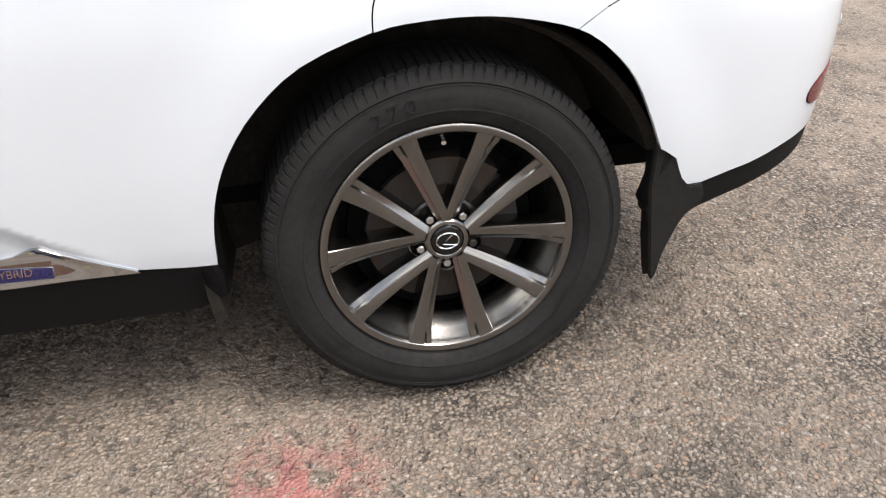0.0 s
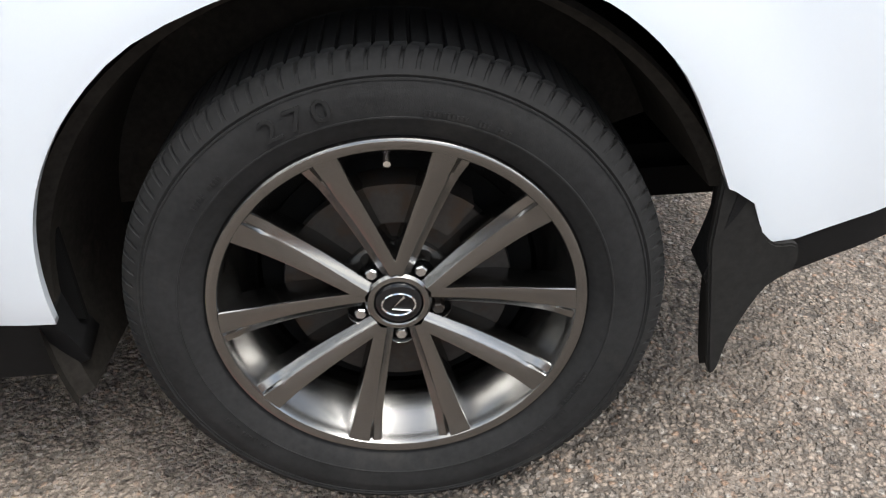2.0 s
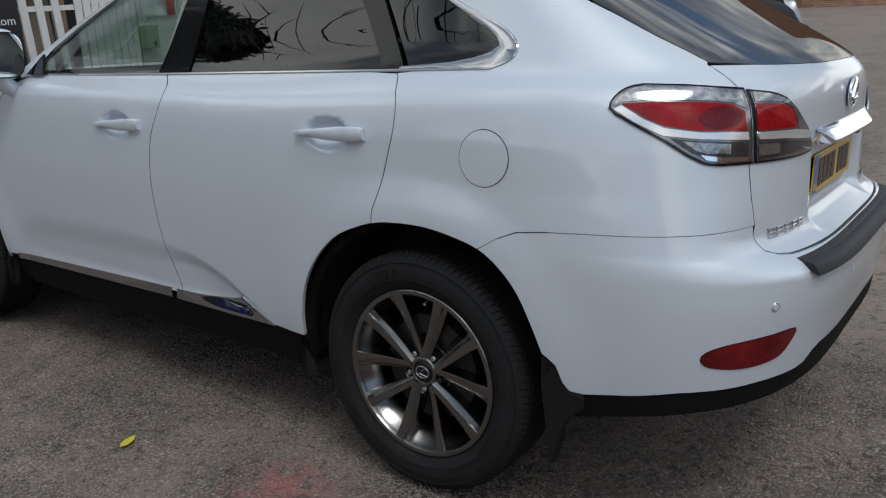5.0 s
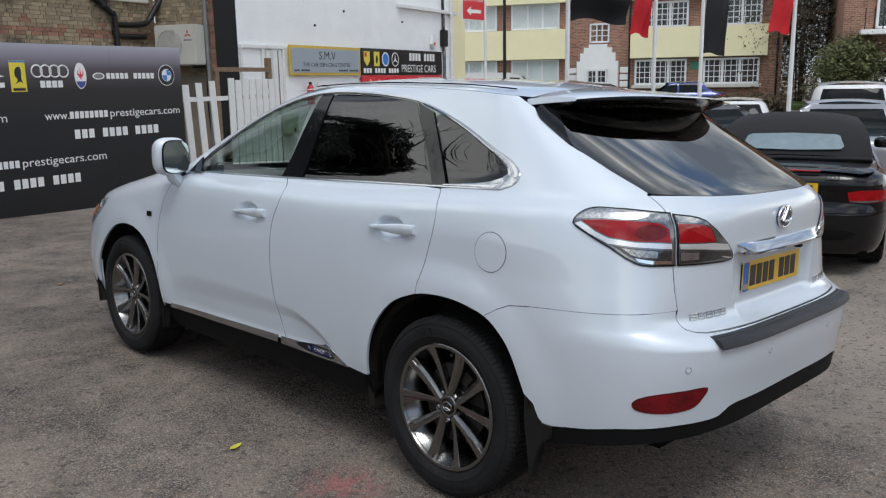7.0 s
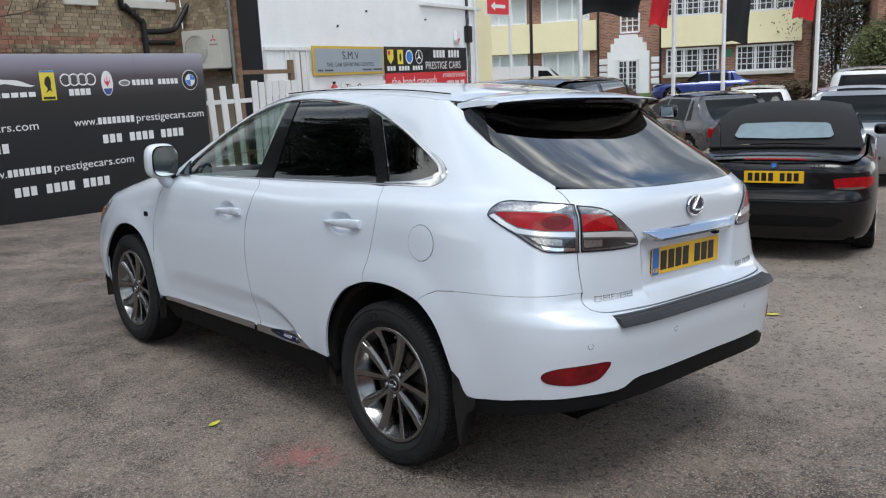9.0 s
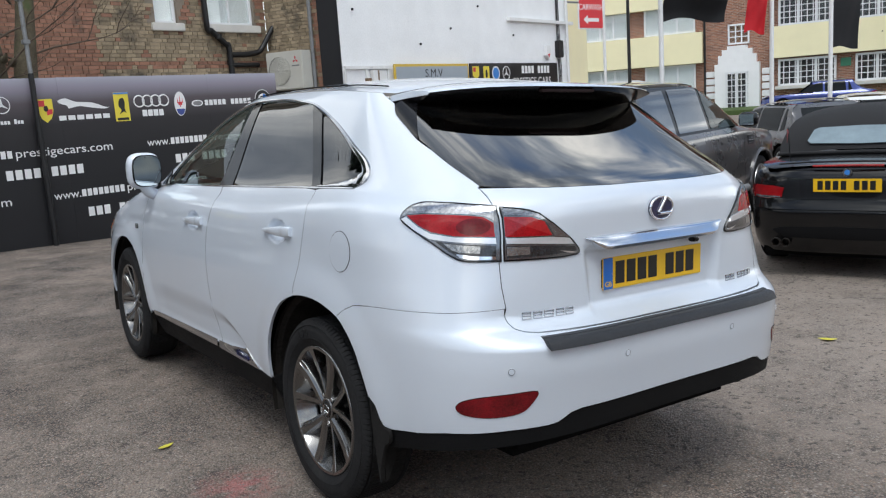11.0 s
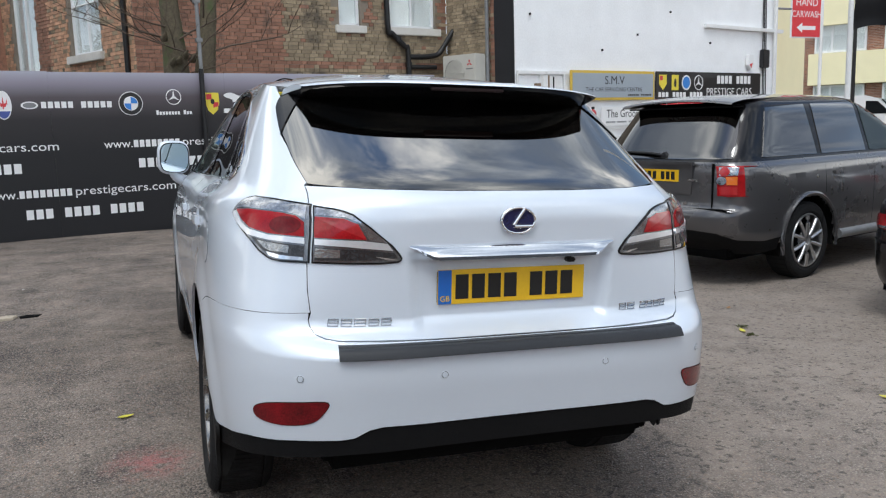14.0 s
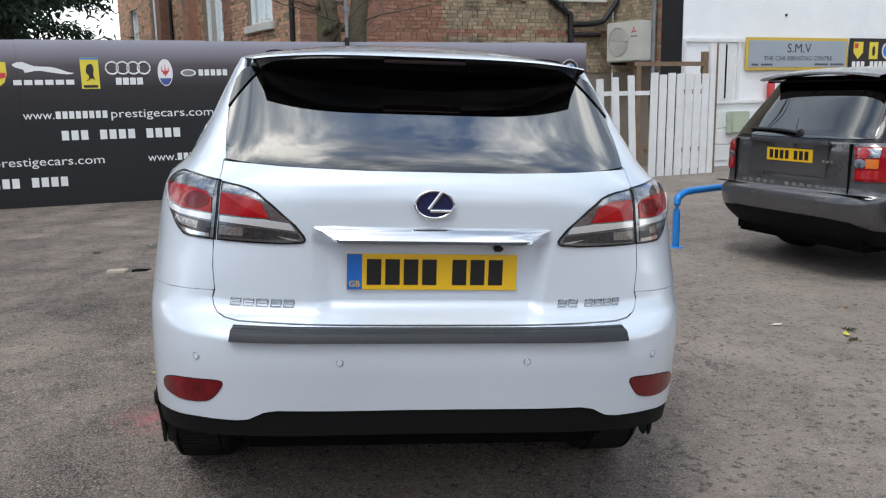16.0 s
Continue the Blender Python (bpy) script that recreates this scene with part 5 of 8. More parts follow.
    link(t, fall, mul.inputs[0])
    link(t, ramp(noise_at(14.0, 4.0), 0.38, 0.60, 0.0, 0.62), mul.inputs[1])
    c8 = mixc(mul.outputs[0], c7, (0.42, 0.13, 0.13))
    link(t, c8, b.inputs["Base Color"])
    link(t, ramp(noise_at(3.0), 0.3, 0.7, 0.72, 0.95), b.inputs["Roughness"])
    h1 = ramp(chips.outputs["Distance"], 0.0, 0.75, 1.0, 0.0)
    h2 = ramp(small.outputs["Distance"], 0.0, 0.75, 0.35, 0.0)
    hs = node(t, "ShaderNodeMath")
    hs.operation = "ADD"
    link(t, h1, hs.inputs[0])
    link(t, h2, hs.inputs[1])
    bp = node(t, "ShaderNodeBump", Strength=0.9, Distance=0.007)
    link(t, hs.outputs[0], bp.inputs["Height"])
    bp2 = node(t, "ShaderNodeBump", Strength=0.55, Distance=0.008)
    link(t, ramp(pits, 0.64, 0.50, 0.0, 1.0), bp2.inputs["Height"])
    link(t, bp.outputs["Normal"], bp2.inputs["Normal"])
    link(t, bp2.outputs["Normal"], b.inputs["Normal"])
    return m


M["asphalt"] = asphalt()
M["brick_red"] = mat("red_brick", (0.30, 0.158, 0.108), 0.9, var=0.3, scale=6, fine=60, bump=0.4, bscale=90, islands=0.26, col2=(0.12, 0.085, 0.066), stain=0.55, stain_scale=1.6)
M["brick_stock"] = mat("yellow_stock_brick", (0.325, 0.258, 0.172), 0.9, var=0.35, scale=5, fine=60, bump=0.4, bscale=90, islands=0.30, col2=(0.12, 0.098, 0.072), stain=0.52, stain_scale=1.5)
# orange brick, made paler to carry the sunlight on the terrace
M["brick_orange_sunlit"] = mat("orange_brick_sunlit", (0.54, 0.32, 0.205), 0.9, var=0.3, scale=6, fine=60, bump=0.4, bscale=90, islands=0.24, col2=(0.30, 0.20, 0.14), stain=0.6, stain_scale=1.6)
M["mortar"] = mat("grey_mortar", (0.23, 0.195, 0.155), 0.95, var=0.2, bump=0.3, bscale=120)
M["white_wall"] = mat("white_painted_brick", (0.86, 0.87, 0.88), 0.75, var=0.07, scale=1.5, fine=25, bump=0.3, bscale=18, col2=(0.62, 0.63, 0.65), stain=0.66, stain_scale=3.5)
M["white_board"] = mat("white_painted_timber", (0.74, 0.74, 0.73), 0.6, var=0.1, scale=4, fine=50, bump=0.15, bscale=60, col2=(0.30, 0.27, 0.23), stain=0.66, stain_scale=6)
M["white_upvc"] = mat("white_upvc", (0.78, 0.79, 0.80), 0.4, var=0.04)
M["stone"] = mat("painted_stone_sill", (0.62, 0.60, 0.56), 0.8, var=0.12, bump=0.2, bscale=80)
M["iron"] = mat("black_iron_pipe", (0.012, 0.012, 0.013), 0.45, var=0.3, bump=0.1, bscale=60)
M["grey_metal"] = mat("grey_painted_metal", (0.22, 0.225, 0.23), 0.5, 0.3, var=0.2, col2=(0.10, 0.09, 0.08), stain=0.6, stain_scale=5)
M["ac"] = mat("cream_ac_casing", (0.55, 0.54, 0.49), 0.5, var=0.08, col2=(0.38, 0.36, 0.31), stain=0.64, stain_scale=4)
M["timber"] = mat("weathered_timber", (0.20, 0.135, 0.085), 0.85, var=0.3, scale=8, fine=90, bump=0.3, bscale=120)
M["black_board"] = mat("black_sign_board", (0.012, 0.012, 0.014), 0.35, var=0.15, coat=0.4)
M["black_timber"] = mat("black_painted_timber", (0.010, 0.010, 0.012), 0.6, var=0.3, bump=0.15, bscale=40)
M["sign_grey"] = mat("pale_blue_grey_sign", (0.33, 0.375, 0.42), 0.4, var=0.05)
M["sign_yellow"] = mat("yellow_sign_edge", (0.62, 0.43, 0.06), 0.45, var=0.08)
M["sign_red"] = mat("red_sign", (0.62, 0.035, 0.045), 0.4, var=0.06)
M["ink_white"] = mat("white_print", (0.78, 0.78, 0.78), 0.45, var=0.03)
M["ink_black"] = mat("black_print", (0.02, 0.02, 0.02), 0.5, var=0.05)
M["ink_yellow"] = mat("yellow_print", (0.75, 0.62, 0.06), 0.45, var=0.05)
M["ink_blue"] = mat("blue_print", (0.05, 0.22, 0.62), 0.45, var=0.05)
M["ink_red"] = mat("red_print", (0.60, 0.05, 0.06), 0.45, var=0.05)
M["ink_navy"] = mat("navy_print", (0.06, 0.09, 0.30), 0.45, var=0.05)
M["cream"] = mat("cream_render", (0.90, 0.83, 0.54), 0.8, var=0.05, scale=1.2, bump=0.1, bscale=50)
M["render_white"] = mat("white_render", (0.86, 0.86, 0.86), 0.75, var=0.05, bump=0.1, bscale=50)


def coursed_brick(name, one, two, joint):
    """Brickwork seen far off: courses and joints in the material, along the wall's own x, y and z."""
    m = mat(name, one, 0.9, var=0.2)
    t = m.node_tree
    b = t.nodes["Principled BSDF"]
    co = node(t, "ShaderNodeTexCoord")
    sep = node(t, "ShaderNodeSeparateXYZ")
    link(t, co.outputs["Object"], sep.inputs["Vector"])
    run = node(t, "ShaderNodeMath")
    run.operation = "ADD"
    link(t, sep.outputs["X"], run.inputs[0])
    link(t, sep.outputs["Y"], run.inputs[1])
    flat_v = node(t, "ShaderNodeCombineXYZ")
    link(t, run.outputs[0], flat_v.inputs["X"])
    link(t, sep.outputs["Z"], flat_v.inputs["Y"])
    br = node(t, "ShaderNodeTexBrick", Scale=1.0)
    br.inputs["Brick Width"].default_value, br.inputs["Row Height"].default_value = 0.225, 0.075
    br.inputs["Mortar Size"].default_value, br.inputs["Bias"].default_value = 0.009, 0.0
    br.inputs["Color1"].default_value, br.inputs["Color2"].default_value, br.inputs["Mortar"].default_value = (*one, 1), (*two, 1), (*joint, 1)
    link(t, flat_v.outputs["Vector"], br.inputs["Vector"])
    old = b.inputs["Base Color"].links[0].from_socket
    shade = node(t, "ShaderNodeVectorMath")
    shade.operation = "DIVIDE"
    link(t, old, shade.inputs[0])
    shade.inputs[1].default_value = one
    mixed = node(t, "ShaderNodeVectorMath")
    mixed.operation = "MULTIPLY"
    link(t, br.outputs["Color"], mixed.inputs[0])
    link(t, shade.outputs["Vector"], mixed.inputs[1])
    link(t, mixed.outputs["Vector"], b.inputs["Base Color"])
    return m


M["far_brick"] = coursed_brick("brown_brick", (0.37, 0.170, 0.105), (0.185, 0.080, 0.054), (0.38, 0.31, 0.25))
M["net"] = mat("net_curtain", (0.86, 0.87, 0.87), 0.8, var=0.15, scale=3, fine=30)
# flat dark backing whose colour stands in for the shade of unlit rooms
M["room_shade"] = mat("unlit_room_board", (0.06, 0.063, 0.068), 0.8, var=0.4, scale=3)
M["window"] = pane_glass("house_window_glass", (0.95, 0.97, 0.97), 0.97, gain=0.8)
M["blue_rail"] = mat("blue_painted_steel", (0.02, 0.20, 0.58), 0.35, var=0.1, coat=0.4)
M["ext_red"] = mat("red_extinguisher", (0.45, 0.03, 0.03), 0.35, coat=0.4, var=0.1)
M["mint"] = mat("pale_green_box", (0.42, 0.47, 0.36), 0.5, var=0.08)
M["grass"] = mat("grass_blades", (0.075, 0.085, 0.03), 0.7, var=0.4, islands=0.4)
M["leaf"] = mat("fallen_yellow_leaf", (0.60, 0.55, 0.06), 0.6, var=0.15)
M["leaf_brown"] = mat("fallen_brown_leaf", (0.28, 0.15, 0.06), 0.7, var=0.2)
M["paper"] = mat("litter_paper", (0.62, 0.60, 0.57), 0.8, var=0.1)
M["pale_stone"] = mat("pale_concrete", (0.42, 0.36, 0.28), 0.9, var=0.15, bump=0.3, bscale=60)
M["bark"] = mat("mossy_bark", (0.115, 0.095, 0.062), 0.95, var=0.4, scale=6, fine=30, bump=0.9, bscale=22, col2=(0.085, 0.105, 0.045), stain=0.52, stain_scale=3)
M["twig"] = mat("bare_twig", (0.10, 0.075, 0.055), 0.9, var=0.3)
M["conifer"] = mat("dark_conifer_needles", (0.022, 0.040, 0.018), 0.8, var=0.4, islands=0.5)
M["bush"] = mat("shrub_leaves", (0.095, 0.105, 0.035), 0.7, var=0.4, islands=0.55)
M["hedge"] = mat("brown_hedge", (0.10, 0.075, 0.045), 0.9, var=0.4, islands=0.5)
M["flag_black"] = mat("black_flag_cloth", (0.014, 0.014, 0.016), 0.8, var=0.2)
M["flag_red"] = mat("red_flag_cloth", (0.60, 0.02, 0.03), 0.75, var=0.15)
M["lawn"] = mat("rough_lawn", (0.06, 0.095, 0.025), 0.95, var=0.4, scale=1.5, fine=20, bump=0.6, bscale=30)
M["roof_tile"] = mat("brown_roof_tile", (0.13, 0.075, 0.055), 0.85, var=0.25, scale=2, fine=12)
M["soft_top"] = mat("black_canvas", (0.016, 0.016, 0.017), 0.9, var=0.15, bump=0.2, bscale=600)
M["soft_glass"] = mat("pale_rear_screen", (0.20, 0.26, 0.29), 0.10, 0.0, var=0.18, scale=3, fine=8, coat=1.0)
M["far_glass"] = mat("car_window_glass", (0.010, 0.012, 0.013), 0.05, var=0.2, spec=0.18)


def banner_print():
    """Printed banner: pale lilac at the head running down to black."""
    m = mat("printed_banner", (0.02, 0.02, 0.022), 0.5, var=0.06)
    t = m.node_tree
    b = t.nodes["Principled BSDF"]
    co = node(t, "ShaderNodeTexCoord")
    sep = node(t, "ShaderNodeSeparateXYZ")
    link(t, co.outputs["Object"], sep.inputs["Vector"])
    wob = node(t, "ShaderNodeTexNoise", Scale=1.2, Detail=2.0)
    link(t, co.outputs["Object"], wob.inputs["Vector"])
    ad = node(t, "ShaderNodeMath")
    ad.operation = "MULTIPLY_ADD"
    ad.inputs[1].default_value = 0.03
    link(t, wob.outputs["Fac"], ad.inputs[0])
    link(t, sep.outputs["Z"], ad.inputs[2])
    r = node(t, "ShaderNodeValToRGB")
    mr = node(t, "ShaderNodeMapRange")
    mr.inputs["From Min"].default_value, mr.inputs["From Max"].default_value = 1.2, 2.32
    link(t, ad.outputs[0], mr.inputs["Value"])
    link(t, mr.outputs["Result"], r.inputs["Fac"])
    e = r.color_ramp.elements
    e[0].position, e[0].color = 0.0, (0.011, 0.011, 0.013, 1)
    e[1].position, e[1].color = 1.0, (0.40, 0.40, 0.47, 1)
    for p, c in ((0.42, (0.022, 0.020, 0.022)), (0.68, (0.085, 0.072, 0.080)), (0.86, (0.26, 0.24, 0.29))):
        q = e.new(p)
        q.color = (*c, 1)
    link(t, r.outputs["Color"], b.inputs["Base Color"])
    return m


M["banner"] = banner_print()


def ground_z(x, y):
    """The yard falls gently across the parked car, levels out beyond it and climbs to the street."""
    k = 1.35
    left = -k * math.tanh(-x / k) if x < 0 else 0
    right = 2.7 * math.tanh(x / 2.7) if x > 0 else 0
    p = x * .82 + y * .57
    rx, ry = x - 4.83, y - 4.11
    a, b = .957 * rx + .289 * ry, -.289 * rx + .957 * ry
    dip = .070 * math.exp(-(b / 1.9) ** 2) * ease((a + 2.4) / 1.7) * ease((8 - a) / 3)
    return -.0489 * (left + right) + .30 * ease((p - 14) / 14) - dip


def ground():
    def lines(a, b):
        return sorted(set([-900, -400, -200, -100, -60, -40, -30] + [round(v, 3) for v in np.arange(-22, a, 2.0)] + [round(v, 3) for v in np.arange(a, b, .2)] + [round(v, 3) for v in np.arange(b, 40, 1.5)] + [40, 60, 100, 200, 400, 900]))
    xs, ys = lines(-6, 8), lines(-6, 14)
    verts, faces = [], []
    for y in ys:
        for x in xs:
            verts.append((x, y, ground_z(x, y)))
    n = len(xs)
    for j in range(len(ys) - 1):
        for i in range(n - 1):
            faces.append((j * n + i, j * n + i + 1, (j + 1) * n + i + 1, (j + 1) * n + i))
    ob = part("ground", mesh_of(verts, faces), M["asphalt"], None)
    tagged(ob, "worn grey-brown asphalt yard with loose chippings", "ground", kind="structure")


ground()


# ---- lettering ----
def lettering(name, body, size, parent, m, material, label="", extrude=.0015, align="LEFT", stretch=1.0):
    """Raised letters in the plane x, z of the frame m, facing -y."""
    me = text_mesh(body, size, extrude, align)
    return part(name, me, material, parent, label, m @ pose(0, 0, 0, 90, 0, 0) @ Matrix.Diagonal((stretch, 1, 1, 1)))


def flat(name, outline, parent, m, material, label="", depth=.003):
    me = slab(outline, depth, lambda u, v, w: (u, -w, v))
    return part(name, me, material, parent, label, m)


def bars(name, u0, u1, z0, z1, n, parent, m, material, gaps=(), fill=.74):
    """Plain bars in place of characters."""
    step = (u1 - u0) / n
    for i in range(n):
        if i in gaps:
            continue
        flat(name, [(u0 + i * step, z0), (u0 + (i + fill) * step, z0), (u0 + (i + fill) * step, z1), (u0 + i * step, z1)], parent, m, material)


# ---- banner fence ----
def banner_fence():
    ang = math.degrees(math.atan(.27))
    fr = pose(0, 9.59, 0, 0, 0, ang)
    f = thing("banner_fence", "tall boarded fence covered with a black printed car-sales banner", "fence", fr)
    for i, (a, b) in enumerate(((-9.5, -7.1), (-7.1, -4.68), (-4.68, -2.26), (-2.26, .16), (.16, 2.58), (2.58, 3.97))):
        me = box(a + .001, 0, -.16, b - .001, .03, 2.285 + .004 * ((i * 7) % 3 - 1))
        part("banner_panel", me, M["banner"], f, "dark printed banner panel, lilac at its head")
    for u in (-9.3, -7.1, -4.68, -2.26, .16, 2.58, 3.9):
        part("fence_post", box(u - .05, .032, -.2, u + .05, .13, 2.26), M["timber"], f, "timber post")
    for z in (.3, 1.2, 2.1):
        part("fence_rail", box(-9.5, .033, z - .04, 3.95, .07, z + .04), M["timber"], f)
    pm = pose(0, -.001, 0)
    W = M["ink_white"]
    for off in (-9.74, -4.87, 0):
        def ok(u):
            return -9.4 < u + off < 3.85
        if ok(.5):
            o = .50 + off
            body = spline([(o - .36, 1.97), (o - .25, 2.0), (o - .10, 1.945), (o + .12, 1.93), (o + .32, 1.86), (o + .38, 1.855), (o + .30, 1.835), (o + .10, 1.86), (o - .05, 1.885), (o - .16, 1.87), (o - .22, 1.86), (o - .24, 1.90), (o - .33, 1.93)], 3, True)
            flat("leaping_shape", [p[:2] for p in body], f, pm, W, "white outline of a leaping shape")
            for k in range(6):
                u = o - .37 + k * .128
                flat("name_bar", [(u, 1.70), (u + .10, 1.70), (u + .10, 1.765), (u, 1.765)], f, pm, W)
        if ok(1.07):
            o = 1.075 + off
            flat("yellow_shield", [(o - .115, 1.64), (o + .115, 1.64), (o + .115, 2.055), (o - .115, 2.055)], f, pm, M["ink_yellow"], "yellow oblong emblem")
            flat("shield_stripe", [(o - .115, 2.03), (o + .115, 2.03), (o + .115, 2.052), (o - .115, 2.052)], f, pose(0, -.0045, 0), M["ink_blue"])
            flat("shield_figure", [p[:2] for p in spline([(o - .05, 1.74), (o - .01, 1.80), (o - .05, 1.86), (o - .03, 1.95), (o + .03, 1.97), (o + .05, 1.90), (o + .04, 1.82), (o + .06, 1.75), (o + .02, 1.78)], 3, True)], f, pose(0, -.0045, 0), M["ink_black"])
            flat("name_bar", [(o - .09, 1.655), (o + .09, 1.655), (o + .09, 1.69), (o - .09, 1.69)], f, pose(0, -.0045, 0), M["ink_black"])
        if ok(1.57):
            for k in range(4):
                c = 1.36 + k * .137 + off
                part("ring", tube([(c + .082 * math.cos(a), -.003, 1.915 + .082 * math.sin(a)) for a in [2 * math.pi * i / 28 for i in range(28)]], .011, 5, True, flat=1.0), W, f, "white ring")
            for k in range(4):
                u = 1.395 + off + k * .092
                flat("name_bar", [(u, 1.69), (u + .075, 1.69), (u + .075, 1.785), (u, 1.785)], f, pm, W)
        if ok(2.05):
            o = 2.05 + off
            flat("oval_emblem", ellipse(o, 1.85, .10, .185), f, pm, W, "white and blue oval emblem")
            flat("oval_foot", [p for p in ellipse(o, 1.85, .088, .172, 40) if p[1] < 1.79], f, pose(0, -.0045, 0), M["ink_navy"])
            flat("oval_fork", [(o - .05, 1.86), (o - .035, 1.86), (o - .03, 1.83), (o - .008, 1.83), (o - .008, 1.80), (o + .008, 1.80), (o + .008, 1.83), (o + .03, 1.83), (o + .035, 1.86), (o + .05, 1.86), (o + .045, 1.94), (o + .035, 1.88), (o + .01, 1.87), (o, 1.97), (o - .01, 1.87), (o - .035, 1.88), (o - .045, 1.94)], f, pose(0, -.0045, 0), M["ink_red"])
        if ok(2.85):
            o = 2.36 + off
            flat("oval_mark", ellipse(o, 1.845, .105, .05), f, pm, W)
            flat("oval_mark_inner", ellipse(o, 1.845, .08, .034), f, pose(0, -.0045, 0), M["grey_metal"])
            for k in (0, 1, 2, 3, 4, 6, 7, 8, 9, 10):
                u = 2.50 + off + k * .0835
                flat("name_bar", [(u, 1.805), (u + .062, 1.805), (u + .062, 1.89), (u, 1.89)], f, pm, W)
        if ok(3.66):
            o = 3.655 + off
            flat("roundel", ellipse(o, 1.855, .165, .165, 40), f, pm, W, "round blue and white emblem")
            flat("roundel_band", ellipse(o, 1.855, .155, .155, 40), f, pose(0, -.0045, 0), M["ink_black"])
            flat("roundel_field", ellipse(o, 1.855, .098, .098, 32), f, pose(0, -.008, 0), W)
            for a0 in (0, 180):
                flat("roundel_quarter", [(o, 1.855)] + [(o + .09 * math.cos(radians(a0 + 15 * k)), 1.855 + .09 * math.sin(radians(a0 + 15 * k))) for k in range(7)], f, pose(0, -.012, 0), M["ink_blue"])
        if ok(4.26) or ok(4.2):
            o = 4.26 + off
            part("star_ring", tube([(o + .105 * math.cos(a), -.003, 1.94 + .105 * math.sin(a)) for a in [2 * math.pi * i / 32 for i in range(32)]], .007, 5, True), W, f, "white ring with a three-armed star")
            for a in (90, 210, 330):
                c, s = math.cos(radians(a)), math.sin(radians(a))
                flat("star_arm", [(o + c * .1, 1.94 + s * .1), (o - s * .018, 1.94 + c * .018), (o + s * .018, 1.94 - c * .018)], f, pm, W)
            for k in range(12):
                if k != 8:
                    u = o - .26 + k * .0435
                    flat("name_bar", [(u, 1.69), (u + .032, 1.69), (u + .032, 1.735 + (.018 if k in (0, 9) else 0)), (u, 1.735 + (.018 if k in (0, 9) else 0))], f, pm, W)
        if ok(4.83):
            o = 4.83 + off
            flat("crest", [(o - .10, 2.0), (o + .10, 2.0), (o + .105, 1.85), (o + .07, 1.74), (o, 1.68), (o - .07, 1.74), (o - .105, 1.85)], f, pm, M["ink_yellow"], "red and yellow crest")
            flat("crest_bar", [(o - .09, 1.90), (o - .01, 1.90), (o - .01, 1.98), (o - .09, 1.98)], f, pose(0, -.0045, 0), M["ink_red"])
            flat("crest_bar", [(o + .01, 1.78), (o + .085, 1.80), (o + .09, 1.86), (o + .01, 1.86)], f, pose(0, -.0045, 0), M["ink_red"])
            flat("crest_heart", ellipse(o, 1.87, .03, .04, 16), f, pose(0, -.008, 0), M["ink_black"])
    # web address and telephone lines
    for u in (-7.70, -4.67, -1.62, 1.41):
        lettering("web_address", "www.", .165, f, pose(u, -.001, 1.245), W, "white printed letters")
        bars("name_bar", u + .40, u + 1.07, 1.245, 1.345, 8, f, pm, W)
        lettering("web_address", "prestigecars.com", .165, f, pose(u + 1.085, -.001, 1.245), W, "white printed letters", stretch=1.235)
        bars("number_bar", u + .45, u + 2.02, .955, 1.085, 13, f, pm, W, gaps=(3, 8))
    for u in (-6.18, -3.14, -.10):
        lettering("web_address", "www.", .165, f, pose(u, -.001, .625), W, "white printed letters")
        bars("name_bar", u + .40, u + 1.07, .625, .725, 8, f, pm, W)
        lettering("web_address", "prestigecars.com", .165, f, pose(u + 1.085, -.001, .625), W, "white printed letters", stretch=1.235)
        bars("number_bar", u + .46, u + 2.01, .335, .465, 13, f, pm, W, gaps=(3, 8))
    # scaffold pole in front
    pole = thing("scaffold_pole", "grey steel pole standing against the banner fence", "pole", fr)
    part("pole_tube", tube([(-.19, -.06, -.05), (-.20, -.06, 4.8)], .028, 12), M["grey_metal"], pole)
    part("pole_sleeve", tube([(-.192, -.06, .0), (-.197, -.06, 2.34)], .036, 12), M["iron"], pole, "dark lower sleeve")
    for z in (2.75, 3.3):
        part("pole_clamp", box(-.245, -.10, z - .03, -.15, -.02, z + .03, .008), M["grey_metal"], pole)


banner_fence()


# ---- windows in walls ----
def window(parent, m, w, h, cols, rows, frame=.06, sill=True, back="net", top_light=0.0, bar=.022):
    """A framed window in the plane x, z of m, its face towards -y, standing w wide and h high from the origin."""
    # the backing board carries the curtain's colour or the room's painted shade
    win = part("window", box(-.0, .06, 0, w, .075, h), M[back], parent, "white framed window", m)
    for a, b, c, d in ((0, 0, w, frame), (0, h - frame, w, h), (0, 0, frame, h), (w - frame, 0, w, h)):
        part("window_frame", box(a, -.02, b, c, .06, d, .008), M["white_upvc"], win)
    for i in range(1, cols):
        x = frame + (w - 2 * frame) * i / cols
        part("window_bar", box(x - bar, -.012, frame, x + bar, .055, h - frame, .004), M["white_upvc"], win)
    for j in range(1, rows):
        z = frame + (h - 2 * frame) * j / rows
        part("window_bar", box(frame, -.008, z - bar * .7, w - frame, .05, z + bar * .7, .004), M["white_upvc"], win)
    g = part("pane", box(frame, .022, frame, w - frame, .026, h - frame), M["window"], win)
    g.visible_shadow = False
    if sill:
        part("window_sill", box(-.11, -.17, -.16, w + .11, .06, 0, .014), M["stone"], win, "pale stone sill")
    return win


BRICK = box(0, 0, 0, .215, .02, .065)
BRICK_HEAD = box(0, 0, 0, .1025, .02, .065)


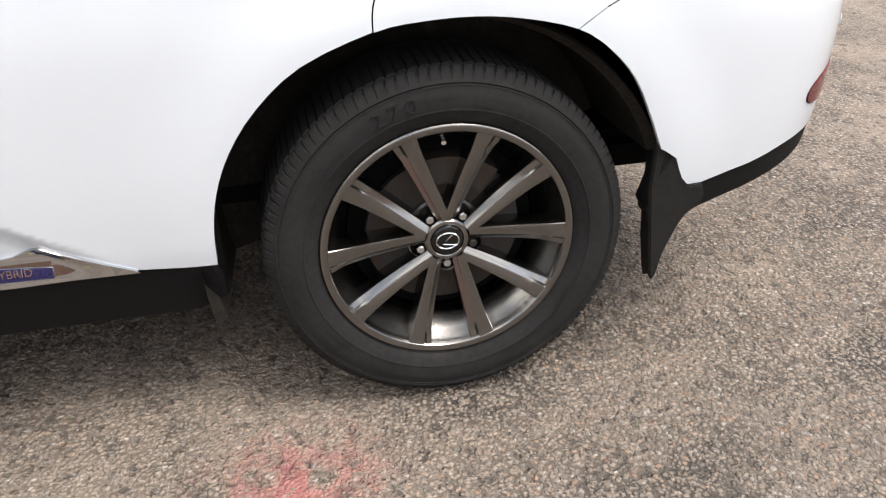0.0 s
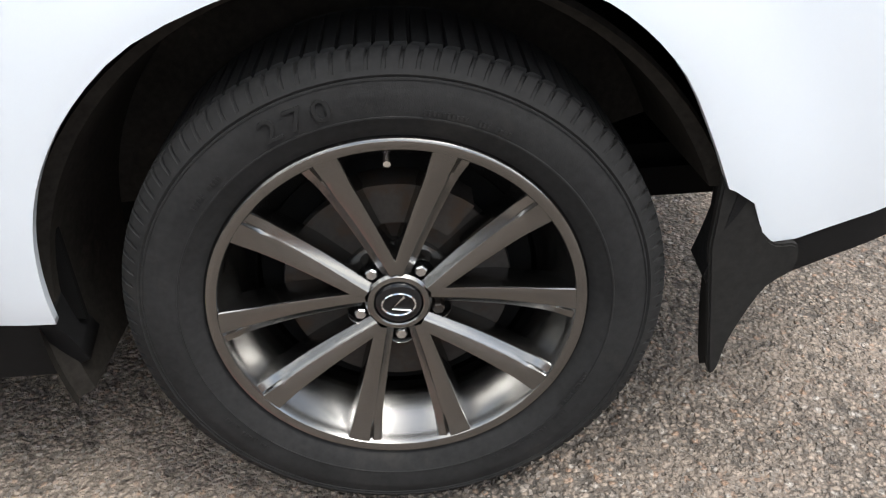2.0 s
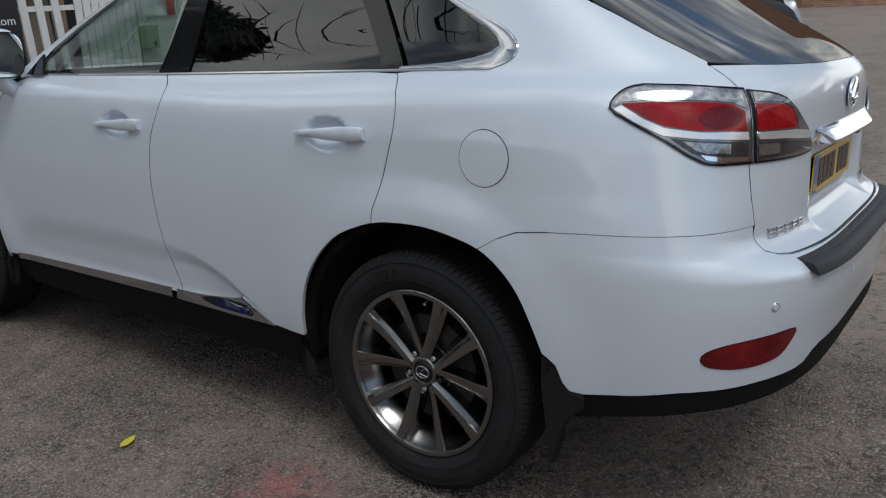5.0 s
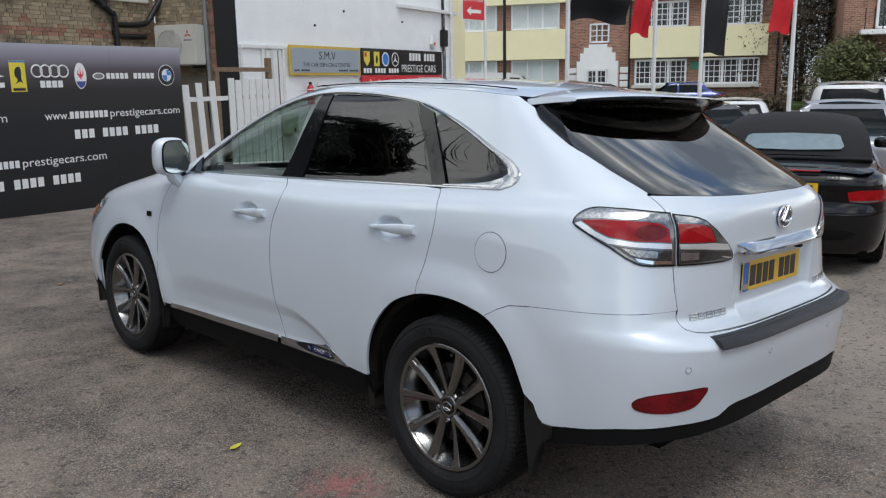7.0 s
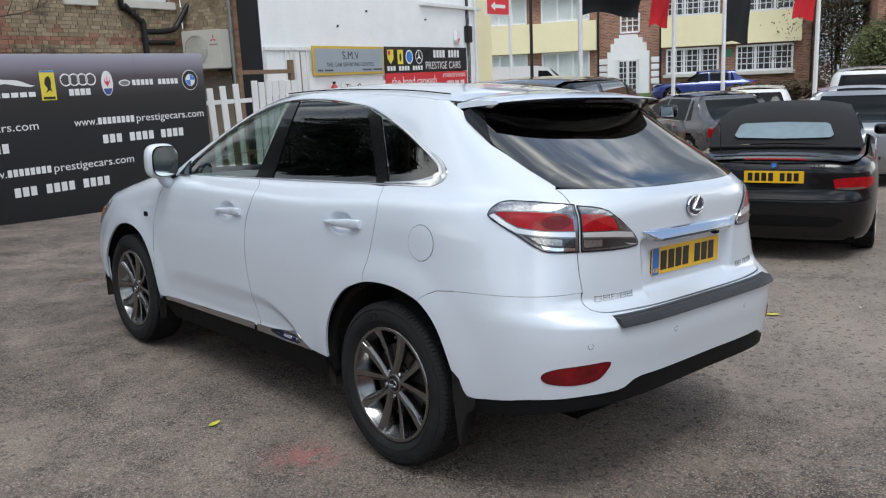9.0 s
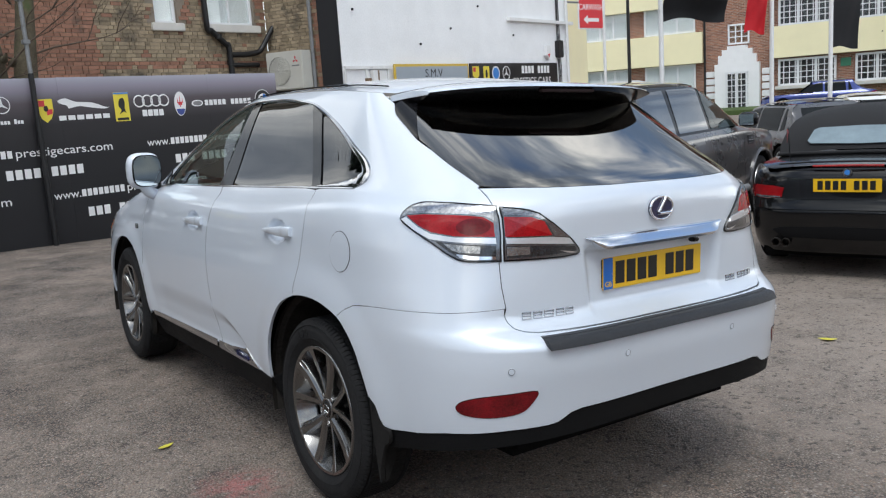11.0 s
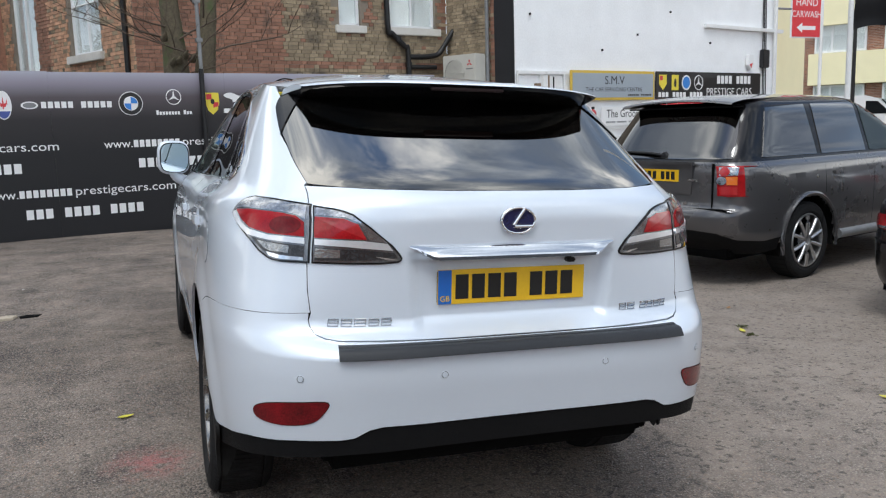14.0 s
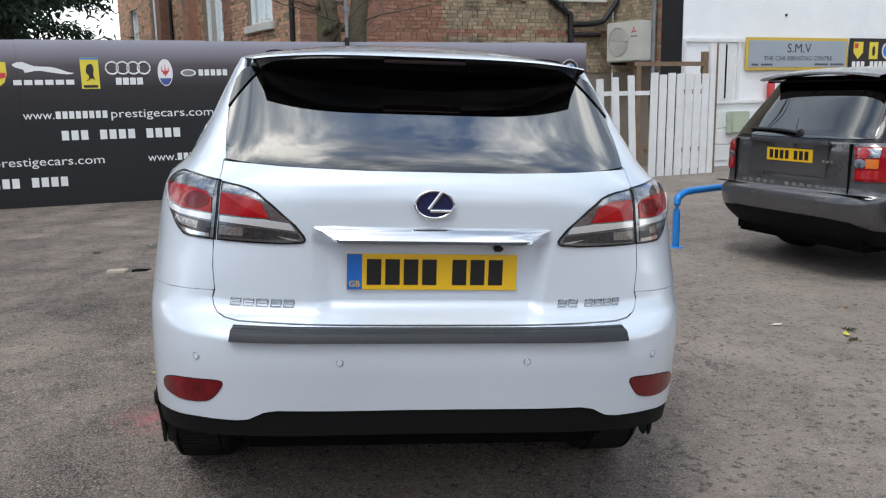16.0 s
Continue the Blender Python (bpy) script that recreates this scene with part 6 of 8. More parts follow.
def brick_wall(name, m, length, z0, z1, band, material, label, holes=(), thick=.28, cat="wall", singles=150, u0=0.0, single_u=(0, 1)):
    """A wall of separate bricks in mortar; holes are (u0, z0, u1, z1). The bricks between single_u are parts, the rest is one mesh."""
    w = thing(name, label, cat, m, kind="structure")
    # wall core, cut round the openings
    cuts_u = sorted({u0, length} | {h[0] for h in holes} | {h[2] for h in holes})
    cuts_z = sorted({z0, z1} | {h[1] for h in holes} | {h[3] for h in holes})
    bm = bmesh.new()
    for a, b in zip(cuts_u, cuts_u[1:]):
        for c, d in zip(cuts_z, cuts_z[1:]):
            if not any(h[0] <= a and b <= h[2] and h[1] <= c and d <= h[3] for h in holes):
                box_bm(a, .018, c, b, thick, d, bm=bm)
    bmesh.ops.remove_doubles(bm, verts=bm.verts, dist=1e-5)
    part("mortar", bm, M["mortar"], w)
    rnd = random.Random(len(name))
    verts, faces, idx, made = [], [], [], 0
    lo, hi = band
    row = 0
    z = lo
    while z < hi:
        u = u0 - .11 + .055 * ((row * 5) % 3)
        k = 0
        while u < length:
            ln = .215 if k % 2 == row % 2 else .1025
            a, b = max(u, u0), min(u + ln, length)
            if b - a > .03 and not any(a < h[2] and b > h[0] and z < h[3] and z + .065 > h[1] for h in holes):
                pro = rnd.uniform(-.004, .004)
                mt = material(a, z, rnd)
                if single_u[0] < a < single_u[1] and made < singles and b - a == ln and 2.35 < z < 3.5:
                    ob = part("brick", BRICK if ln > .2 else BRICK_HEAD, None, w, at=pose(a, pro, z))
                    if not BRICK.materials:
                        BRICK.materials.append(mt)
                        BRICK_HEAD.materials.append(mt)
                    ob.material_slots[0].link = "OBJECT"
                    ob.material_slots[0].material = mt
                    made += 1
                else:
                    n = len(verts)
                    for p in ((a, pro, z), (b, pro, z), (b, pro, z + .065), (a, pro, z + .065), (a, .02, z), (b, .02, z), (b, .02, z + .065), (a, .02, z + .065)):
                        verts.append(p)
                    for q in ((0, 1, 2, 3), (1, 5, 6, 2), (4, 0, 3, 7), (3, 2, 6, 7), (4, 5, 1, 0)):
                        faces.append(tuple(n + i for i in q))
                        idx.append(("yellow_stock_brick", "red_brick", "orange_brick_sunlit").index(mt.name))
            u += ln + .010
            k += 1
        z += .075
        row += 1
    me = mesh_of(verts, faces, smooth=False, mats=(M["brick_stock"], M["brick_red"], M["brick_orange_sunlit"]), idx=idx)
    ob = part("brickwork", me, None, w)
    ob["kind"] = "stuff"
    return w


def houses():
    ang = math.degrees(math.atan(.275))
    c = math.hypot(1, .275)
    x0, y0 = -1.05, 14.25 + .275 * (-1.05 - 3.0)
    m = pose(x0, y0, 0, 0, 0, ang)
    U = lambda x: (x - x0) * c
    holes = ((U(3.03), 3.55, U(3.53), 5.0), (U(4.24), 3.55, U(5.40), 5.0))

    def kind(u, z, rnd):
        if u < U(1.74) or 2.60 < z < 2.78 and rnd.random() < .8:
            return M["brick_red"]
        if (U(2.78) < u < U(3.75) or U(4.05) < u < U(5.6)) and z > 3.55 and rnd.random() < .75:
            return M["brick_red"]
        return M["brick_red"] if rnd.random() < .05 else M["brick_stock"]
    w = brick_wall("wall_house", m, U(5.69), -.2, 9.0, (1.9, 5.4), kind, "old brick house wall, red beside yellow stock brick", holes, single_u=(U(1.5), U(4.2)))
    window(w, pose(holes[0][0], .10, 3.55), holes[0][2] - holes[0][0], 1.45, 1, 2)
    window(w, pose(holes[1][0], .10, 3.55), holes[1][2] - holes[1][0], 1.45, 2, 1)
    # return wall that carries the air conditioner
    dx, dy = 6.35 - 5.69, 13.60 - 14.99
    m2 = pose(5.69, 14.99, 0, 0, 0, math.degrees(math.atan2(dy, dx)))
    brick_wall("wall_return", m2, math.hypot(dx, dy), -.2, 9.0, (1.9, 5.2), lambda u, z, r: M["brick_red"] if u > 1.25 else M["brick_stock"], "return wall of yellow stock brick", singles=0)
    # terrace running away behind the fence
    d = Vector((-.43, .90)).normalized()
    s = Vector((-1.05, 13.14))
    L = 16.5
    far = s + d * L
    m3 = pose(far.x, far.y, 0, 0, 0, math.degrees(math.atan2(-d.y, -d.x)))

    def P(v):
        return L - 1.2 - v
    hs = [(P(1.72), 3.02, P(.25), 5.0), (P(5.0), 1.6, P(3.55), 4.9), (P(10.5), 2.0, P(9.1), 5.0), (P(13.4), 3.0, P(12.4), 4.4)]
    w3 = brick_wall("wall_terrace", m3, L, -.2, 8.0, (2.0, 5.2), lambda u, z, r: M["brick_red"] if (u % 6.2) > 5.2 else M["brick_stock"] if r.random() < .22 else M["brick_orange_sunlit"], "receding brick terrace with white windows", hs, singles=0)
    for i, h in enumerate(hs):
        window(w3, pose(h[0], .10, h[1]), h[2] - h[0], h[3] - h[1], 2, 2 if i != 1 else 1, sill=i != 1)
    for v in (6.4, 8.0, 0.05 - 1.0):
        part("downpipe", tube([(P(v), -.06, -.2), (P(v), -.06, 7)], .05, 10), M["grey_metal"] if v == 6.4 else M["iron"], w3, "rainwater pipe")
    for a, b in ((P(6.1), P(5.6)), (P(8.9), P(8.4))):
        part("brick_pier", box(a, -.25, -.2, b, .02, 7.5), M["brick_red"], w3, "red brick pier between the houses")
    # soil pipes on the house wall
    pts = [(U(4.10), -.10, 6.0), (U(4.11), -.10, 3.62), (U(4.20), -.10, 3.42), (U(4.52), -.10, 3.14), (U(4.60), -.10, 2.98), (U(4.60), -.10, 1.5)]
    part("soil_pipe", tube(spline(pts, 4), .060, 12), M["iron"], w, "black cast-iron soil pipe")
    pts = [(U(4.60), -.10, 2.92), (U(5.05), -.10, 2.93), (U(5.35), -.10, 2.98), (U(5.50), -.10, 3.12), (U(5.75), -.16, 3.50), (U(5.92), -.22, 3.62), (U(6.20), -.32, 3.70), (U(6.34), -.36, 3.82), (U(6.36), -.36, 3.92)]
    part("soil_pipe", tube(spline(pts, 4), .058, 12), M["iron"], w, "black cast-iron branch pipe")
    pts = [(U(4.60), -.10, 2.70), (U(5.3), -.12, 2.70)]
    part("soil_pipe", tube(pts, .05, 12), M["iron"], w, "black cast-iron branch pipe")
    for z in (3.30, 2.75):
        part("pipe_collar", tube([(U(4.60) if z < 3 else U(4.36), -.10, z - .05), (U(4.60) if z < 3 else U(4.36), -.10, z + .05)], .075, 12), M["iron"], w)
    part("down_pipe", tube([(1.32, -.09, -.2), (1.32, -.09, 8)], .045, 10), M["grey_metal"], bpy.data.objects["wall_return"], "grey rainwater pipe")
    # outdoor unit of an air conditioner
    ac = thing("air_conditioner", "cream outdoor air-conditioning unit on brackets on the brick wall", "air conditioner", m2 @ pose(.28, 0, 2.10))
    part("casing", box(0, -.44, 0, 1.0, -.10, .82, .02), M["ac"], ac, "cream metal casing")
    part("fan_recess", lathe([(.0, 0), (.29, 0), (.30, -.012)], 40, "y"), M["gap"], ac, at=pose(.37, -.438, .42))
    for r in (.06, .10, .14, .18, .22, .26, .295):
        part("grille_ring", tube([(.37 + r * math.cos(a), -.452, .42 + r * math.sin(a)) for a in [2 * math.pi * i / 36 for i in range(36)]], .005, 4, True), M["ac"], ac)
    for k in range(8):
        a = math.pi * k / 8
        part("grille_bar", tube([(.37 - .3 * math.cos(a), -.454, .42 - .3 * math.sin(a)), (.37 + .3 * math.cos(a), -.454, .42 + .3 * math.sin(a))], .004, 4), M["ac"], ac)
    for k, a in enumerate((90, 210, 330)):
        c2, s2 = math.cos(radians(a)), math.sin(radians(a))
        flat("red_mark", [(.82, .62), (.82 + c2 * .05 - s2 * .02, .62 + s2 * .05 + c2 * .02), (.82 + c2 * .085, .62 + s2 * .085), (.82 + c2 * .05 + s2 * .02, .62 + s2 * .05 - c2 * .02)], ac, pose(0, -.441, 0), M["ink_red"])
    flat("name_bar", [(.72, .49), (.92, .49), (.92, .515), (.72, .515)], ac, pose(0, -.441, 0), M["grey_metal"])
    for x in (.12, .86):
        part("wall_bracket", box(x, -.42, -.06, x + .04, .0, -.01), M["iron"], ac, "black bracket")
    part("cable", tube(spline([(.9, -.12, .1), (.98, -.09, -.2), (.95, -.08, -.8), (1.0, -.08, -1.5)], 5), .014, 6), M["iron"], ac)
    # black timber corner
    cc = thing("corner_board", "tall black-painted timber board at the corner of the white building", "board", pose(6.30, 13.62, 0, 0, 0, math.degrees(math.atan2(-.34, .30))), kind="structure")
    part("board", box(0, -.04, -.2, .46, .10, 8.5, .01), M["black_timber"], cc)


houses()


# ---- white building with signs ----
def white_building():
    ang = math.degrees(math.atan(.318))
    c = math.hypot(1, .318)
    m = pose(6.6, 13.26, 0, 0, 0, ang)
    U = lambda x: (x - 6.6) * c
    w = thing("wall_white", "white-painted rear wall of a commercial building", "wall", m, kind="structure")
    part("masonry", box(0, 0, -.3, U(16.3), .3, 8.5), M["white_wall"], w, "white-painted brick")
    # courses standing a little proud on the masonry
    part("ledge", box(U(12.95), -.10, 3.70, U(16.45), -.002, 3.80, .01), M["white_board"], w, "white timber batten")
    part("fascia", box(.03, -.05, 2.44, U(8.1), -.003, 2.52, .008), M["white_board"], w, "white timber head")
    for u in (.04, U(7.3), U(8.0)):
        part("post", box(u - .03, -.05, 1.25, u + .03, -.003, 2.44, .006), M["white_board"], w)
    part("door_leaf", box(U(7.42), -.03, 1.28, U(7.92), -.004, 2.42), M["white_board"], w, "white boarded opening")
    part("door_gap", box(U(7.66), -.034, 1.3, U(7.70), -.028, 2.4), M["gap"], w)
    part("rail", box(.0, -.06, 1.18, U(11.2), -.003, 1.25, .008), M["white_board"], w, "white horizontal rail")
    for z in (.15, .50, .84):
        part("cladding_board", box(.0, -.03, z - .16, U(11.2), -.004, z + .165, .006), M["white_board"], w, "white cladding board")
    # signs
    s = thing("sign_board", "pale grey servicing sign with a yellow edge on the white wall", "sign", m)
    a, b = U(8.14), U(10.97)
    part("edge", box(a, -.09, 1.87, b, -.056, 2.55, .006), M["sign_yellow"], s, "yellow edge")
    part("face", box(a + .06, -.098, 1.93, b - .06, -.088, 2.49), M["sign_grey"], s, "pale blue-grey face")
    lettering("sign_words", "S.M.V", .27, s, pose((a + b) / 2, -.0985, 2.24), M["ink_black"], "black letters", align="CENTER", stretch=1.15)
    lettering("sign_words", "THE CAR SERVICING CENTRE", .135, s, pose((a + b) / 2, -.0985, 2.07), M["ink_black"], "black letters", align="CENTER", stretch=1.12)
    bars("small_bar", a + .15, a + .75, 1.965, 2.005, 9, s, pose(0, -.0985, 0), M["ink_black"], gaps=(3,))
    bars("small_bar", b - 1.0, b - .12, 1.965, 2.005, 13, s, pose(0, -.0985, 0), M["ink_black"], gaps=(6,))
    s = thing("sign_board", "black car-sales sign with emblems and white letters", "sign", m)
    a, b = U(11.03), U(15.42)
    part("face", box(a, -.08, 1.88, b, -.056, 2.56, .006), M["black_board"], s, "black board")
    pm = pose(0, -.082, 0)
    flat("crest", [(a + .12, 2.48), (a + .42, 2.48), (a + .42, 2.25), (a + .27, 2.10), (a + .12, 2.25)], s, pm, M["ink_yellow"])
    flat("crest_bar", [(a + .15, 2.34), (a + .26, 2.34), (a + .26, 2.45), (a + .15, 2.45)], s, pose(0, -.086, 0), M["ink_red"])
    flat("yellow_shield", [(a + .62, 2.10), (a + .90, 2.10), (a + .90, 2.48), (a + .62, 2.48)], s, pm, M["ink_yellow"])
    flat("shield_figure", ellipse(a + .76, 2.28, .05, .11, 12), s, pose(0, -.086, 0), M["ink_black"])
    flat("roundel", ellipse(a + 1.22, 2.29, .19, .19, 28), s, pm, M["ink_white"])
    flat("roundel_field", ellipse(a + 1.22, 2.29, .15, .15, 28), s, pose(0, -.086, 0), M["ink_blue"])
    part("star_ring", tube([(a + 1.74 + .18 * math.cos(q), -.084, 2.29 + .18 * math.sin(q)) for q in [2 * math.pi * i / 28 for i in range(28)]], .012, 5, True), M["ink_white"], s)
    for q in (90, 210, 330):
        cc, ss = math.cos(radians(q)), math.sin(radians(q))
        flat("star_arm", [(a + 1.74 + cc * .17, 2.29 + ss * .17), (a + 1.74 - ss * .03, 2.29 + cc * .03), (a + 1.74 + ss * .03, 2.29 - cc * .03)], s, pm, M["ink_white"])
    bars("number_bar", a + .10, a + 1.95, 1.93, 2.05, 13, s, pm, M["ink_white"], gaps=(3, 8))
    bars("name_bar", a + 2.55, a + 4.15, 2.27, 2.48, 9, s, pm, M["ink_white"], gaps=(4,))
    lettering("sign_words", "PRESTIGE CARS", .30, s, pose(a + 2.08, -.0825, 1.95), M["ink_white"], "white letters", stretch=1.02)
    s = thing("sign_board", "red hand car wash sign below the black one", "sign", m)
    part("face", box(a, -.08, 1.38, b, -.056, 1.865, .006), M["sign_red"], s, "red board")
    lettering("sign_words", "the hand carwash", .36, s, pose(a + .28, -.0825, 1.52), M["ink_white"], "white letters", stretch=.95)
    lettering("sign_words", "AT REAR OF BUILDING", .17, s, pose(b - 1.55, -.0825, 1.70), M["ink_white"], "white letters", stretch=.82)
    bars("small_bar", b - 1.3, b - .2, 1.50, 1.60, 13, s, pm, M["ink_white"], gaps=(5, 9))
    s = thing("sign_board", "white sign with dark script letters", "sign", m)
    part("face", box(U(9.14), -.08, 1.26, U(11.0), -.056, 1.70, .004), M["ink_white"], s, "white board")
    lettering("sign_words", "The Groomer", .27, s, pose(U(9.30), -.0825, 1.46), M["ink_black"], "dark letters", stretch=.95)
    bars("small_bar", U(9.28), U(10.7), 1.33, 1.37, 22, s, pm, M["grey_metal"], gaps=(5, 11, 16))
    # things on the wall
    e = thing("fire_extinguisher", "red fire extinguisher hung on the white wall", "fire extinguisher", m @ pose(U(8.80), -.13, 1.20))
    part("cylinder", lathe([(.0, .0), (.075, .0), (.082, .02), (.082, .38), (.05, .44), (.025, .46), (.0, .47)], 24, "z"), M["ext_red"], e)
    part("valve_head", box(-.03, -.03, .46, .03, .03, .52, .008), M["iron"], e)
    e = thing("post_box", "pale green metal box on the white wall", "box", m @ pose(U(7.74), -.20, .56))
    part("box_body", box(0, 0, 0, .50, .16, .46, .015), M["mint"], e)
    part("box_door", box(.02, -.012, .02, .48, .0, .44, .006), M["mint"], e)
    part("box_lock", box(.30, -.02, .06, .36, -.010, .14), M["iron"], e)
    e = thing("alarm_box", "white and red alarm bell box", "alarm", m @ pose(U(14.78), -.12, 2.78))
    part("bell_cover", slab([(0, .0), (.14, -.14), (.28, .05), (.24, .28), (.04, .28)], .10, lambda u, v, w2: (u, .1 - w2, v), .01), M["ink_white"], e)
    part("bell_mark", slab([(.06, .02), (.14, -.08), (.20, .06)], .004, lambda u, v, w2: (u, -.001 - w2, v)), M["ink_red"], e)
    e = thing("junction_box", "black junction box with cables on the white wall", "box", m)
    part("box_body", box(U(15.45), -.14, 2.72, U(15.75), -.003, 3.22, .02), M["iron"], e)
    for k, u in enumerate((15.55, 15.62, 15.70)):
        part("cable", tube(spline([(U(u), -.03, 7.5), (U(u) - .02 * k, -.03, 5), (U(u), -.04, 3.2)], 5), .016, 6), M["iron"], e)
        part("cable", tube(spline([(U(u), -.04, 2.75), (U(u) + .05, -.03, 2.2), (U(u) + .02, -.03, 1.2)], 5), .014, 6), M["iron"], e)
    part("cable", tube(spline([(U(8.8), -.05, 5.6), (U(10.2), -.06, 4.62), (U(11.5), -.06, 4.42), (U(12.6), -.05, 4.75), (U(13.3), -.05, 5.4)], 6), .010, 6), M["iron"], e, "looped cable")
    part("down_pipe", tube([(U(16.05), -.09, -.2), (U(16.05), -.09, 8)], .05, 10), M["white_board"], e, "white rainwater pipe")
    for k, (u, z) in enumerate(((7.0, 3.7), (9.2, 3.0), (11.6, 4.0), (8.6, 4.4), (13.2, 3.3), (14.0, 4.6), (10.4, 3.4), (7.6, 4.9))):
        part("wall_hook", box(U(u), -.05, z, U(u) + .035, -.002, z + .05, .006), M["iron"], e)


white_building()


def carwash_sign():
    m = pose(16.85, 16.42, 0, 0, 0, 4)
    s = thing("carwash_sign", "red hanging hand car wash sign with a white arrow", "sign", m)
    part("face", box(0, -.03, 3.62, 1.12, .03, 5.1, .01), M["sign_red"], s, "red panel")
    part("edge", box(-.03, -.02, 3.59, 1.15, .02, 5.13, .006), M["ink_white"], s, "white edge")
    lettering("sign_words", "HAND", .30, s, pose(.56, -.031, 4.50), M["ink_white"], "white letters", align="CENTER")
    lettering("sign_words", "CARWASH", .26, s, pose(.56, -.031, 4.18), M["ink_white"], "white letters", align="CENTER", stretch=.92)
    flat("arrow", [(.18, 3.88), (.40, 4.02), (.40, 3.93), (.92, 3.93), (.92, 3.82), (.40, 3.82), (.40, 3.74)], s, pose(0, -.031, 0), M["ink_white"], "white arrow")
    part("bracket", tube([(-.6, .0, 4.4), (.0, .0, 4.4)], .03, 8), M["grey_metal"], s)
    part("post", tube([(1.25, .05, .0), (1.25, .05, 5.6)], .05, 10), M["white_board"], s, "white post")


carwash_sign()


# ---- picket screen, rail ----
def pickets():
    m = pose(5.40, 11.80, 0, 0, 0, math.degrees(math.atan(.35)))
    g = thing("picket_screen", "white vertical boards nailed to a timber frame, peeling", "fence", m)
    rnd = random.Random(2)
    for i in range(7):
        u = .0 + i * .207
        me = slab([(u, -.16), (u + .165, -.16), (u + .168, 1.79 + rnd.uniform(-.02, .02)), (u + .002, 1.79 + rnd.uniform(-.02, .02))], .025, lambda a, b, w: (a + (b * .006), -w, b), .003)
        part("board", me, M["white_board"], g, "white painted board")
    for z in (.35, 1.45):
        part("frame_rail", box(-.05, .005, z - .045, 1.55, .05, z + .045), M["timber"], g)
    part("frame_rail", box(-.35, .005, 1.93, 1.35, .05, 2.01), M["timber"], g, "bare timber top rail")
    part("frame_post", box(-.30, .01, -.2, -.20, .09, 1.98), M["timber"], g, "bare timber post")
    part("tall_post", box(1.44, -.03, -.2, 1.58, .06, 2.36, .006), M["white_board"], g, "white timber post")
    part("tall_post", box(1.58, .0, -.2, 1.66, .05, 2.36, .006), M["timber"], g)
    part("frame_post", box(1.30, .02, 1.6, 1.42, .10, 2.2), M["timber"], g)
    m2 = pose(4.22, 11.38, 0, 0, 0, math.degrees(math.atan(.35)))
    g = thing("loose_pickets", "three leaning white boards on a sagging rail", "fence", m2)
    for i, (u, t) in enumerate(((.02, 1.70), (.36, 1.73), (.72, 1.76))):
        me = slab([(u + .10, -.2), (u + .25, -.2), (u + .15, t), (u, t)], .025, lambda a, b, w: (a, -w, b), .003)
        part("board", me, M["white_board"], g, "leaning white painted board")
    part("frame_rail", box(-.3, .005, 1.40, 1.25, .04, 1.48), M["white_board"], g)
    part("frame_rail", box(-.3, .005, .40, 1.25, .04, .48), M["timber"], g)


pickets()


def blue_rail():
    r = thing("hoop_barrier", "bright blue painted steel hoop barrier fixed in the asphalt", "barrier")
    z = ground_z(3.2, 4.9)
    pts = [(3.17, 4.87, z), (3.17, 4.87, z + .46), (3.21, 4.89, z + .54), (3.32, 4.95, z + .575), (3.6, 5.1, z + .58), (4.6, 5.62, z + .58), (4.9, 5.77, z + .57), (5.0, 5.82, z + .5), (5.03, 5.84, z)]
    part("hoop", tube(spline(pts, 5), .038, 14), M["blue_rail"], r)
    for x, y in ((3.17, 4.87), (5.03, 5.84)):
        part("foot_plate", lathe([(.0, .012), (.075, .012), (.08, .0)], 20, "z"), M["blue_rail"], r, at=pose(x, y, z))


blue_rail()


# ---- other parked cars ----
def body_shell(sk, z0, z1, front, arches, nz=22, ds=.07, lift=0.0, r_arch=.41, zc=.36):
    """The whole skin between two heights as one pressing, open at the wheel arches."""
    smax = CORNER + front
    ss = sorted(set([round(v, 4) for v in np.arange(-smax, smax, ds)] + [smax, -smax]))
    zs = np.linspace(z0, z1, nz)
    verts, normals, faces = [], [], []
    for z in zs:
        for s in ss:
            n = sk.normal(s, z) if s >= 0 else Vector((-1, 1, 1)) * sk.normal(-s, z)
            if s < 0:
                q = sk.normal(-s, z)
                n = Vector((-q.x, q.y, q.z))
            verts.append(Vector(sk.at(s, z)) + n * lift)
            normals.append(n)
    k = len(ss)
    for j in range(nz - 1):
        for i in range(k - 1):
            q = [j * k + i, (j + 1) * k + i, (j + 1) * k + i + 1, j * k + i + 1]
            mid = sum((verts[a] for a in q), Vector()) / 4
            if any(math.hypot(mid.y - ay, mid.z - zc) < r_arch for ay in arches) and abs(mid.x) > .5:
                continue
            faces.append(q)
    return mesh_of(verts, faces, normals=normals)


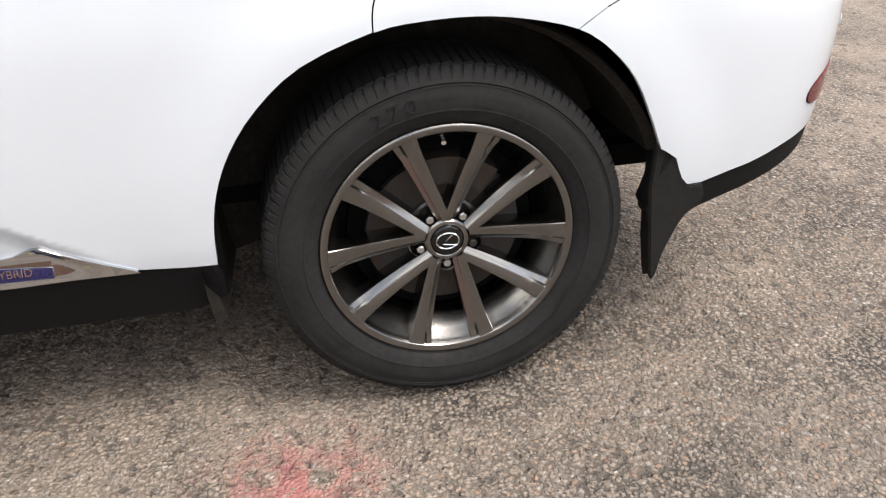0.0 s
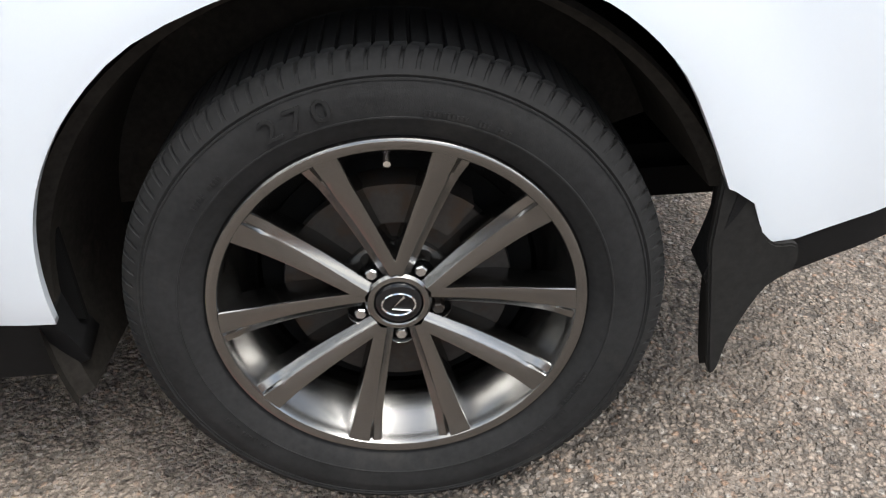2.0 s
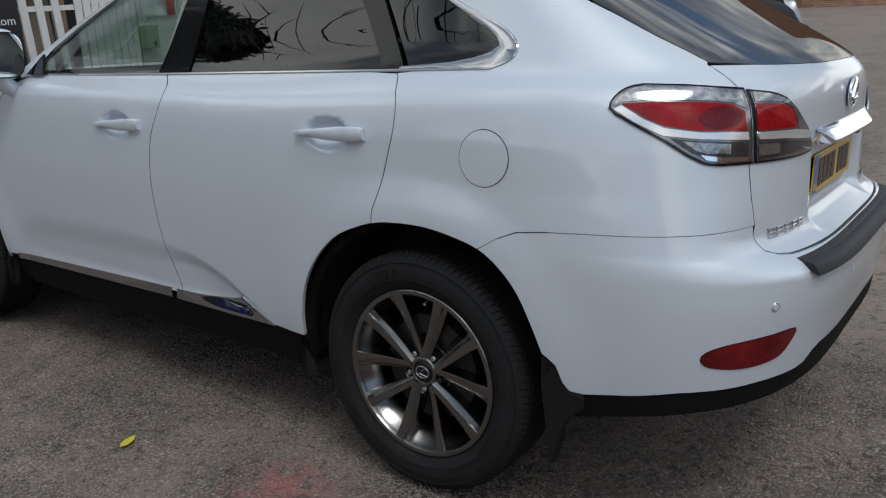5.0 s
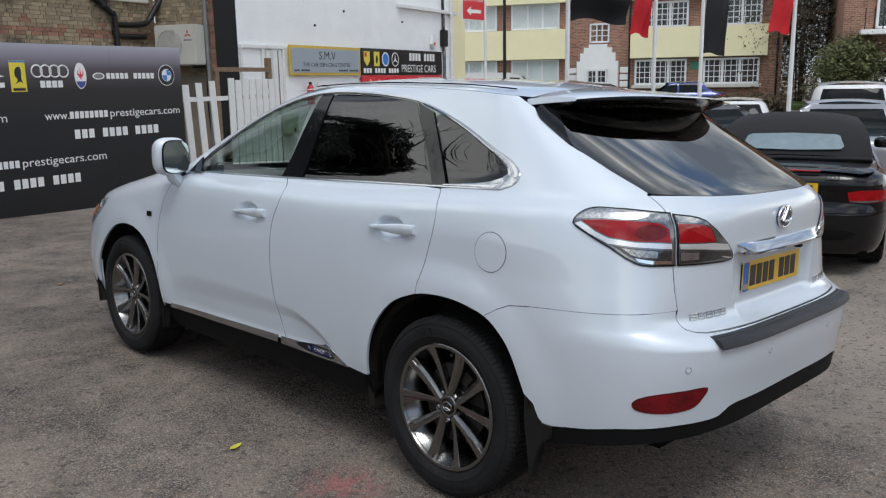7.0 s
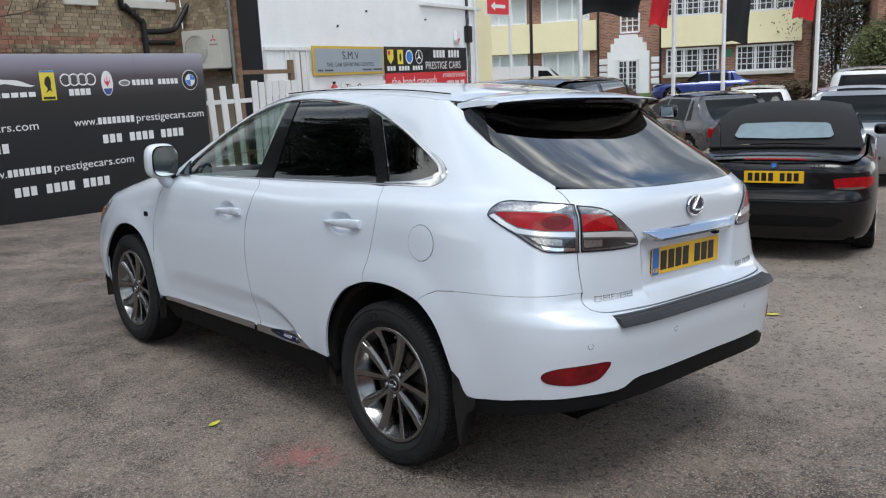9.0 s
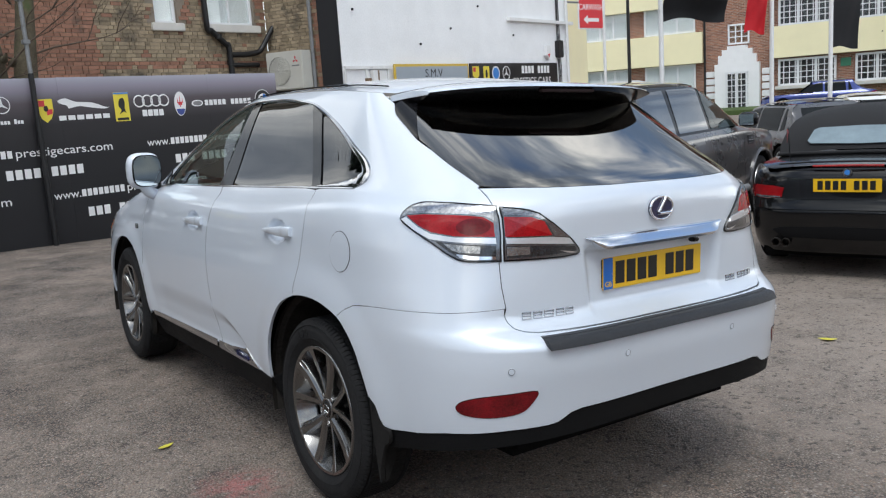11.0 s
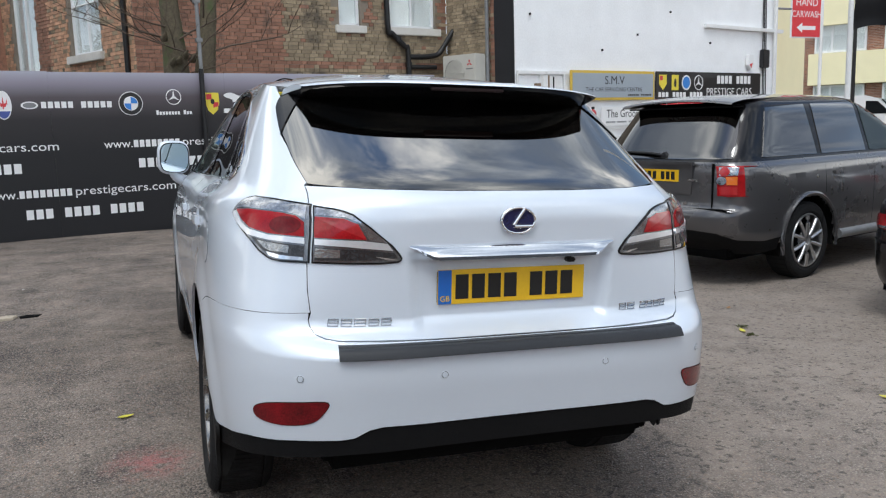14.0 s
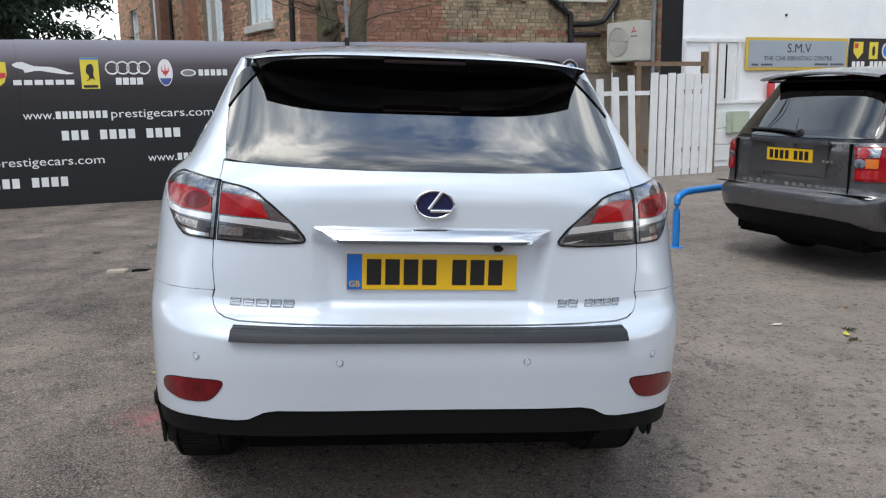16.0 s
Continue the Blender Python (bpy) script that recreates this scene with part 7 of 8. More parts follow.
def plain_wheel(parent, m, r, rim, half, spokes=7, material="alloy_light", double=False):
    """A silver wheel on its tyre; the outer face looks to -x."""
    bm = bmesh.new()
    bm.from_mesh(lathe([(rim + .006, -half + .012), (rim, -half - .002), (rim - .010, -half - .003), (rim - .016, -half + .02), (rim - .03, half * .2), (rim - .03, half)], 64, angle=30))
    bm.from_mesh(lathe([(.0, -half + .012), (.05, -half + .012), (.075, -half + .022), (.085, -half + .05)], 32, angle=30))
    me = bpy.data.meshes.new("wheel")
    bm.to_mesh(me)
    bm.free()
    soft_shade(me, 32)
    w = part("wheel", me, M[material], parent, "silver alloy wheel", m)
    for i in range(spokes):
        for off in ((-.085, .085) if double else (0,)):
            a = 2 * math.pi * i / spokes
            pts = []
            for t in np.linspace(0, 1, 6):
                rr = .055 + (rim - .068) * t
                b = a + off * (2.2 * t - .3) * 1.4
                pts.append((-half + .012 - .006 * math.sin(math.pi * t), rr * math.sin(b), rr * math.cos(b)))
            part("spoke", tube(pts, .022 if not double else .017, 8, flat=.8), M[material], w)
    part("tyre", tyre_mesh(r, rim, half, 40), M["tyre"], w)
    # near-black disc painted as the shaded inside of the wheel
    part("back_plate", lathe([(.0, -half + .09), (rim - .03, -half + .09)], 32), M["gap"], w)
    return w


def pod(rx, ry, rz):
    """A rounded mirror housing."""
    bm = bmesh.new()
    bmesh.ops.create_uvsphere(bm, u_segments=20, v_segments=12, radius=1.0)
    f = lambda q, n: math.copysign(abs(q) ** n, q)
    for v in bm.verts:
        v.co = (f(v.co.x, .6) * rx, f(v.co.y, .7) * ry, f(v.co.z, .6) * rz)
    me = bpy.data.meshes.new("pod")
    bm.to_mesh(me)
    bm.free()
    return soft_shade(me, 60)


def plate(parent, m, front=False):
    p = part("number_plate", slab([(-.26, 0), (.26, 0), (.26, .111), (-.26, .111)], .004, lambda u, v, w: (u, -w, v), .001), M["plate_yellow"], parent, "yellow number plate with dark bars", m)
    for x in (-.205, -.145, -.085, -.025, .075, .135, .195):
        part("plate_bar", box(x - .021, -.0052, .018, x + .021, -.0041, .093), M["plate_black"], p)
    return p


def deck(rows, nx=17, crown=.03, power=2.2):
    """A crowned sheet across the car: rows of (y, half width, edge height)."""
    verts, faces = [], []
    for y, w, z in rows:
        for i in range(nx):
            u = 2 * i / (nx - 1) - 1
            verts.append((u * w, y, z + crown * (1 - abs(u) ** power)))
    for j in range(len(rows) - 1):
        for i in range(nx - 1):
            a = j * nx + i
            faces.append((a, a + 1, a + nx + 1, a + nx))
    return mesh_of(verts, faces)


RANGE = Skin(
    side=[(.2, .84), (.35, .92), (.55, .955), (.8, .962), (1.0, .955), (1.10, .940), (1.13, .915), (1.16, .885), (1.3, .835), (1.5, .765), (1.66, .705), (1.72, .65), (1.76, .55)],
    rear=[(.25, .86), (.36, .97), (.45, 1.08), (.54, 1.15), (.66, 1.175), (.715, 1.16), (.735, 1.105), (.8, 1.085), (1.05, 1.075), (1.15, 1.06), (1.19, 1.02), (1.3, .93), (1.5, .775), (1.66, .66), (1.74, .58)],
    rear_n=[(.2, 6), (.7, 6), (1.1, 6.5), (1.3, 7), (1.7, 6)],
    nose=[(.2, 1.45), (.5, 1.58), (.95, 1.57), (1.04, 1.45), (1.10, .9), (1.14, .45), (1.25, .25), (1.45, -.12), (1.62, -.48), (1.74, -.8)],
    nose_n=[(.2, 7), (1.0, 6), (1.2, 5), (1.7, 5)], nose_y=2.0, shoulder=0.0)


def grey_estate():
    car = thing("off_roader", "dark grey metallic off-road estate car parked beside the hoop barrier", "car", pose(4.866, 4.13, ground_z(4.9, 4.1) + .005, 0, 0, -74.2) @ Matrix.Scale(1.045, 4))
    sk, P = RANGE, M["grey_paint"]
    part("body", body_shell(sk, .40, 1.16, 3.60, (0, 2.745), nz=26, ds=.05, r_arch=.44, zc=.37), P, car, "dark grey metallic body")
    part("upper_body", body_shell(sk, 1.16, 1.70, 2.45, (), nz=14, ds=.06), M["gloss_black"], car, "gloss black window pillars")
    part("roof", deck([(-.62, .60, 1.715), (-.5, .66, 1.725), (-.2, .67, 1.735), (.4, .67, 1.74), (.9, .66, 1.73), (1.25, .63, 1.70), (1.4, .56, 1.66)], crown=.045), P, car, "grey roof")
    part("bonnet", deck([(2.15, .86, 1.10), (2.6, .88, 1.085), (3.1, .86, 1.06), (3.4, .78, 1.02), (3.55, .66, .96)], crown=.05), P, car, "grey bonnet")
    # glass
    for loop, lab in (([(1.20, 1.185), (2.02, 1.175), (1.78, 1.36), (1.45, 1.60), (1.28, 1.665), (1.20, 1.67)], "front"), ([(1.12, 1.185), (.30, 1.185), (.34, 1.67), (1.12, 1.675)], "rear"), ([(.22, 1.185), (-.66, 1.19), (-.52, 1.45), (-.42, 1.64), (.22, 1.665)], "quarter")):
        mirrored("side_window", sk, sk.ys(*loop), M["glass" if lab == "front" else "estate_glass"], car, "dark side window", lift=.006, depth=.004, ds=.08, dz=.05)
        if lab == "front":
            # dark sheet behind the front glass, painted as the shaded cabin
            mirrored("window_backing", sk, sk.ys(*loop), M["room_shade"], car, lift=.002, depth=0, ds=.08, dz=.05)
    part("rear_window", panel_mesh(sk, sk.xs((-.76, 1.185), (-.70, 1.40), (-.60, 1.64), (-.2, 1.66), (.2, 1.66), (.60, 1.64), (.70, 1.40), (.76, 1.185), (.3, 1.175), (-.3, 1.175)), lift=.006, depth=.004, ds=.08, dz=.05), M["estate_glass"], car, "dark rear window")
    top = deck([(-.58, .66, 1.724), (-.68, .668, 1.716), (-.78, .662, 1.698), (-.825, .655, 1.684), (-.832, .652, 1.672), (-.80, .64, 1.664), (-.62, .62, 1.668)], crown=.045)
    part("rear_spoiler", soft_shade(top, 50), P, car, "grey roof spoiler")
    # near-black strip standing in for the shadow under the spoiler
    part("spoiler_shade", box(-.62, -.76, 1.648, .62, -.60, 1.664), M["gap"], car)
    part("wiper", tube(spline([(.05, -1.02, 1.215), (-.15, -1.015, 1.235), (-.45, -1.0, 1.24), (-.55, -1.0, 1.235)], 4), .014, 6), M["iron"], car, "black rear wiper")
    part("wiper_pivot", lathe([(.0, -.03), (.03, -.03), (.04, .0)], 16, "y"), M["iron"], car, at=pose(.05, -1.0, 1.21))
    # lamps
    for fl in (False, True):
        lp = sk.xs((-.655, 1.125), (-.80, 1.128), (-.905, 1.120)) + sk.ys((-.93, 1.118), (-.93, .862)) + sk.xs((-.905, .858), (-.78, .856), (-.690, .862))
        lamp = part("tail_lamp", panel_mesh(sk, lp, gap=0, lift=.008, depth=.02, ds=.03, dz=.03, flip=fl), M["red_lens"], car, "red tail lamp with clear and amber rounds")
        for row, ma in ((((-.69, 1.115), (-.835, 1.115), (-.838, 1.045), (-.70, 1.045)), "lamp_silver"), (((-.755, 1.035), (-.838, 1.035), (-.838, .962), (-.765, .962)), "amber_lens"), (((-.70, .945), (-.84, .945), (-.84, .875), (-.71, .875)), "red_bright")):
            part("lamp_block", panel_mesh(sk, sk.xs(*row), gap=0, lift=.012, depth=.006, ds=.03, dz=.03, flip=fl), M[ma], lamp)
        for cx, cz, mt in ((-.742, 1.078, "red_bright"), (-.722, .998, "lamp_silver")):
            ci = sk.xs(*[(cx + .042 * math.cos(a), cz + .038 * math.sin(a)) for a in [2 * math.pi * i / 18 for i in range(18)]])
            part("lamp_round", panel_mesh(sk, ci, gap=0, lift=.016, depth=.005, ds=.03, dz=.03, flip=fl), M[mt], lamp)
    # tailgate lines, garnish, plate, bumper
    part("tailgate_recess", slab([(-.42, .86), (.42, .86), (.44, 1.13), (-.44, 1.13)], .006, lambda u, v, w: (u, -1.082 - w, v), .004), P, car, "shallow panel round the plate")
    part("tailgate_handle", box(-.46, -1.12, 1.128, .46, -1.07, 1.165, .012), P, car, "long grey tailgate handle")
    plate(car, pose(.02, -1.089, .975))
    for x in np.linspace(-.50, .36, 11):
        if abs(x + .07) > .05:
            part("raised_mark", box(x - .025, -1.10, .765, x + .025, -1.088, .795, .003), M["satin"], car)
    for x in (.40, .44, .48):
        part("raised_mark", box(x - .016, -1.092, .985, x + .016, -1.082, 1.005), M["satin"], car)
    part("tailgate_seam", box(-.88, -1.101, .738, .88, -1.06, .744), M["gap"], car)
    for x in (-.645, .645):
        part("tailgate_seam", box(x - .003, -1.086, .75, x + .003, -1.05, 1.15), M["gap"], car)
    lft = sk.xs((-.1, .70), (-.6, .70), (-.90, .69)) + sk.ys((-.9, .69), (-.50, .68), (-.42, .55), (-.43, .46), (-.7, .44)) + sk.xs((-.84, .47), (-.72, .53), (-.5, .545), (-.1, .545))
    part("rear_bumper", panel_mesh(sk, lft + [(-s, z) for s, z in lft[::-1]], lift=.006, gap=0), M["grey_paint"], car, "dark grey bumper")
    lft = sk.xs((-.1, .56), (-.5, .56), (-.72, .545), (-.86, .475)) + sk.ys((-.8, .46), (-.46, .45), (-.48, .34), (-.7, .32)) + sk.xs((-.80, .32), (-.5, .33), (-.1, .33))
    part("bumper_valance", panel_mesh(sk, lft + [(-s, z) for s, z in lft[::-1]], lift=.004, gap=0, depth=.2), M["trim"], car, "black lower bumper")
    # door seams, arches, vents, mirror, sills
    for y in (.26, 1.16, 2.08):
        for fl in (False, True):
            pts = sk.ys(*[(y + (.02 if z > .8 else .05 * ((.8 - z) / .4)) * (1 if y > 2 else -1 if y < .3 else 0) * (0 if z > .8 else 1), z) for z in np.linspace(.42, 1.16, 10)])
            part("door_seam", tube(line_on(sk, pts, -.001, fl), .003, 4), M["gap"], car)
    for side in (-1, 1):
        for y in (.40, 1.30):
            part("door_handle", box(side * .955 - .02, y, .985, side * .955 + .02, y + .2, 1.02, .012), M["grey_paint"], car, "grey door handle")
        part("side_vent", box(side * .955 - .006, 2.20, .92, side * .955 + .008, 2.40, 1.04, .004), M["iron"], car, "dark side vent")
        for k in range(3):
            part("vent_slat", box(side * .955 - .004, 2.21, .94 + k * .032, side * .955 + .012, 2.39, .95 + k * .032), M["satin"], car)
        part("sill_step", tube([(side * .93, .55, .38), (side * .93, 2.25, .38)], .05, 10), M["grey_metal"], car, "grey side step")
        part("door_mirror", pod(.12, .07, .09), M["black_paint"], car, "black door mirror", pose(side * 1.02, 2.05, 1.245))
        part("mirror_glass", box(side * 1.02 - .085, 1.975, 1.18, side * 1.02 + .085, 1.979, 1.31), M["mirror"], car, "mirror glass")
        for wy in (0, 2.745):
            part("arch_liner", lathe([(.46, side * .93), (.45, side * .9), (.44, side * .6), (.0, side * .58)], 28, start=-.2, sweep=.57), M["gap"], car, at=pose(0, wy, .37))
            pts = [(side * (.968), wy + .46 * math.cos(a), .37 + .46 * math.sin(a)) for a in [math.pi * (-.06 + 1.12 * i / 20) for i in range(21)]]
            part("arch_lip", tube(pts, .020, 6), M["grey_paint"], car, "flared arch lip")
    part("fuel_flap", slab([(-.25, .90), (-.09, .90), (-.09, 1.03), (-.25, 1.03)], .004, lambda u, v, w: (.952 + w, u, v), .002), P, car)
    part("underbody", box(-.75, -.95, .26, .75, 3.3, .45, .03), M["gap"], car)
    # added near-black block in place of the shaded inside below the windows
    part("inner_floor", box(-.84, -.95, .45, .84, 2.1, 1.12), M["gap"], car)
    for x, y in ((-.38, 1.15), (.38, 1.15)):
        part("seat_back", box(x - .24, y - .25, .9, x + .24, y - .05, 1.40, .05), M["seat_light"], car, "grey seat back")
    for y in (0, 2.745):
        plain_wheel(car, pose(-.825, y, .372), .372, .255, .12, 10)
        plain_wheel(car, pose(.825, y, .372, 0, 0, 180), .372, .255, .12, 10)


grey_estate()

ROAD = Skin(
    side=[(.15, .76), (.3, .84), (.5, .868), (.7, .872), (.82, .862), (.90, .835), (.94, .79), (.97, .74)],
    rear=[(.15, .80), (.25, .90), (.42, .955), (.58, .965), (.64, .94), (.70, .925), (.86, .915), (.92, .89), (.95, .85), (.97, .80)],
    rear_n=[(.1, 4.5), (.6, 4.2), (.97, 4)],
    nose=[(.15, 1.35), (.35, 1.46), (.6, 1.44), (.72, 1.30), (.82, .95), (.92, .5), (.97, .3)],
    nose_n=[(.1, 4), (.97, 4)], nose_y=2.0)


def black_convertible():
    car = thing("convertible", "glossy black convertible with a raised black canvas roof", "car", pose(5.297, 1.137, ground_z(5.3, 1.1) + .005, 0, 0, -70.3))
    sk, P = ROAD, M["black_paint"]
    part("body", body_shell(sk, .22, .955, 3.45, (0, 2.66), nz=24, ds=.05, r_arch=.37, zc=.32), P, car, "gloss black body")
    part("boot_lid", deck([(-.845, .60, .945), (-.78, .70, .965), (-.6, .735, .98), (-.3, .745, .99), (.1, .745, .99), (.5, .74, .98), (1.3, .74, .97), (1.9, .74, .96), (2.4, .74, .93), (3.0, .72, .88), (3.3, .60, .82)], crown=.028), P, car, "black boot lid and decks")
    part("boot_lip", tube(spline([(-.55, -.835, .985), (-.3, -.872, 1.0), (0, -.885, 1.005), (.3, -.872, 1.0), (.55, -.835, .985)], 5), .014, 8, flat=.6), P, car, "black boot spoiler lip")
    part("high_brake_light", tube(spline([(-.27, -.893, .968), (0, -.905, .972), (.27, -.893, .968)], 5), .010, 6), M["red_lens"], car, "red high-level brake light")
    # canvas roof
    rows = [(-.22, .70, 1.00), (-.16, .70, 1.10), (-.02, .675, 1.22), (.16, .64, 1.31), (.40, .60, 1.355), (.8, .575, 1.375), (1.2, .555, 1.36), (1.42, .54, 1.33)]
    top = deck(rows, crown=.055, power=2.6)
    part("canvas_roof", top, M["soft_top"], car, "black canvas roof")
    for side in (-1, 1):
        side_rows = [(y, w, z) for y, w, z in rows]
        verts = [(side * w, y, z) for y, w, z in side_rows] + [(side * (.715 if i < 5 else .70), max(y, -.22), 1.0) for i, (y, w, z) in enumerate(side_rows)]
        n = len(side_rows)
        part("canvas_side", mesh_of(verts, [(i, i + 1, n + i + 1, n + i) for i in range(n - 1)], smooth=False), M["soft_top"], car, "black canvas side")
        part("side_window", slab([(.25, 1.01), (1.45, 1.01), (1.30, 1.26), (.45, 1.27)], .006, lambda u, v, w, side=side: (side * (.720 - (v - 1.0) * .36 + w), u, v)), M["far_glass"], car)
    part("rear_screen", slab([(-.46, 1.09), (-.43, 1.065), (0, 1.055), (.43, 1.065), (.46, 1.09), (.42, 1.185), (.38, 1.20), (0, 1.21), (-.38, 1.20), (-.42, 1.185)], .006, lambda u, v, w: (u, -.215 + (v - 1.05) * 1.02 - w, v + .046), .002), M["soft_glass"], car, "pale flexible rear screen")
    part("canvas_seam", tube(spline([(-.70, -.235, 1.02), (-.3, -.30, 1.03), (0, -.31, 1.035), (.3, -.30, 1.03), (.70, -.235, 1.02)], 5), .018, 8), M["soft_top"], car)
    part("windscreen", slab([(-.60, .98), (.60, .98), (.54, 1.36), (-.54, 1.36)], .006, lambda u, v, w: (u, 2.02 - (v - .98) * 1.5, v)), M["far_glass"], car)
    # rear details
    plate(car, pose(0, -.926, .752))
    part("plate_recess", panel_mesh(sk, sk.xs((-.36, .70), (-.38, .88), (.38, .88), (.36, .70)), lift=.002, depth=.004), M["gloss_black"], car)
    for fl in (False, True):
        lp = sk.xs((-.50, .785), (-.60, .80), (-.72, .80)) + sk.ys((-.62, .79), (-.60, .74)) + sk.xs((-.78, .695), (-.66, .685), (-.52, .70))
        lamp = part("tail_lamp", panel_mesh(sk, lp, gap=0, lift=.008, depth=.01, ds=.03, dz=.02, flip=fl), M["red_lens"], car, "red tail lamp with a pale lower strip")
        part("lower_strip", panel_mesh(sk, sk.xs((-.53, .712), (-.75, .712), (-.765, .70), (-.66, .688), (-.53, .702)), gap=0, lift=.012, depth=.004, ds=.03, dz=.02, flip=fl), M["lamp_silver"], lamp)
    by = -.922
    part("badge", slab(ellipse(0, .915, .038, .038, 24), .008, lambda u, v, w: (u, by - w + .01, v), .002), M["lamp_silver"], car, "round blue and white badge")
    part("badge_field", slab(ellipse(0, .915, .022, .022, 20), .002, lambda u, v, w: (u, by - w, v)), M["ink_blue"], car)
    for x in (.33, .36, .39, .42):
        part("raised_mark", box(x - .010, -.925, .90, x + .010, -.90, .925), M["satin"], car)
    lft = sk.xs((-.1, .46), (-.5, .45), (-.60, .42), (-.5, .36), (-.1, .35))
    part("bumper_insert", panel_mesh(sk, lft + [(-s, z) for s, z in lft[::-1]], lift=.003, gap=0), M["trim"], car, "black lower bumper insert")
    part("bumper_line", tube(line_on(sk, [(s, .60) for s in np.linspace(-.95, .95, 40)], .002), .003, 5), M["gap"], car)
    for x in (-.56, -.48):
        part("tail_pipe", lathe([(.0, .06), (.030, .06), (.032, -.02), (.038, -.02), (.038, .06)], 20, "y"), M["disc"], car, "dark tail pipe", pose(x, -.93, .31))
    part("aerial", tube([(-.55, -.45, .99), (-.56, -.50, 1.28)], .005, 6), M["iron"], car, "short black aerial")
    flag = slab([(0, 0), (.07, .02), (.06, -.10), (.04, -.05)], .002, lambda u, v, w: (-.556 + w, -.49 - u, 1.25 + v))
    part("aerial_pennant", flag, M["red_paint"], car, "small dark red pennant")
    for side in (-1, 1):
        for wy in (0, 2.66):
            part("arch_liner", lathe([(.38, side * .85), (.375, side * .5), (.0, side * .48)], 24, start=-.2, sweep=.57), M["gap"], car, at=pose(0, wy, .32))
        part("door_mirror", pod(.10, .055, .062), P, car, "black door mirror", pose(side * .90, 1.80, 1.04))
        part("door_handle", box(side * .866 - .015, .62, .80, side * .866 + .015, .80, .83, .008), P, car)
    part("underbody", box(-.7, -.8, .17, .7, 3.2, .40, .03), M["gap"], car)
    for y in (0, 2.66):
        plain_wheel(car, pose(-.755, y, .318), .318, .232, .105, 5)
        plain_wheel(car, pose(.755, y, .318, 0, 0, 180), .318, .232, .105, 5)


black_convertible()


def far_car(name, label, paint, m, k=1.0, tall=1.45, length=4.3, estate=True, window="far_glass"):
    """A car seen only in part and far off: shell, glasshouse, lamps and wheels."""
    belt = tall * .62
    sk = Skin(side=[(.15, .74), (.3, .84), (.55, .885), (belt - .12, .885), (belt - .03, .85), (belt, .81), (belt + .2, .73), (tall - .09, .63), (tall - .02, .5)],
              rear=[(.15, .72), (.3, .84), (.5, .90), (.75, .89), (belt, .84)] + ([(belt + .2, .72), (tall - .06, .52), (tall, .40)] if estate else [(belt + .04, .55), (belt + .2, .2), (tall - .06, -.15), (tall, -.3)]),
              rear_n=[(.1, 4.5), (belt, 4.5), (tall, 4)],
              nose=[(.15, 1.3), (.4, 1.45), (.68, 1.40), (.80, 1.1), (belt, .6), (belt + .2, .2), (tall - .08, -.35), (tall, -.6)],
              nose_n=[(.1, 4), (tall, 4)], nose_y=2.0)
    car = thing(name, label, "car", m)
    part("body", body_shell(sk, .2, belt, 3.46, (0, 2.6), nz=16, ds=.08, r_arch=.37, zc=.32), paint, car)
    part("upper_body", body_shell(sk, belt, tall - .05, 1.5, (), nz=9, ds=.08), paint, car)
    part("roof", deck([(-.45 if estate else .25, .50, tall - .05), (-.2 if estate else .4, .58, tall - .03), (.5, .60, tall - .015), (1.1, .58, tall - .03), (1.5, .50, tall - .08)], crown=.04), paint, car)
    part("bonnet", deck([(2.2, .80, belt - .03), (2.7, .82, belt - .07), (3.2, .76, .78), (3.4, .62, .70)], crown=.05), paint, car)
    b = belt + .03
    for loop in ([(1.12, b), (1.95, b), (1.55, tall - .17), (1.12, tall - .10)], [(1.05, b), (.28, b), (.30, tall - .10), (1.05, tall - .10)], [(.20, b), (-.38 if estate else .05, b + .02), (-.12 if estate else .15, tall - .14), (.20, tall - .11)]):
        mirrored("side_window", sk, sk.ys(*loop), M[window], car, lift=.006, depth=.003, ds=.1, dz=.07)
    part("rear_window", panel_mesh(sk, sk.xs((-.62, b), (-.50, tall - .12), (.50, tall - .12), (.62, b)), lift=.006, depth=.003, ds=.08, dz=.05), M[window], car)
    for fl in (False, True):
        part("tail_lamp", panel_mesh(sk, sk.xs((-.60, belt - .05), (-.82, belt - .06), (-.84, belt - .22), (-.62, belt - .20)), gap=0, lift=.006, ds=.05, dz=.05, flip=fl), M["red_lens"], car, "red tail lamp")
    plate(car, pose(0, -.905, .62))
    for side in (-1, 1):
        for wy in (0, 2.6):
            part("arch_liner", lathe([(.38, side * .85), (.37, side * .5), (.0, side * .48)], 20, start=-.2, sweep=.57), M["gap"], car, at=pose(0, wy, .32))
    part("underbody", box(-.7, -.75, .18, .7, 3.2, .6), M["gap"], car)
    for y in (0, 2.6):
        plain_wheel(car, pose(-.77, y, .318), .318, .22, .1, 5)
        plain_wheel(car, pose(.77, y, .318, 0, 0, 180), .318, .22, .1, 5)
    return car


def gp(x, y, turn):
    return pose(x, y, ground_z(x, y) + .003, 0, 0, turn)


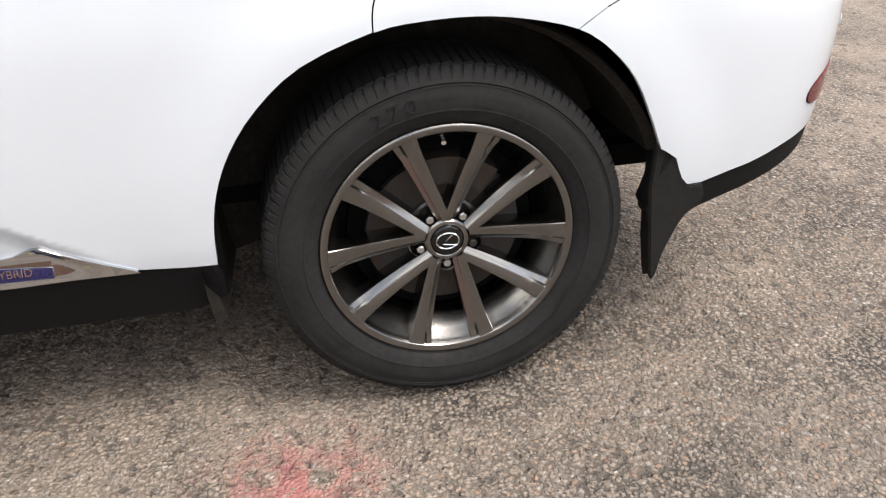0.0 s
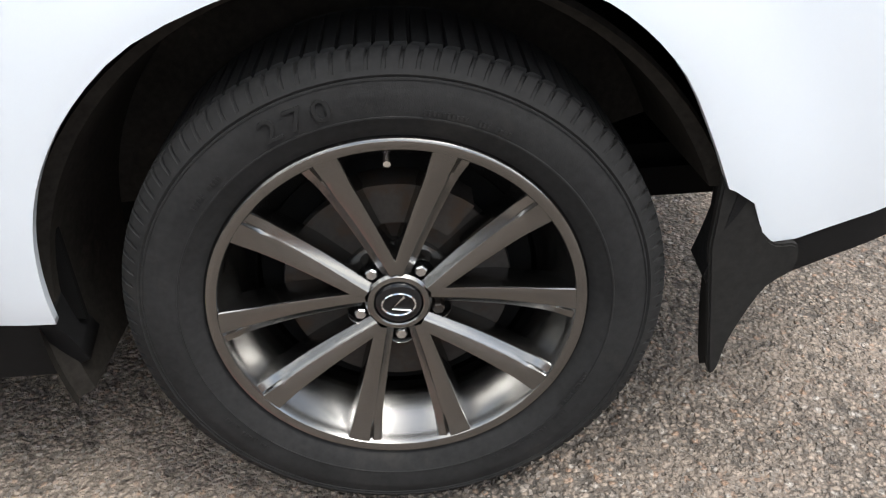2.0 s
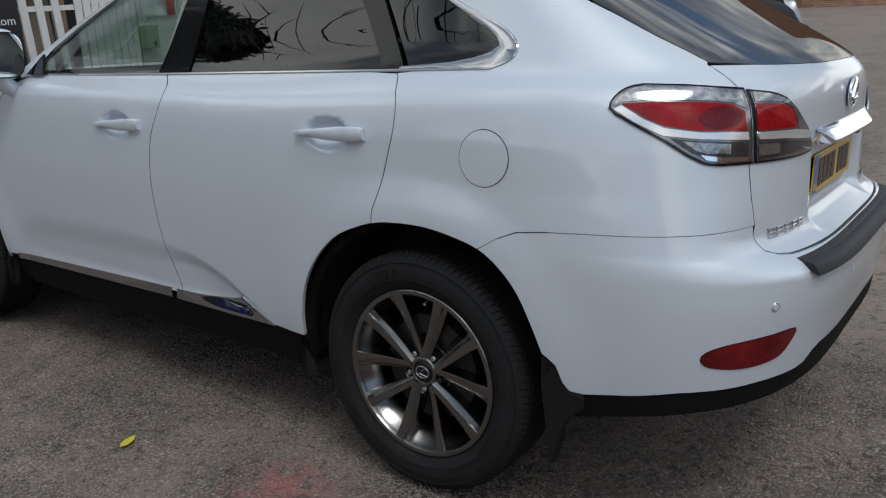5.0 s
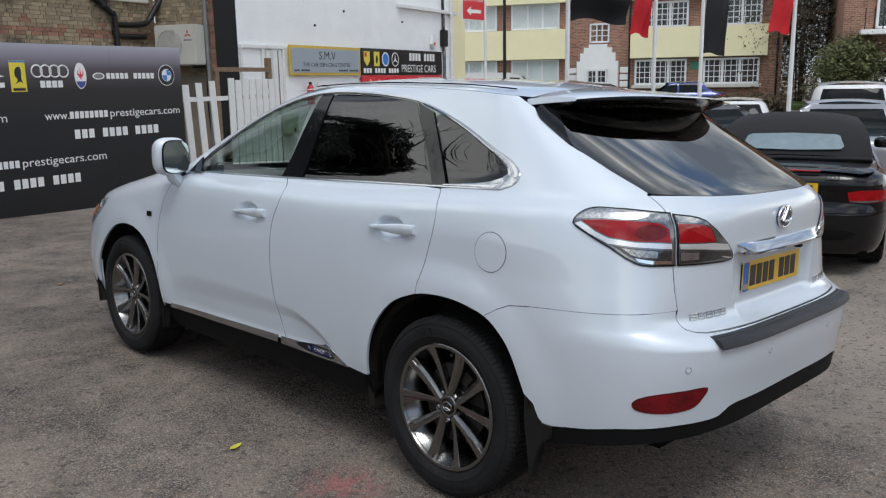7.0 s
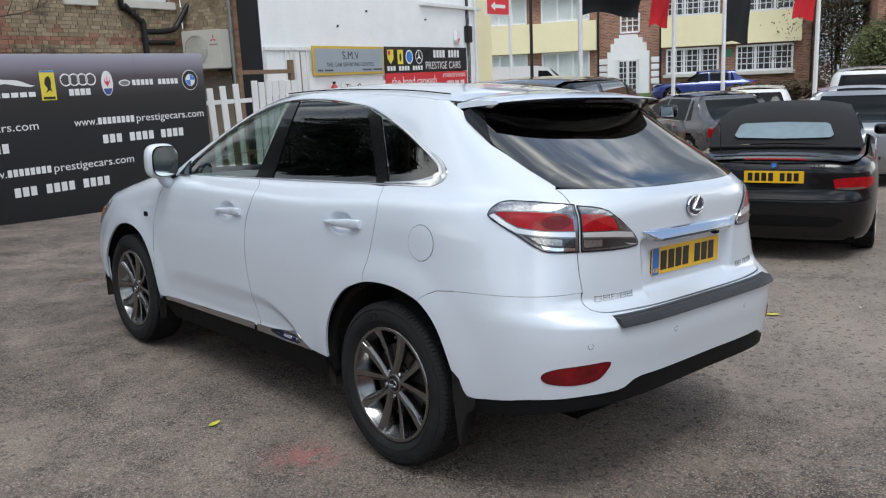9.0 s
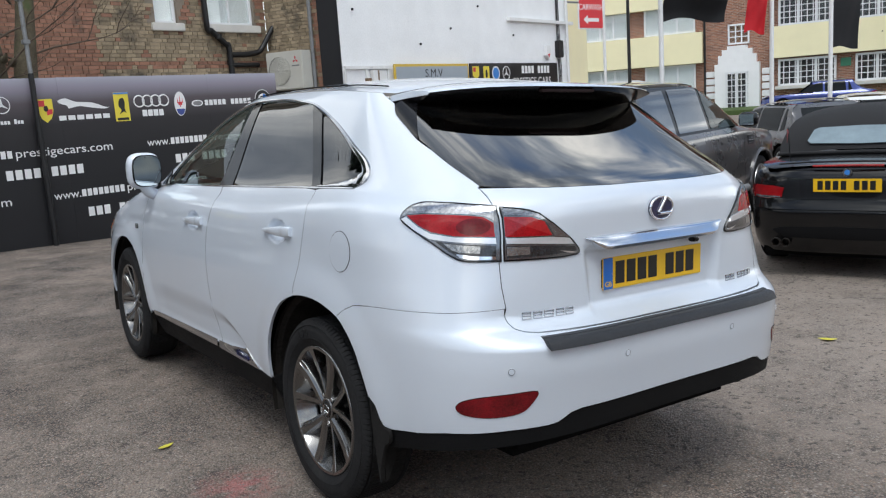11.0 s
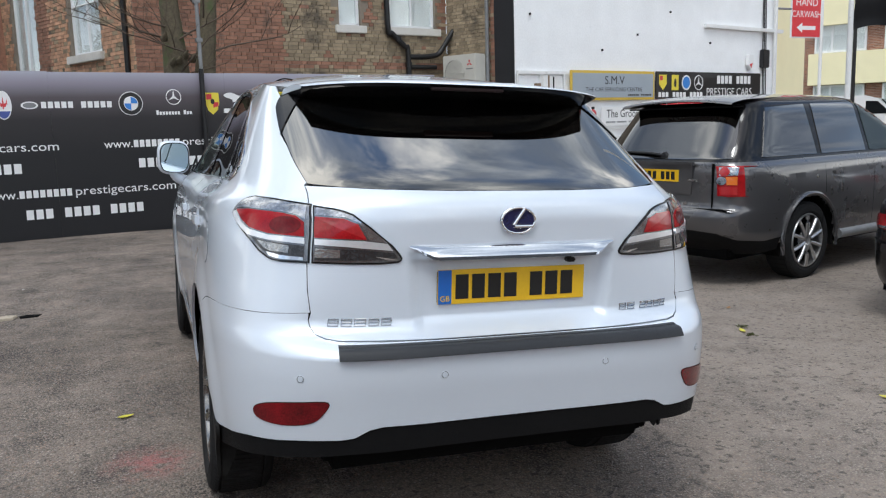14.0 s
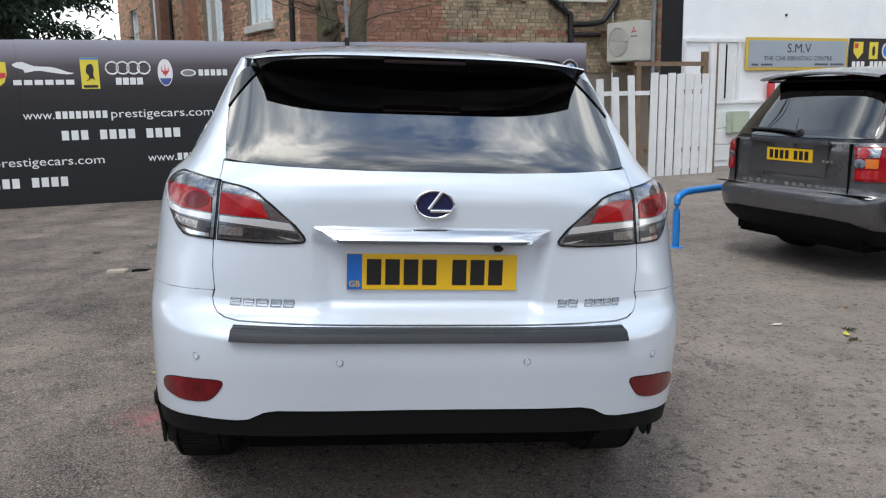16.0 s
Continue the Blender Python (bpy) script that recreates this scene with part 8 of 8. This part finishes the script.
far_car("saloon_car", "silver saloon car parked in front of the convertible", M["silver_paint"], gp(10.3, 2.35, -70), tall=1.42, estate=False)
c = far_car("estate_car", "white estate car with silver roof rails", M["white_paint"], gp(14.0, 3.55, -68), tall=1.67)
for sd in (-1, 1):
    part("roof_rail", tube(spline([(sd * .56, -.25, 1.68), (sd * .57, -.1, 1.735), (sd * .57, .7, 1.735), (sd * .56, 1.0, 1.70)], 4), .02, 8), M["satin"], c, "silver roof rail")
far_car("hatchback", "white hatchback parked farther along the yard", M["white_paint"], gp(15.6, 6.6, -65), tall=1.28)
far_car("saloon_car", "dark blue-grey saloon car beyond the off-roader", M["grey_paint"], gp(11.4, 5.0, -30), tall=1.36, estate=False)
far_car("street_car", "blue coupe parked on the street before the flats", M["blue_paint"], gp(31.0, 15.4, -145 + 180), tall=1.33, estate=False)


def van():
    v = thing("van", "white panel van on the street", "van", gp(23.5, 23.1, -52))
    verts_l = [(-.0, .35), (4.4, .35), (4.55, .72), (4.25, 1.0), (3.4, 1.14), (2.8, 1.70), (2.4, 1.82), (.05, 1.84), (-.05, 1.5)]
    part("body", soft_shade(slab(verts_l, 1.8, lambda u, v2, w: (u, w - .90, v2), .08), 40), M["white_paint"], v, "white panelled body")
    part("windscreen", slab([(3.42, 1.17), (2.9, 1.66), (2.88, 1.62), (3.38, 1.13)], 1.5, lambda u, v2, w: (u + .03, w - .75, v2 + .02)), M["far_glass"], v)
    for s2 in (-1, 1):
        part("side_window", slab([(2.4, 1.14), (3.25, 1.14), (2.8, 1.60), (2.4, 1.62)], .01, lambda u, v2, w, s2=s2: (u, s2 * (.902 + w), v2)), M["far_glass"], v)
    for x in (.9, 3.8):
        for s2 in (-1, 1):
            part("wheel", lathe([(.0, -.1), (.2, -.1), (.22, -.12), (.33, -.11), (.34, 0), (.33, .11), (.0, .11)], 28, "y"), M["tyre"], v, at=pose(x, s2 * .85, .34))


van()


# ---- flats across the street ----
def flats():
    ax, ay, bx, by = 30.16, 29.61, 37.03, 14.51
    d = Vector((bx - ax, by - ay, 0))
    ang = math.degrees(math.atan2(d.y, d.x))
    m = pose(ax, ay, 0, 0, 0, ang)
    f = thing("apartment_building", "brown brick flats with cream bands and white windows", "building", m)
    L = 16.6
    part("wall", box(-.5, .0, -.5, L, 9, 8.6), M["far_brick"], f, "brown brick wall")
    part("roof", slab([(-.9, 8.6), (L + .5, 8.6), (L - 2, 11.5), (1.6, 11.5)], 8.5, lambda u, v, w: (u, w - .2, v)), M["roof_tile"], f, "brown tiled roof")
    for z in (2.70, 5.50):
        part("cream_band", box(-.05, -.32, z, 6.25, -.004, z + 1.50, .01), M["cream"], f, "cream rendered band")
        part("cream_band", box(9.52, -.32, z - .06, 15.95, -.004, z + 1.40, .01), M["cream"], f, "cream rendered band")
    fl = lambda u, z: pose(u, -.12, z)
    for z in (1.30, 4.22, 7.02):
        window(f, fl(.16, z), 2.38, 1.36 if z > 2 else 1.38, 3, 1, .09, False, "net", bar=.05)
        window(f, fl(3.33, z), 2.55, 1.36 if z > 2 else 1.38, 3, 1, .09, False, "net", bar=.05)
        for u, w in ((9.74, 2.52), (13.04, 2.58)):
            win = window(f, fl(u, z + (.02 if z < 2 else -.12)), w, 1.25, 3, 1, .10, True, "room_shade", bar=.06)
            for k in range(1, 10):
                part("window_bar", box(w * k / 10 - .020, -.01, .1, w * k / 10 + .020, .03, 1.15), M["white_upvc"], win)
            for k in range(1, 4):
                part("window_bar", box(.1, -.009, .1 + 1.05 * k / 4 - .018, w - .1, .028, .1 + 1.05 * k / 4 + .018), M["white_upvc"], win)
    # white entrance
    outl = [(6.85, -.1), (6.85, 2.55), (7.02, 2.55), (7.02, 2.95), (7.2, 2.95), (7.2, 3.22), (7.45, 3.22), (7.45, 3.38), (8.35, 3.38), (8.35, 3.22), (8.6, 3.22), (8.6, 2.95), (8.78, 2.95), (8.78, 2.55), (8.93, 2.55), (8.93, -.1)]
    part("entrance_surround", slab(outl, .35, lambda u, v, w: (u, -.002 - w, v)), M["render_white"], f, "white stepped entrance surround")
    win = window(f, pose(7.38, -.445, .25), 1.04, 1.90, 2, 1, .10, False, "room_shade", bar=.07)
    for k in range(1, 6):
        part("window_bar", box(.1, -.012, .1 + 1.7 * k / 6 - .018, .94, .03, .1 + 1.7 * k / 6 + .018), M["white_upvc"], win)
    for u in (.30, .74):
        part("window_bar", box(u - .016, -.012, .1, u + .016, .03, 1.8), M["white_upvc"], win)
    win = window(f, pose(7.43, -.05, 3.46), 1.0, .95, 3, 3, .08, False, "room_shade", bar=.03)
    for z in (.9, 1.25, 1.6, 1.95):
        for u in (6.28, 9.0):
            part("quoin", box(u, -.06, z, u + .5, -.004, z + .28, .02), M["render_white"], f, "white quoin block")
    part("plaque", box(12.42, -.05, 2.05, 12.86, -.004, 2.42, .01), mat("green_plaque", (.06, .22, .13), .5), f, "small green plaque")
    for u in (6.33, 9.46, 16.4):
        part("downpipe", tube([(u, -.08, 0), (u, -.08, 8)], .05, 8), M["iron"], f)
    vs = [m @ Vector(p) for p in ((-6, -3.2, .38), (24, -3.2, .38), (24, .0, .46), (-6, .0, .46), (-6, -3.2, .1), (24, -3.2, .1))]
    lawn = part("lawn", mesh_of(vs, [(0, 1, 2, 3), (4, 5, 1, 0)], smooth=False), M["lawn"], None)
    tagged(lawn, "strip of rough lawn before the flats", "lawn", kind="structure")
    # house and shrubs beyond the right-hand end
    h = thing("house", "brown brick house with a white balcony behind the trees", "house", m @ pose(18.75, -4.3, 0))
    part("wall", box(0, 0, -.5, 9, 8, 8), M["far_brick"], h)
    part("balcony", box(.6, -.9, 3.25, 6, -.002, 3.45, .02), M["render_white"], h, "white balcony edge")
    for k in range(16):
        part("baluster", box(.7 + k * .33, -.86, 3.45, .74 + k * .33, -.82, 4.3), M["iron"], h)
    window(h, pose(1.2, -.12, 3.5), 2.4, 1.5, 3, 1, .1, False, "room_shade", bar=.05)
    window(h, pose(1.2, -.12, .9), 2.4, 1.4, 3, 1, .1, False, "room_shade", bar=.05)
    w2 = thing("wall_side", "cream-rendered side wall beyond the white building", "wall", pose(17.9, 18.3, 0, 0, 0, 25), kind="structure")
    part("render", box(0, 0, -.2, 2.4, .3, 7), M["cream"], w2)


flats()


# ---- flags and posts ----
def flag_cloth(w, h, wave, m, material, parent, label):
    verts, faces, nx, nz = [], [], 14, 18
    for j in range(nz + 1):
        for i in range(nx + 1):
            u, v = i / nx, j / nz
            verts.append((u * w + .05 * math.sin(v * 4) * wave, .16 * wave * math.sin(u * 6 + v * 3.4) * u + .08 * wave * math.sin(v * 8), -v * h - .10 * u * wave * (1 + math.sin(v * 5)) + .06 * wave * math.sin(u * 5) * v))
    for j in range(nz):
        for i in range(nx):
            a = j * (nx + 1) + i
            faces.append((a, a + 1, a + nx + 2, a + nx + 1))
    part("cloth", mesh_of(verts, faces), material, parent, label, m)


def flags():
    def pole(x, y, r=.05, h=9.0, material="white_board", name="flag_pole", label="white flag pole with a drooping flag"):
        z = ground_z(x, y)
        p = thing(name, label, "pole", pose(x, y, z))
        part("shaft", tube([(0, 0, 0), (0, 0, h)], r, 10, taper=[1, .7]), M[material], p)
        part("base", lathe([(.0, .06), (r * 2.2, .06), (r * 2.6, 0)], 16, "z"), M[material], p)
        return p
    cam_turn = -45
    p = pole(9.2, 6.75, .045, 8, label="white flag pole with a wide black flag")
    flag_cloth(1.05, 1.2, 1.0, pose(.05, 0, 4.05, 0, 0, cam_turn), M["flag_black"], p, "black flag")
    p = pole(14.2, 7.95, .05, 8, label="white flag pole with a red flag")
    flag_cloth(.42, 2.0, .9, pose(-.40, .35, 4.75, 0, 0, cam_turn), M["flag_red"], p, "red flag")
    p = pole(17.2, 8.35, .055, 8, label="white flag pole with a black lettered flag")
    flag_cloth(.62, 2.9, .7, pose(.06, 0, 5.2, 0, 0, cam_turn), M["flag_black"], p, "black flag")
    bars("name_bar", .10, .62, -1.20, -.98, 4, p, pose(.06, -.12, 5.2, 0, 0, cam_turn), M["ink_white"], fill=.6)
    lettering("flag_words", "2000", .24, p, pose(.14, -.14, 3.70, 0, 0, cam_turn), M["ink_white"], "white figures")
    p = pole(19.07, 6.77, .06, 8, label="white flag pole with a red flag")
    flag_cloth(.55, 2.2, .8, pose(-.50, .40, 5.0, 0, 0, cam_turn), M["flag_red"], p, "red flag")
    p = pole(21.5, 18.6, .07, 7, "iron", "lamp_post", "black street lamp post")


flags()


# ---- trees ----
def limb(start, direction, length, radius, rnd, depth, out, bend=.25, droop=0.0):
    pts, p, d = [Vector(start)], Vector(start), Vector(direction).normalized()
    n = 6
    for i in range(n):
        d = (d + Vector((rnd.uniform(-1, 1), rnd.uniform(-1, 1), rnd.uniform(-.6, .9) - droop)) * bend).normalized()
        p = p + d * (length / n)
        pts.append(p.copy())
    out.append((pts, radius))
    if depth > 0:
        for k in range(rnd.randint(2, 4)):
            i = rnd.randint(2, n)
            side = Vector((rnd.uniform(-1, 1), rnd.uniform(-1, 1), rnd.uniform(-.2, .8)))
            limb(pts[i], d + side, length * rnd.uniform(.45, .7), radius * .5, rnd, depth - 1, out, bend, droop)


def join_tubes(limbs, sides=6):
    verts, faces = [], []
    for pts, r in limbs:
        me = tube(pts, r, sides, taper=[1 - .75 * i / (len(pts) - 1) for i in range(len(pts))], caps=False)
        o = len(verts)
        verts += [v.co.copy() for v in me.vertices]
        faces += [tuple(o + i for i in p.vertices) for p in me.polygons]
        bpy.data.meshes.remove(me)
    return mesh_of(verts, faces)


def bare_tree(x, y, seed=3):
    rnd = random.Random(seed)
    t = thing("bare_tree", "thick mossy leafless tree close behind the banner fence", "tree", pose(x, y, ground_z(x, y)))
    trunks = []
    prof = [(0, 0, 0), (.03, .02, .9), (-.02, .0, 1.8), (-.05, .02, 2.6), (-.08, 0, 3.3), (-.15, .03, 4.2), (-.25, .05, 5.2)]
    part("trunk", join_tubes([([Vector(p) for p in spline(prof, 4)], .30)], 18), M["bark"], t, "mossy grey-green trunk")
    part("trunk", join_tubes([([Vector(p) for p in spline([(.38, .1, 0), (.36, .1, 1.2), (.40, .08, 2.3), (.50, .05, 3.2), (.62, .0, 4.4), (.85, .0, 5.6)], 4)], .24)], 16), M["bark"], t, "mossy grey-green second stem")
    tw = []
    for k in range(26):
        z = rnd.uniform(2.3, 4.8)
        a = rnd.uniform(0, 2 * math.pi)
        limb((.18 * math.cos(a) + (.4 if k % 2 else -.05), .15 * math.sin(a), z), (math.cos(a), math.sin(a) * .4, .35), rnd.uniform(.7, 1.8), rnd.uniform(.012, .022), rnd, 2, tw)
    part("twig_spray", join_tubes(tw, 5), M["twig"], t, "thin bare twigs")["kind"] = "stuff"
    big = []
    for k in range(7):
        a = rnd.uniform(0, 2 * math.pi)
        limb((-.2 + .3 * (k % 3), 0, rnd.uniform(3.4, 5.2)), (math.cos(a), math.sin(a), 1.0), rnd.uniform(2, 3.4), .07, rnd, 2, big)
    part("limb_frame", join_tubes(big, 7), M["bark"], t, "bare limbs")
    # knots and stubs
    for k in range(5):
        z = rnd.uniform(2.2, 3.4)
        part("knot", join_tubes([([Vector((.1 * k - .2, -.22, z)), Vector((.1 * k - .19, -.30, z + .03)), Vector((.1 * k - .17, -.34, z + .08))], .06)], 8), M["bark"], t)


bare_tree(-.42, 10.75)


def leaf_cloud(n, rnd, size, shape, slim=.45):
    """Many small leaves set about a volume given by shape()."""
    verts, faces = [], []
    for _ in range(n):
        p = Vector(shape(rnd))
        a = Vector((rnd.uniform(-1, 1), rnd.uniform(-1, 1), rnd.uniform(-1, 1))).normalized()
        b = a.orthogonal().normalized()
        s = size * rnd.uniform(.6, 1.4)
        o = len(verts)
        verts += [p - a * s, p + b * s * slim, p + a * s, p - b * s * slim]
        faces.append((o, o + 1, o + 2, o + 3))
    return mesh_of(verts, faces, smooth=False)


def conifer(x, y, h, r, seed, label, low=.12, leaves=15000, size=.12):
    rnd = random.Random(seed)
    t = thing("conifer", label, "tree", pose(x, y, ground_z(x, y)))
    part("trunk", join_tubes([([Vector((0, 0, h * k / 6)) for k in range(7)], .22)], 10), M["bark"], t)
    branches, tips = [], []
    for k in range(70):
        z = h * (low + (.98 - low) * (k / 70))
        a = k * 2.4
        ln = r * (1 - .82 * (k / 70)) * rnd.uniform(.65, 1.15)
        d = Vector((math.cos(a), math.sin(a), rnd.uniform(-.15, .25)))
        pts = [Vector((0, 0, z)) + d * ln * q + Vector((0, 0, -.18 * ln * q * q)) for q in (0, .35, .7, 1)]
        branches.append((pts, .04))
        tips.append((pts, ln))
    part("branch_frame", join_tubes(branches, 5), M["twig"], t)

    def shape(rn):
        pts, ln = rn.choice(tips)
        q = rn.random() ** .7 * .98
        i = min(int(q * 3), 2)
        p = pts[i].lerp(pts[i + 1], q * 3 - i)
        return p + Vector((rn.gauss(0, .16), rn.gauss(0, .16), rn.gauss(-.05, .12))) * (.6 + .25 * ln)
    ob = part("crown", leaf_cloud(leaves, rnd, size, shape, .3), M["conifer"], t, "dark needles in uneven sprays")


conifer(-7.5, 13.2, 9.4, 3.2, 5, "dark spreading conifer behind the banner fence", .16, 46000, .08)
conifer(-8.0, 17.0, 11.5, 2.8, 15, "dark spreading conifer behind the banner fence", .12, 42000, .085)
conifer(-11.5, 20.5, 13.0, 3.6, 17, "dark spreading conifer behind the banner fence", .08, 36000, .11)
conifer(-10.5, 17.5, 10, 3.2, 6, "dark spreading conifer behind the banner fence", .22)
# beyond the open side of the yard
conifer(-10.6, 12.6, 8.2, 2.3, 7, "tall dark conifer at the edge of the yard", .05, 20000, .09)
conifer(-14.0, 16.5, 8.5, 2.6, 8, "tall dark conifer at the edge of the yard", .05, 12000, .12)


def bare_crown(x, y, h, seed):
    rnd = random.Random(seed)
    t = thing("bare_tree", "leafless spreading tree at the edge of the yard", "tree", pose(x, y, ground_z(x, y)))
    out = []
    limb((0, 0, 0), (0, 0, 1), h * .55, .24, rnd, 0, out, .06)
    top = out[0][0][-1]
    for k in range(9):
        a = 2 * math.pi * k / 9 + rnd.uniform(-.3, .3)
        limb(top - Vector((0, 0, rnd.uniform(0, h * .2))), (math.cos(a), math.sin(a), .9), h * .5, .09, rnd, 3, out, .22)
    part("trunk", join_tubes(out[:1], 10), M["bark"], t)
    part("limb_frame", join_tubes(out[1:], 5), M["twig"], t, "bare branching crown")


bare_crown(-9.8, 11.2, 8.6, 12)
bare_crown(-11.6, 8.6, 8.2, 14)
bare_crown(-12.5, 5.2, 8.0, 16)


def shrub(x, y, w, h, seed, material, label, n=3500):
    rnd = random.Random(seed)
    t = thing("shrub", label, "bush", pose(x, y, ground_z(x, y)))
    lobes = [(rnd.uniform(-w, w), rnd.uniform(-w * .5, w * .5), rnd.uniform(h * .25, h * .85), rnd.uniform(.25, .5) * h) for _ in range(16)]
    st = []
    for lx, ly, lz, lr in lobes:
        st.append(([Vector((lx * .3, ly * .3, 0)), Vector((lx * .7, ly * .7, lz * .6)), Vector((lx, ly, lz))], .04))
    part("stem", join_tubes(st, 5), M["twig"], t)

    def shape(rn):
        lx, ly, lz, lr = rn.choice(lobes)
        v = Vector((rn.gauss(0, 1), rn.gauss(0, 1), rn.gauss(0, 1))).normalized() * lr * rn.uniform(.55, 1.05)
        return (lx + v.x, ly + v.y, max(lz + v.z, .03))
    part("foliage", leaf_cloud(n * 5, rnd, .075, shape), M[material], t)


shrub(34.0, 10.45, 0.9, 2.6, 21, "bush", "large variegated green shrub at the street", 2600)
shrub(36.5, 8.6, 1.6, 3.0, 22, "bush", "large green shrub at the street")
shrub(31.0, 12.6, 1.6, .7, 23, "hedge", "low brown winter hedge")
shrub(29.2, 13.6, 1.5, .6, 24, "hedge", "low brown winter hedge")
shrub(39.6, 14.6, 0.9, 8.5, 25, "hedge", "tall dark undergrowth beside the flats", 9000)


# ---- the far side of the yard, behind the walk ----
def yard_edge():
    b = thing("wall_yard", "plain brown brick boundary wall of the yard", "wall", kind="structure")
    part("wall_run", box(-22.3, -14, -.3, -22, 22, 3.6), M["far_brick"], b)
    # unseen wall, added to cut the light from behind the parked car
    b = thing("wall_unseen_rear", "plain brown brick wall, unseen, added behind the walk to shade the yard", "wall", kind="structure")
    part("wall_run", box(-22, -11.8, -.3, 26, -11.5, 3.0), M["far_brick"], b)


yard_edge()


# ---- litter on the ground ----
def litter():
    rnd = random.Random(8)

    def leaf(x, y, size, turn, material, label, name="fallen_leaf"):
        outl = [(-size, 0), (-size * .5, size * .33), (size * .1, size * .40), (size * .7, size * .2), (size, 0), (size * .6, -size * .25), (0, -size * .36), (-size * .6, -size * .28)]
        z = ground_z(x, y)
        sl = -.0489 if abs(x) < 1.5 else 0
        me = slab(outl, .002, lambda u, v, w: (u, v, .004 + w + .35 * v * v / size + .12 * u * u / size))
        ob = part(name, me, M[material], None, at=pose(x, y, z + .003, 0, 2 if sl else 0, turn))
        tagged(ob, label, "leaf" if "leaf" in name else "litter", group="litter in the yard")
    leaf(-1.24, 1.00, .042, 20, "leaf", "yellow-green fallen leaf lying on the asphalt")
    leaf(-.47, 5.03, .05, 60, "leaf_brown", "brown fallen leaf lying on the asphalt")
    leaf(2.64, 1.78, .045, 10, "paper", "scrap of white paper lying on the asphalt", "paper_scrap")
    leaf(2.97, 1.51, .05, 70, "leaf", "yellow-green fallen leaf lying on the asphalt")
    leaf(2.70, -.02, .06, 120, "leaf", "yellow fallen leaf lying on the asphalt")
    leaf(3.4, 2.2, .04, 40, "leaf_brown", "brown fallen leaf lying on the asphalt")
    for k in range(14):
        x, y = rnd.uniform(-3.2, 4.2), rnd.uniform(-1.5, 6.5)
        if abs(x) < 1.15 and -1.3 < y < 4:
            continue
        leaf(x, y, rnd.uniform(.010, .022), rnd.uniform(0, 360), rnd.choice(("paper", "leaf_brown", "paper")), "tiny pale scrap lying on the asphalt", "paper_scrap")
    # tufts of grass
    for x, y in ((2.95, 1.40), (3.05, 1.62), (-2.6, 4.6)):
        verts, faces = [], []
        for _ in range(26):
            a, r = rnd.uniform(0, 6.28), rnd.uniform(0, .03)
            bx, by = r * math.cos(a), r * math.sin(a)
            dx, dy, h = rnd.gauss(0, .02), rnd.gauss(0, .02), rnd.uniform(.008, .022)
            o = len(verts)
            verts += [(bx - .002, by, 0), (bx + .002, by, 0), (bx + dx * .6, by + dy * .6, h), (bx + dx, by + dy, h * .7)]
            faces.append((o, o + 1, o + 2))
            faces.append((o + 1, o + 3, o + 2))
        ob = part("grass_tuft", mesh_of(verts, faces, smooth=False), M["grass"], None, at=pose(x, y, ground_z(x, y)))
        tagged(ob, "small flat tuft of grass growing in the asphalt", "grass", kind="stuff")
    # broken kerb piece by the fence side, with a near-black slab painted as a dark hollow
    z = ground_z(-2.1, 3.7)
    k = thing("broken_kerb_piece", "pale broken concrete piece beside a dark patch in the asphalt", "rubble", pose(-2.16, 3.72, z, 0, 0, 12))
    part("lump", slab([(-.10, -.05), (.05, -.06), (.09, .02), (.02, .06), (-.09, .05)], .02, lambda u, v, w: (u, v, w), .006), M["pale_stone"], k)
    part("dark_patch", slab([(.10, -.05), (.22, -.06), (.26, .02), (.16, .06), (.10, .04)], .004, lambda u, v, w: (u, v, w)), M["gap"], k)
    # stones standing out of the worn surface round the rear wheel
    gen = np.random.default_rng(8)
    n = 46000
    x, y = gen.uniform(-2.5, -.25, n), gen.uniform(-1.9, 1.9, n)
    keep = gen.random(n) < np.clip((1.28 - np.hypot((x + 1.15) / 1.15, y / 1.6)) / .42, 0, 1) * np.clip((np.hypot(x + 1.12, y - .36) - .06) / .16, .25, 1)
    x, y = x[keep], y[keep]
    n = len(x)
    z = np.array([ground_z(a, b) for a, b in zip(x.tolist(), y.tolist())])
    size = .0021 + .0043 * gen.random(n) ** 2.2
    turn = gen.uniform(0, 6.283, n)
    ring = np.array([(-1, -.6, -.5), (.8, -.8, -.5), (1.1, .6, -.5), (-.7, .9, -.5), (-.55, -.25, .75), (.45, -.4, .85), (.5, .35, .7), (-.35, .45, .8)])
    p = ring[None] * gen.uniform(.75, 1.25, (n, 8, 3)) * size[:, None, None]
    c, sn = np.cos(turn)[:, None], np.sin(turn)[:, None]
    verts = np.stack([x[:, None] + p[..., 0] * c - p[..., 1] * sn, y[:, None] + p[..., 0] * sn + p[..., 1] * c, z[:, None] + p[..., 2] * .62], -1).reshape(-1, 3)
    quads = np.array([(4, 5, 6, 7), (0, 1, 5, 4), (1, 2, 6, 5), (2, 3, 7, 6), (3, 0, 4, 7)])
    faces = (np.arange(n)[:, None, None] * 8 + quads[None]).reshape(-1, 4)
    ob = part("chippings", mesh_of(verts.tolist(), faces.tolist(), smooth=False), M["chip"], None)
    tagged(ob, "grey and brown stones standing out of the worn asphalt", "gravel", kind="stuff")


M["chip"] = mat("stone_chippings", (0.190, 0.166, 0.146), 0.85, var=0.25, islands=0.36, fine=400)
litter()
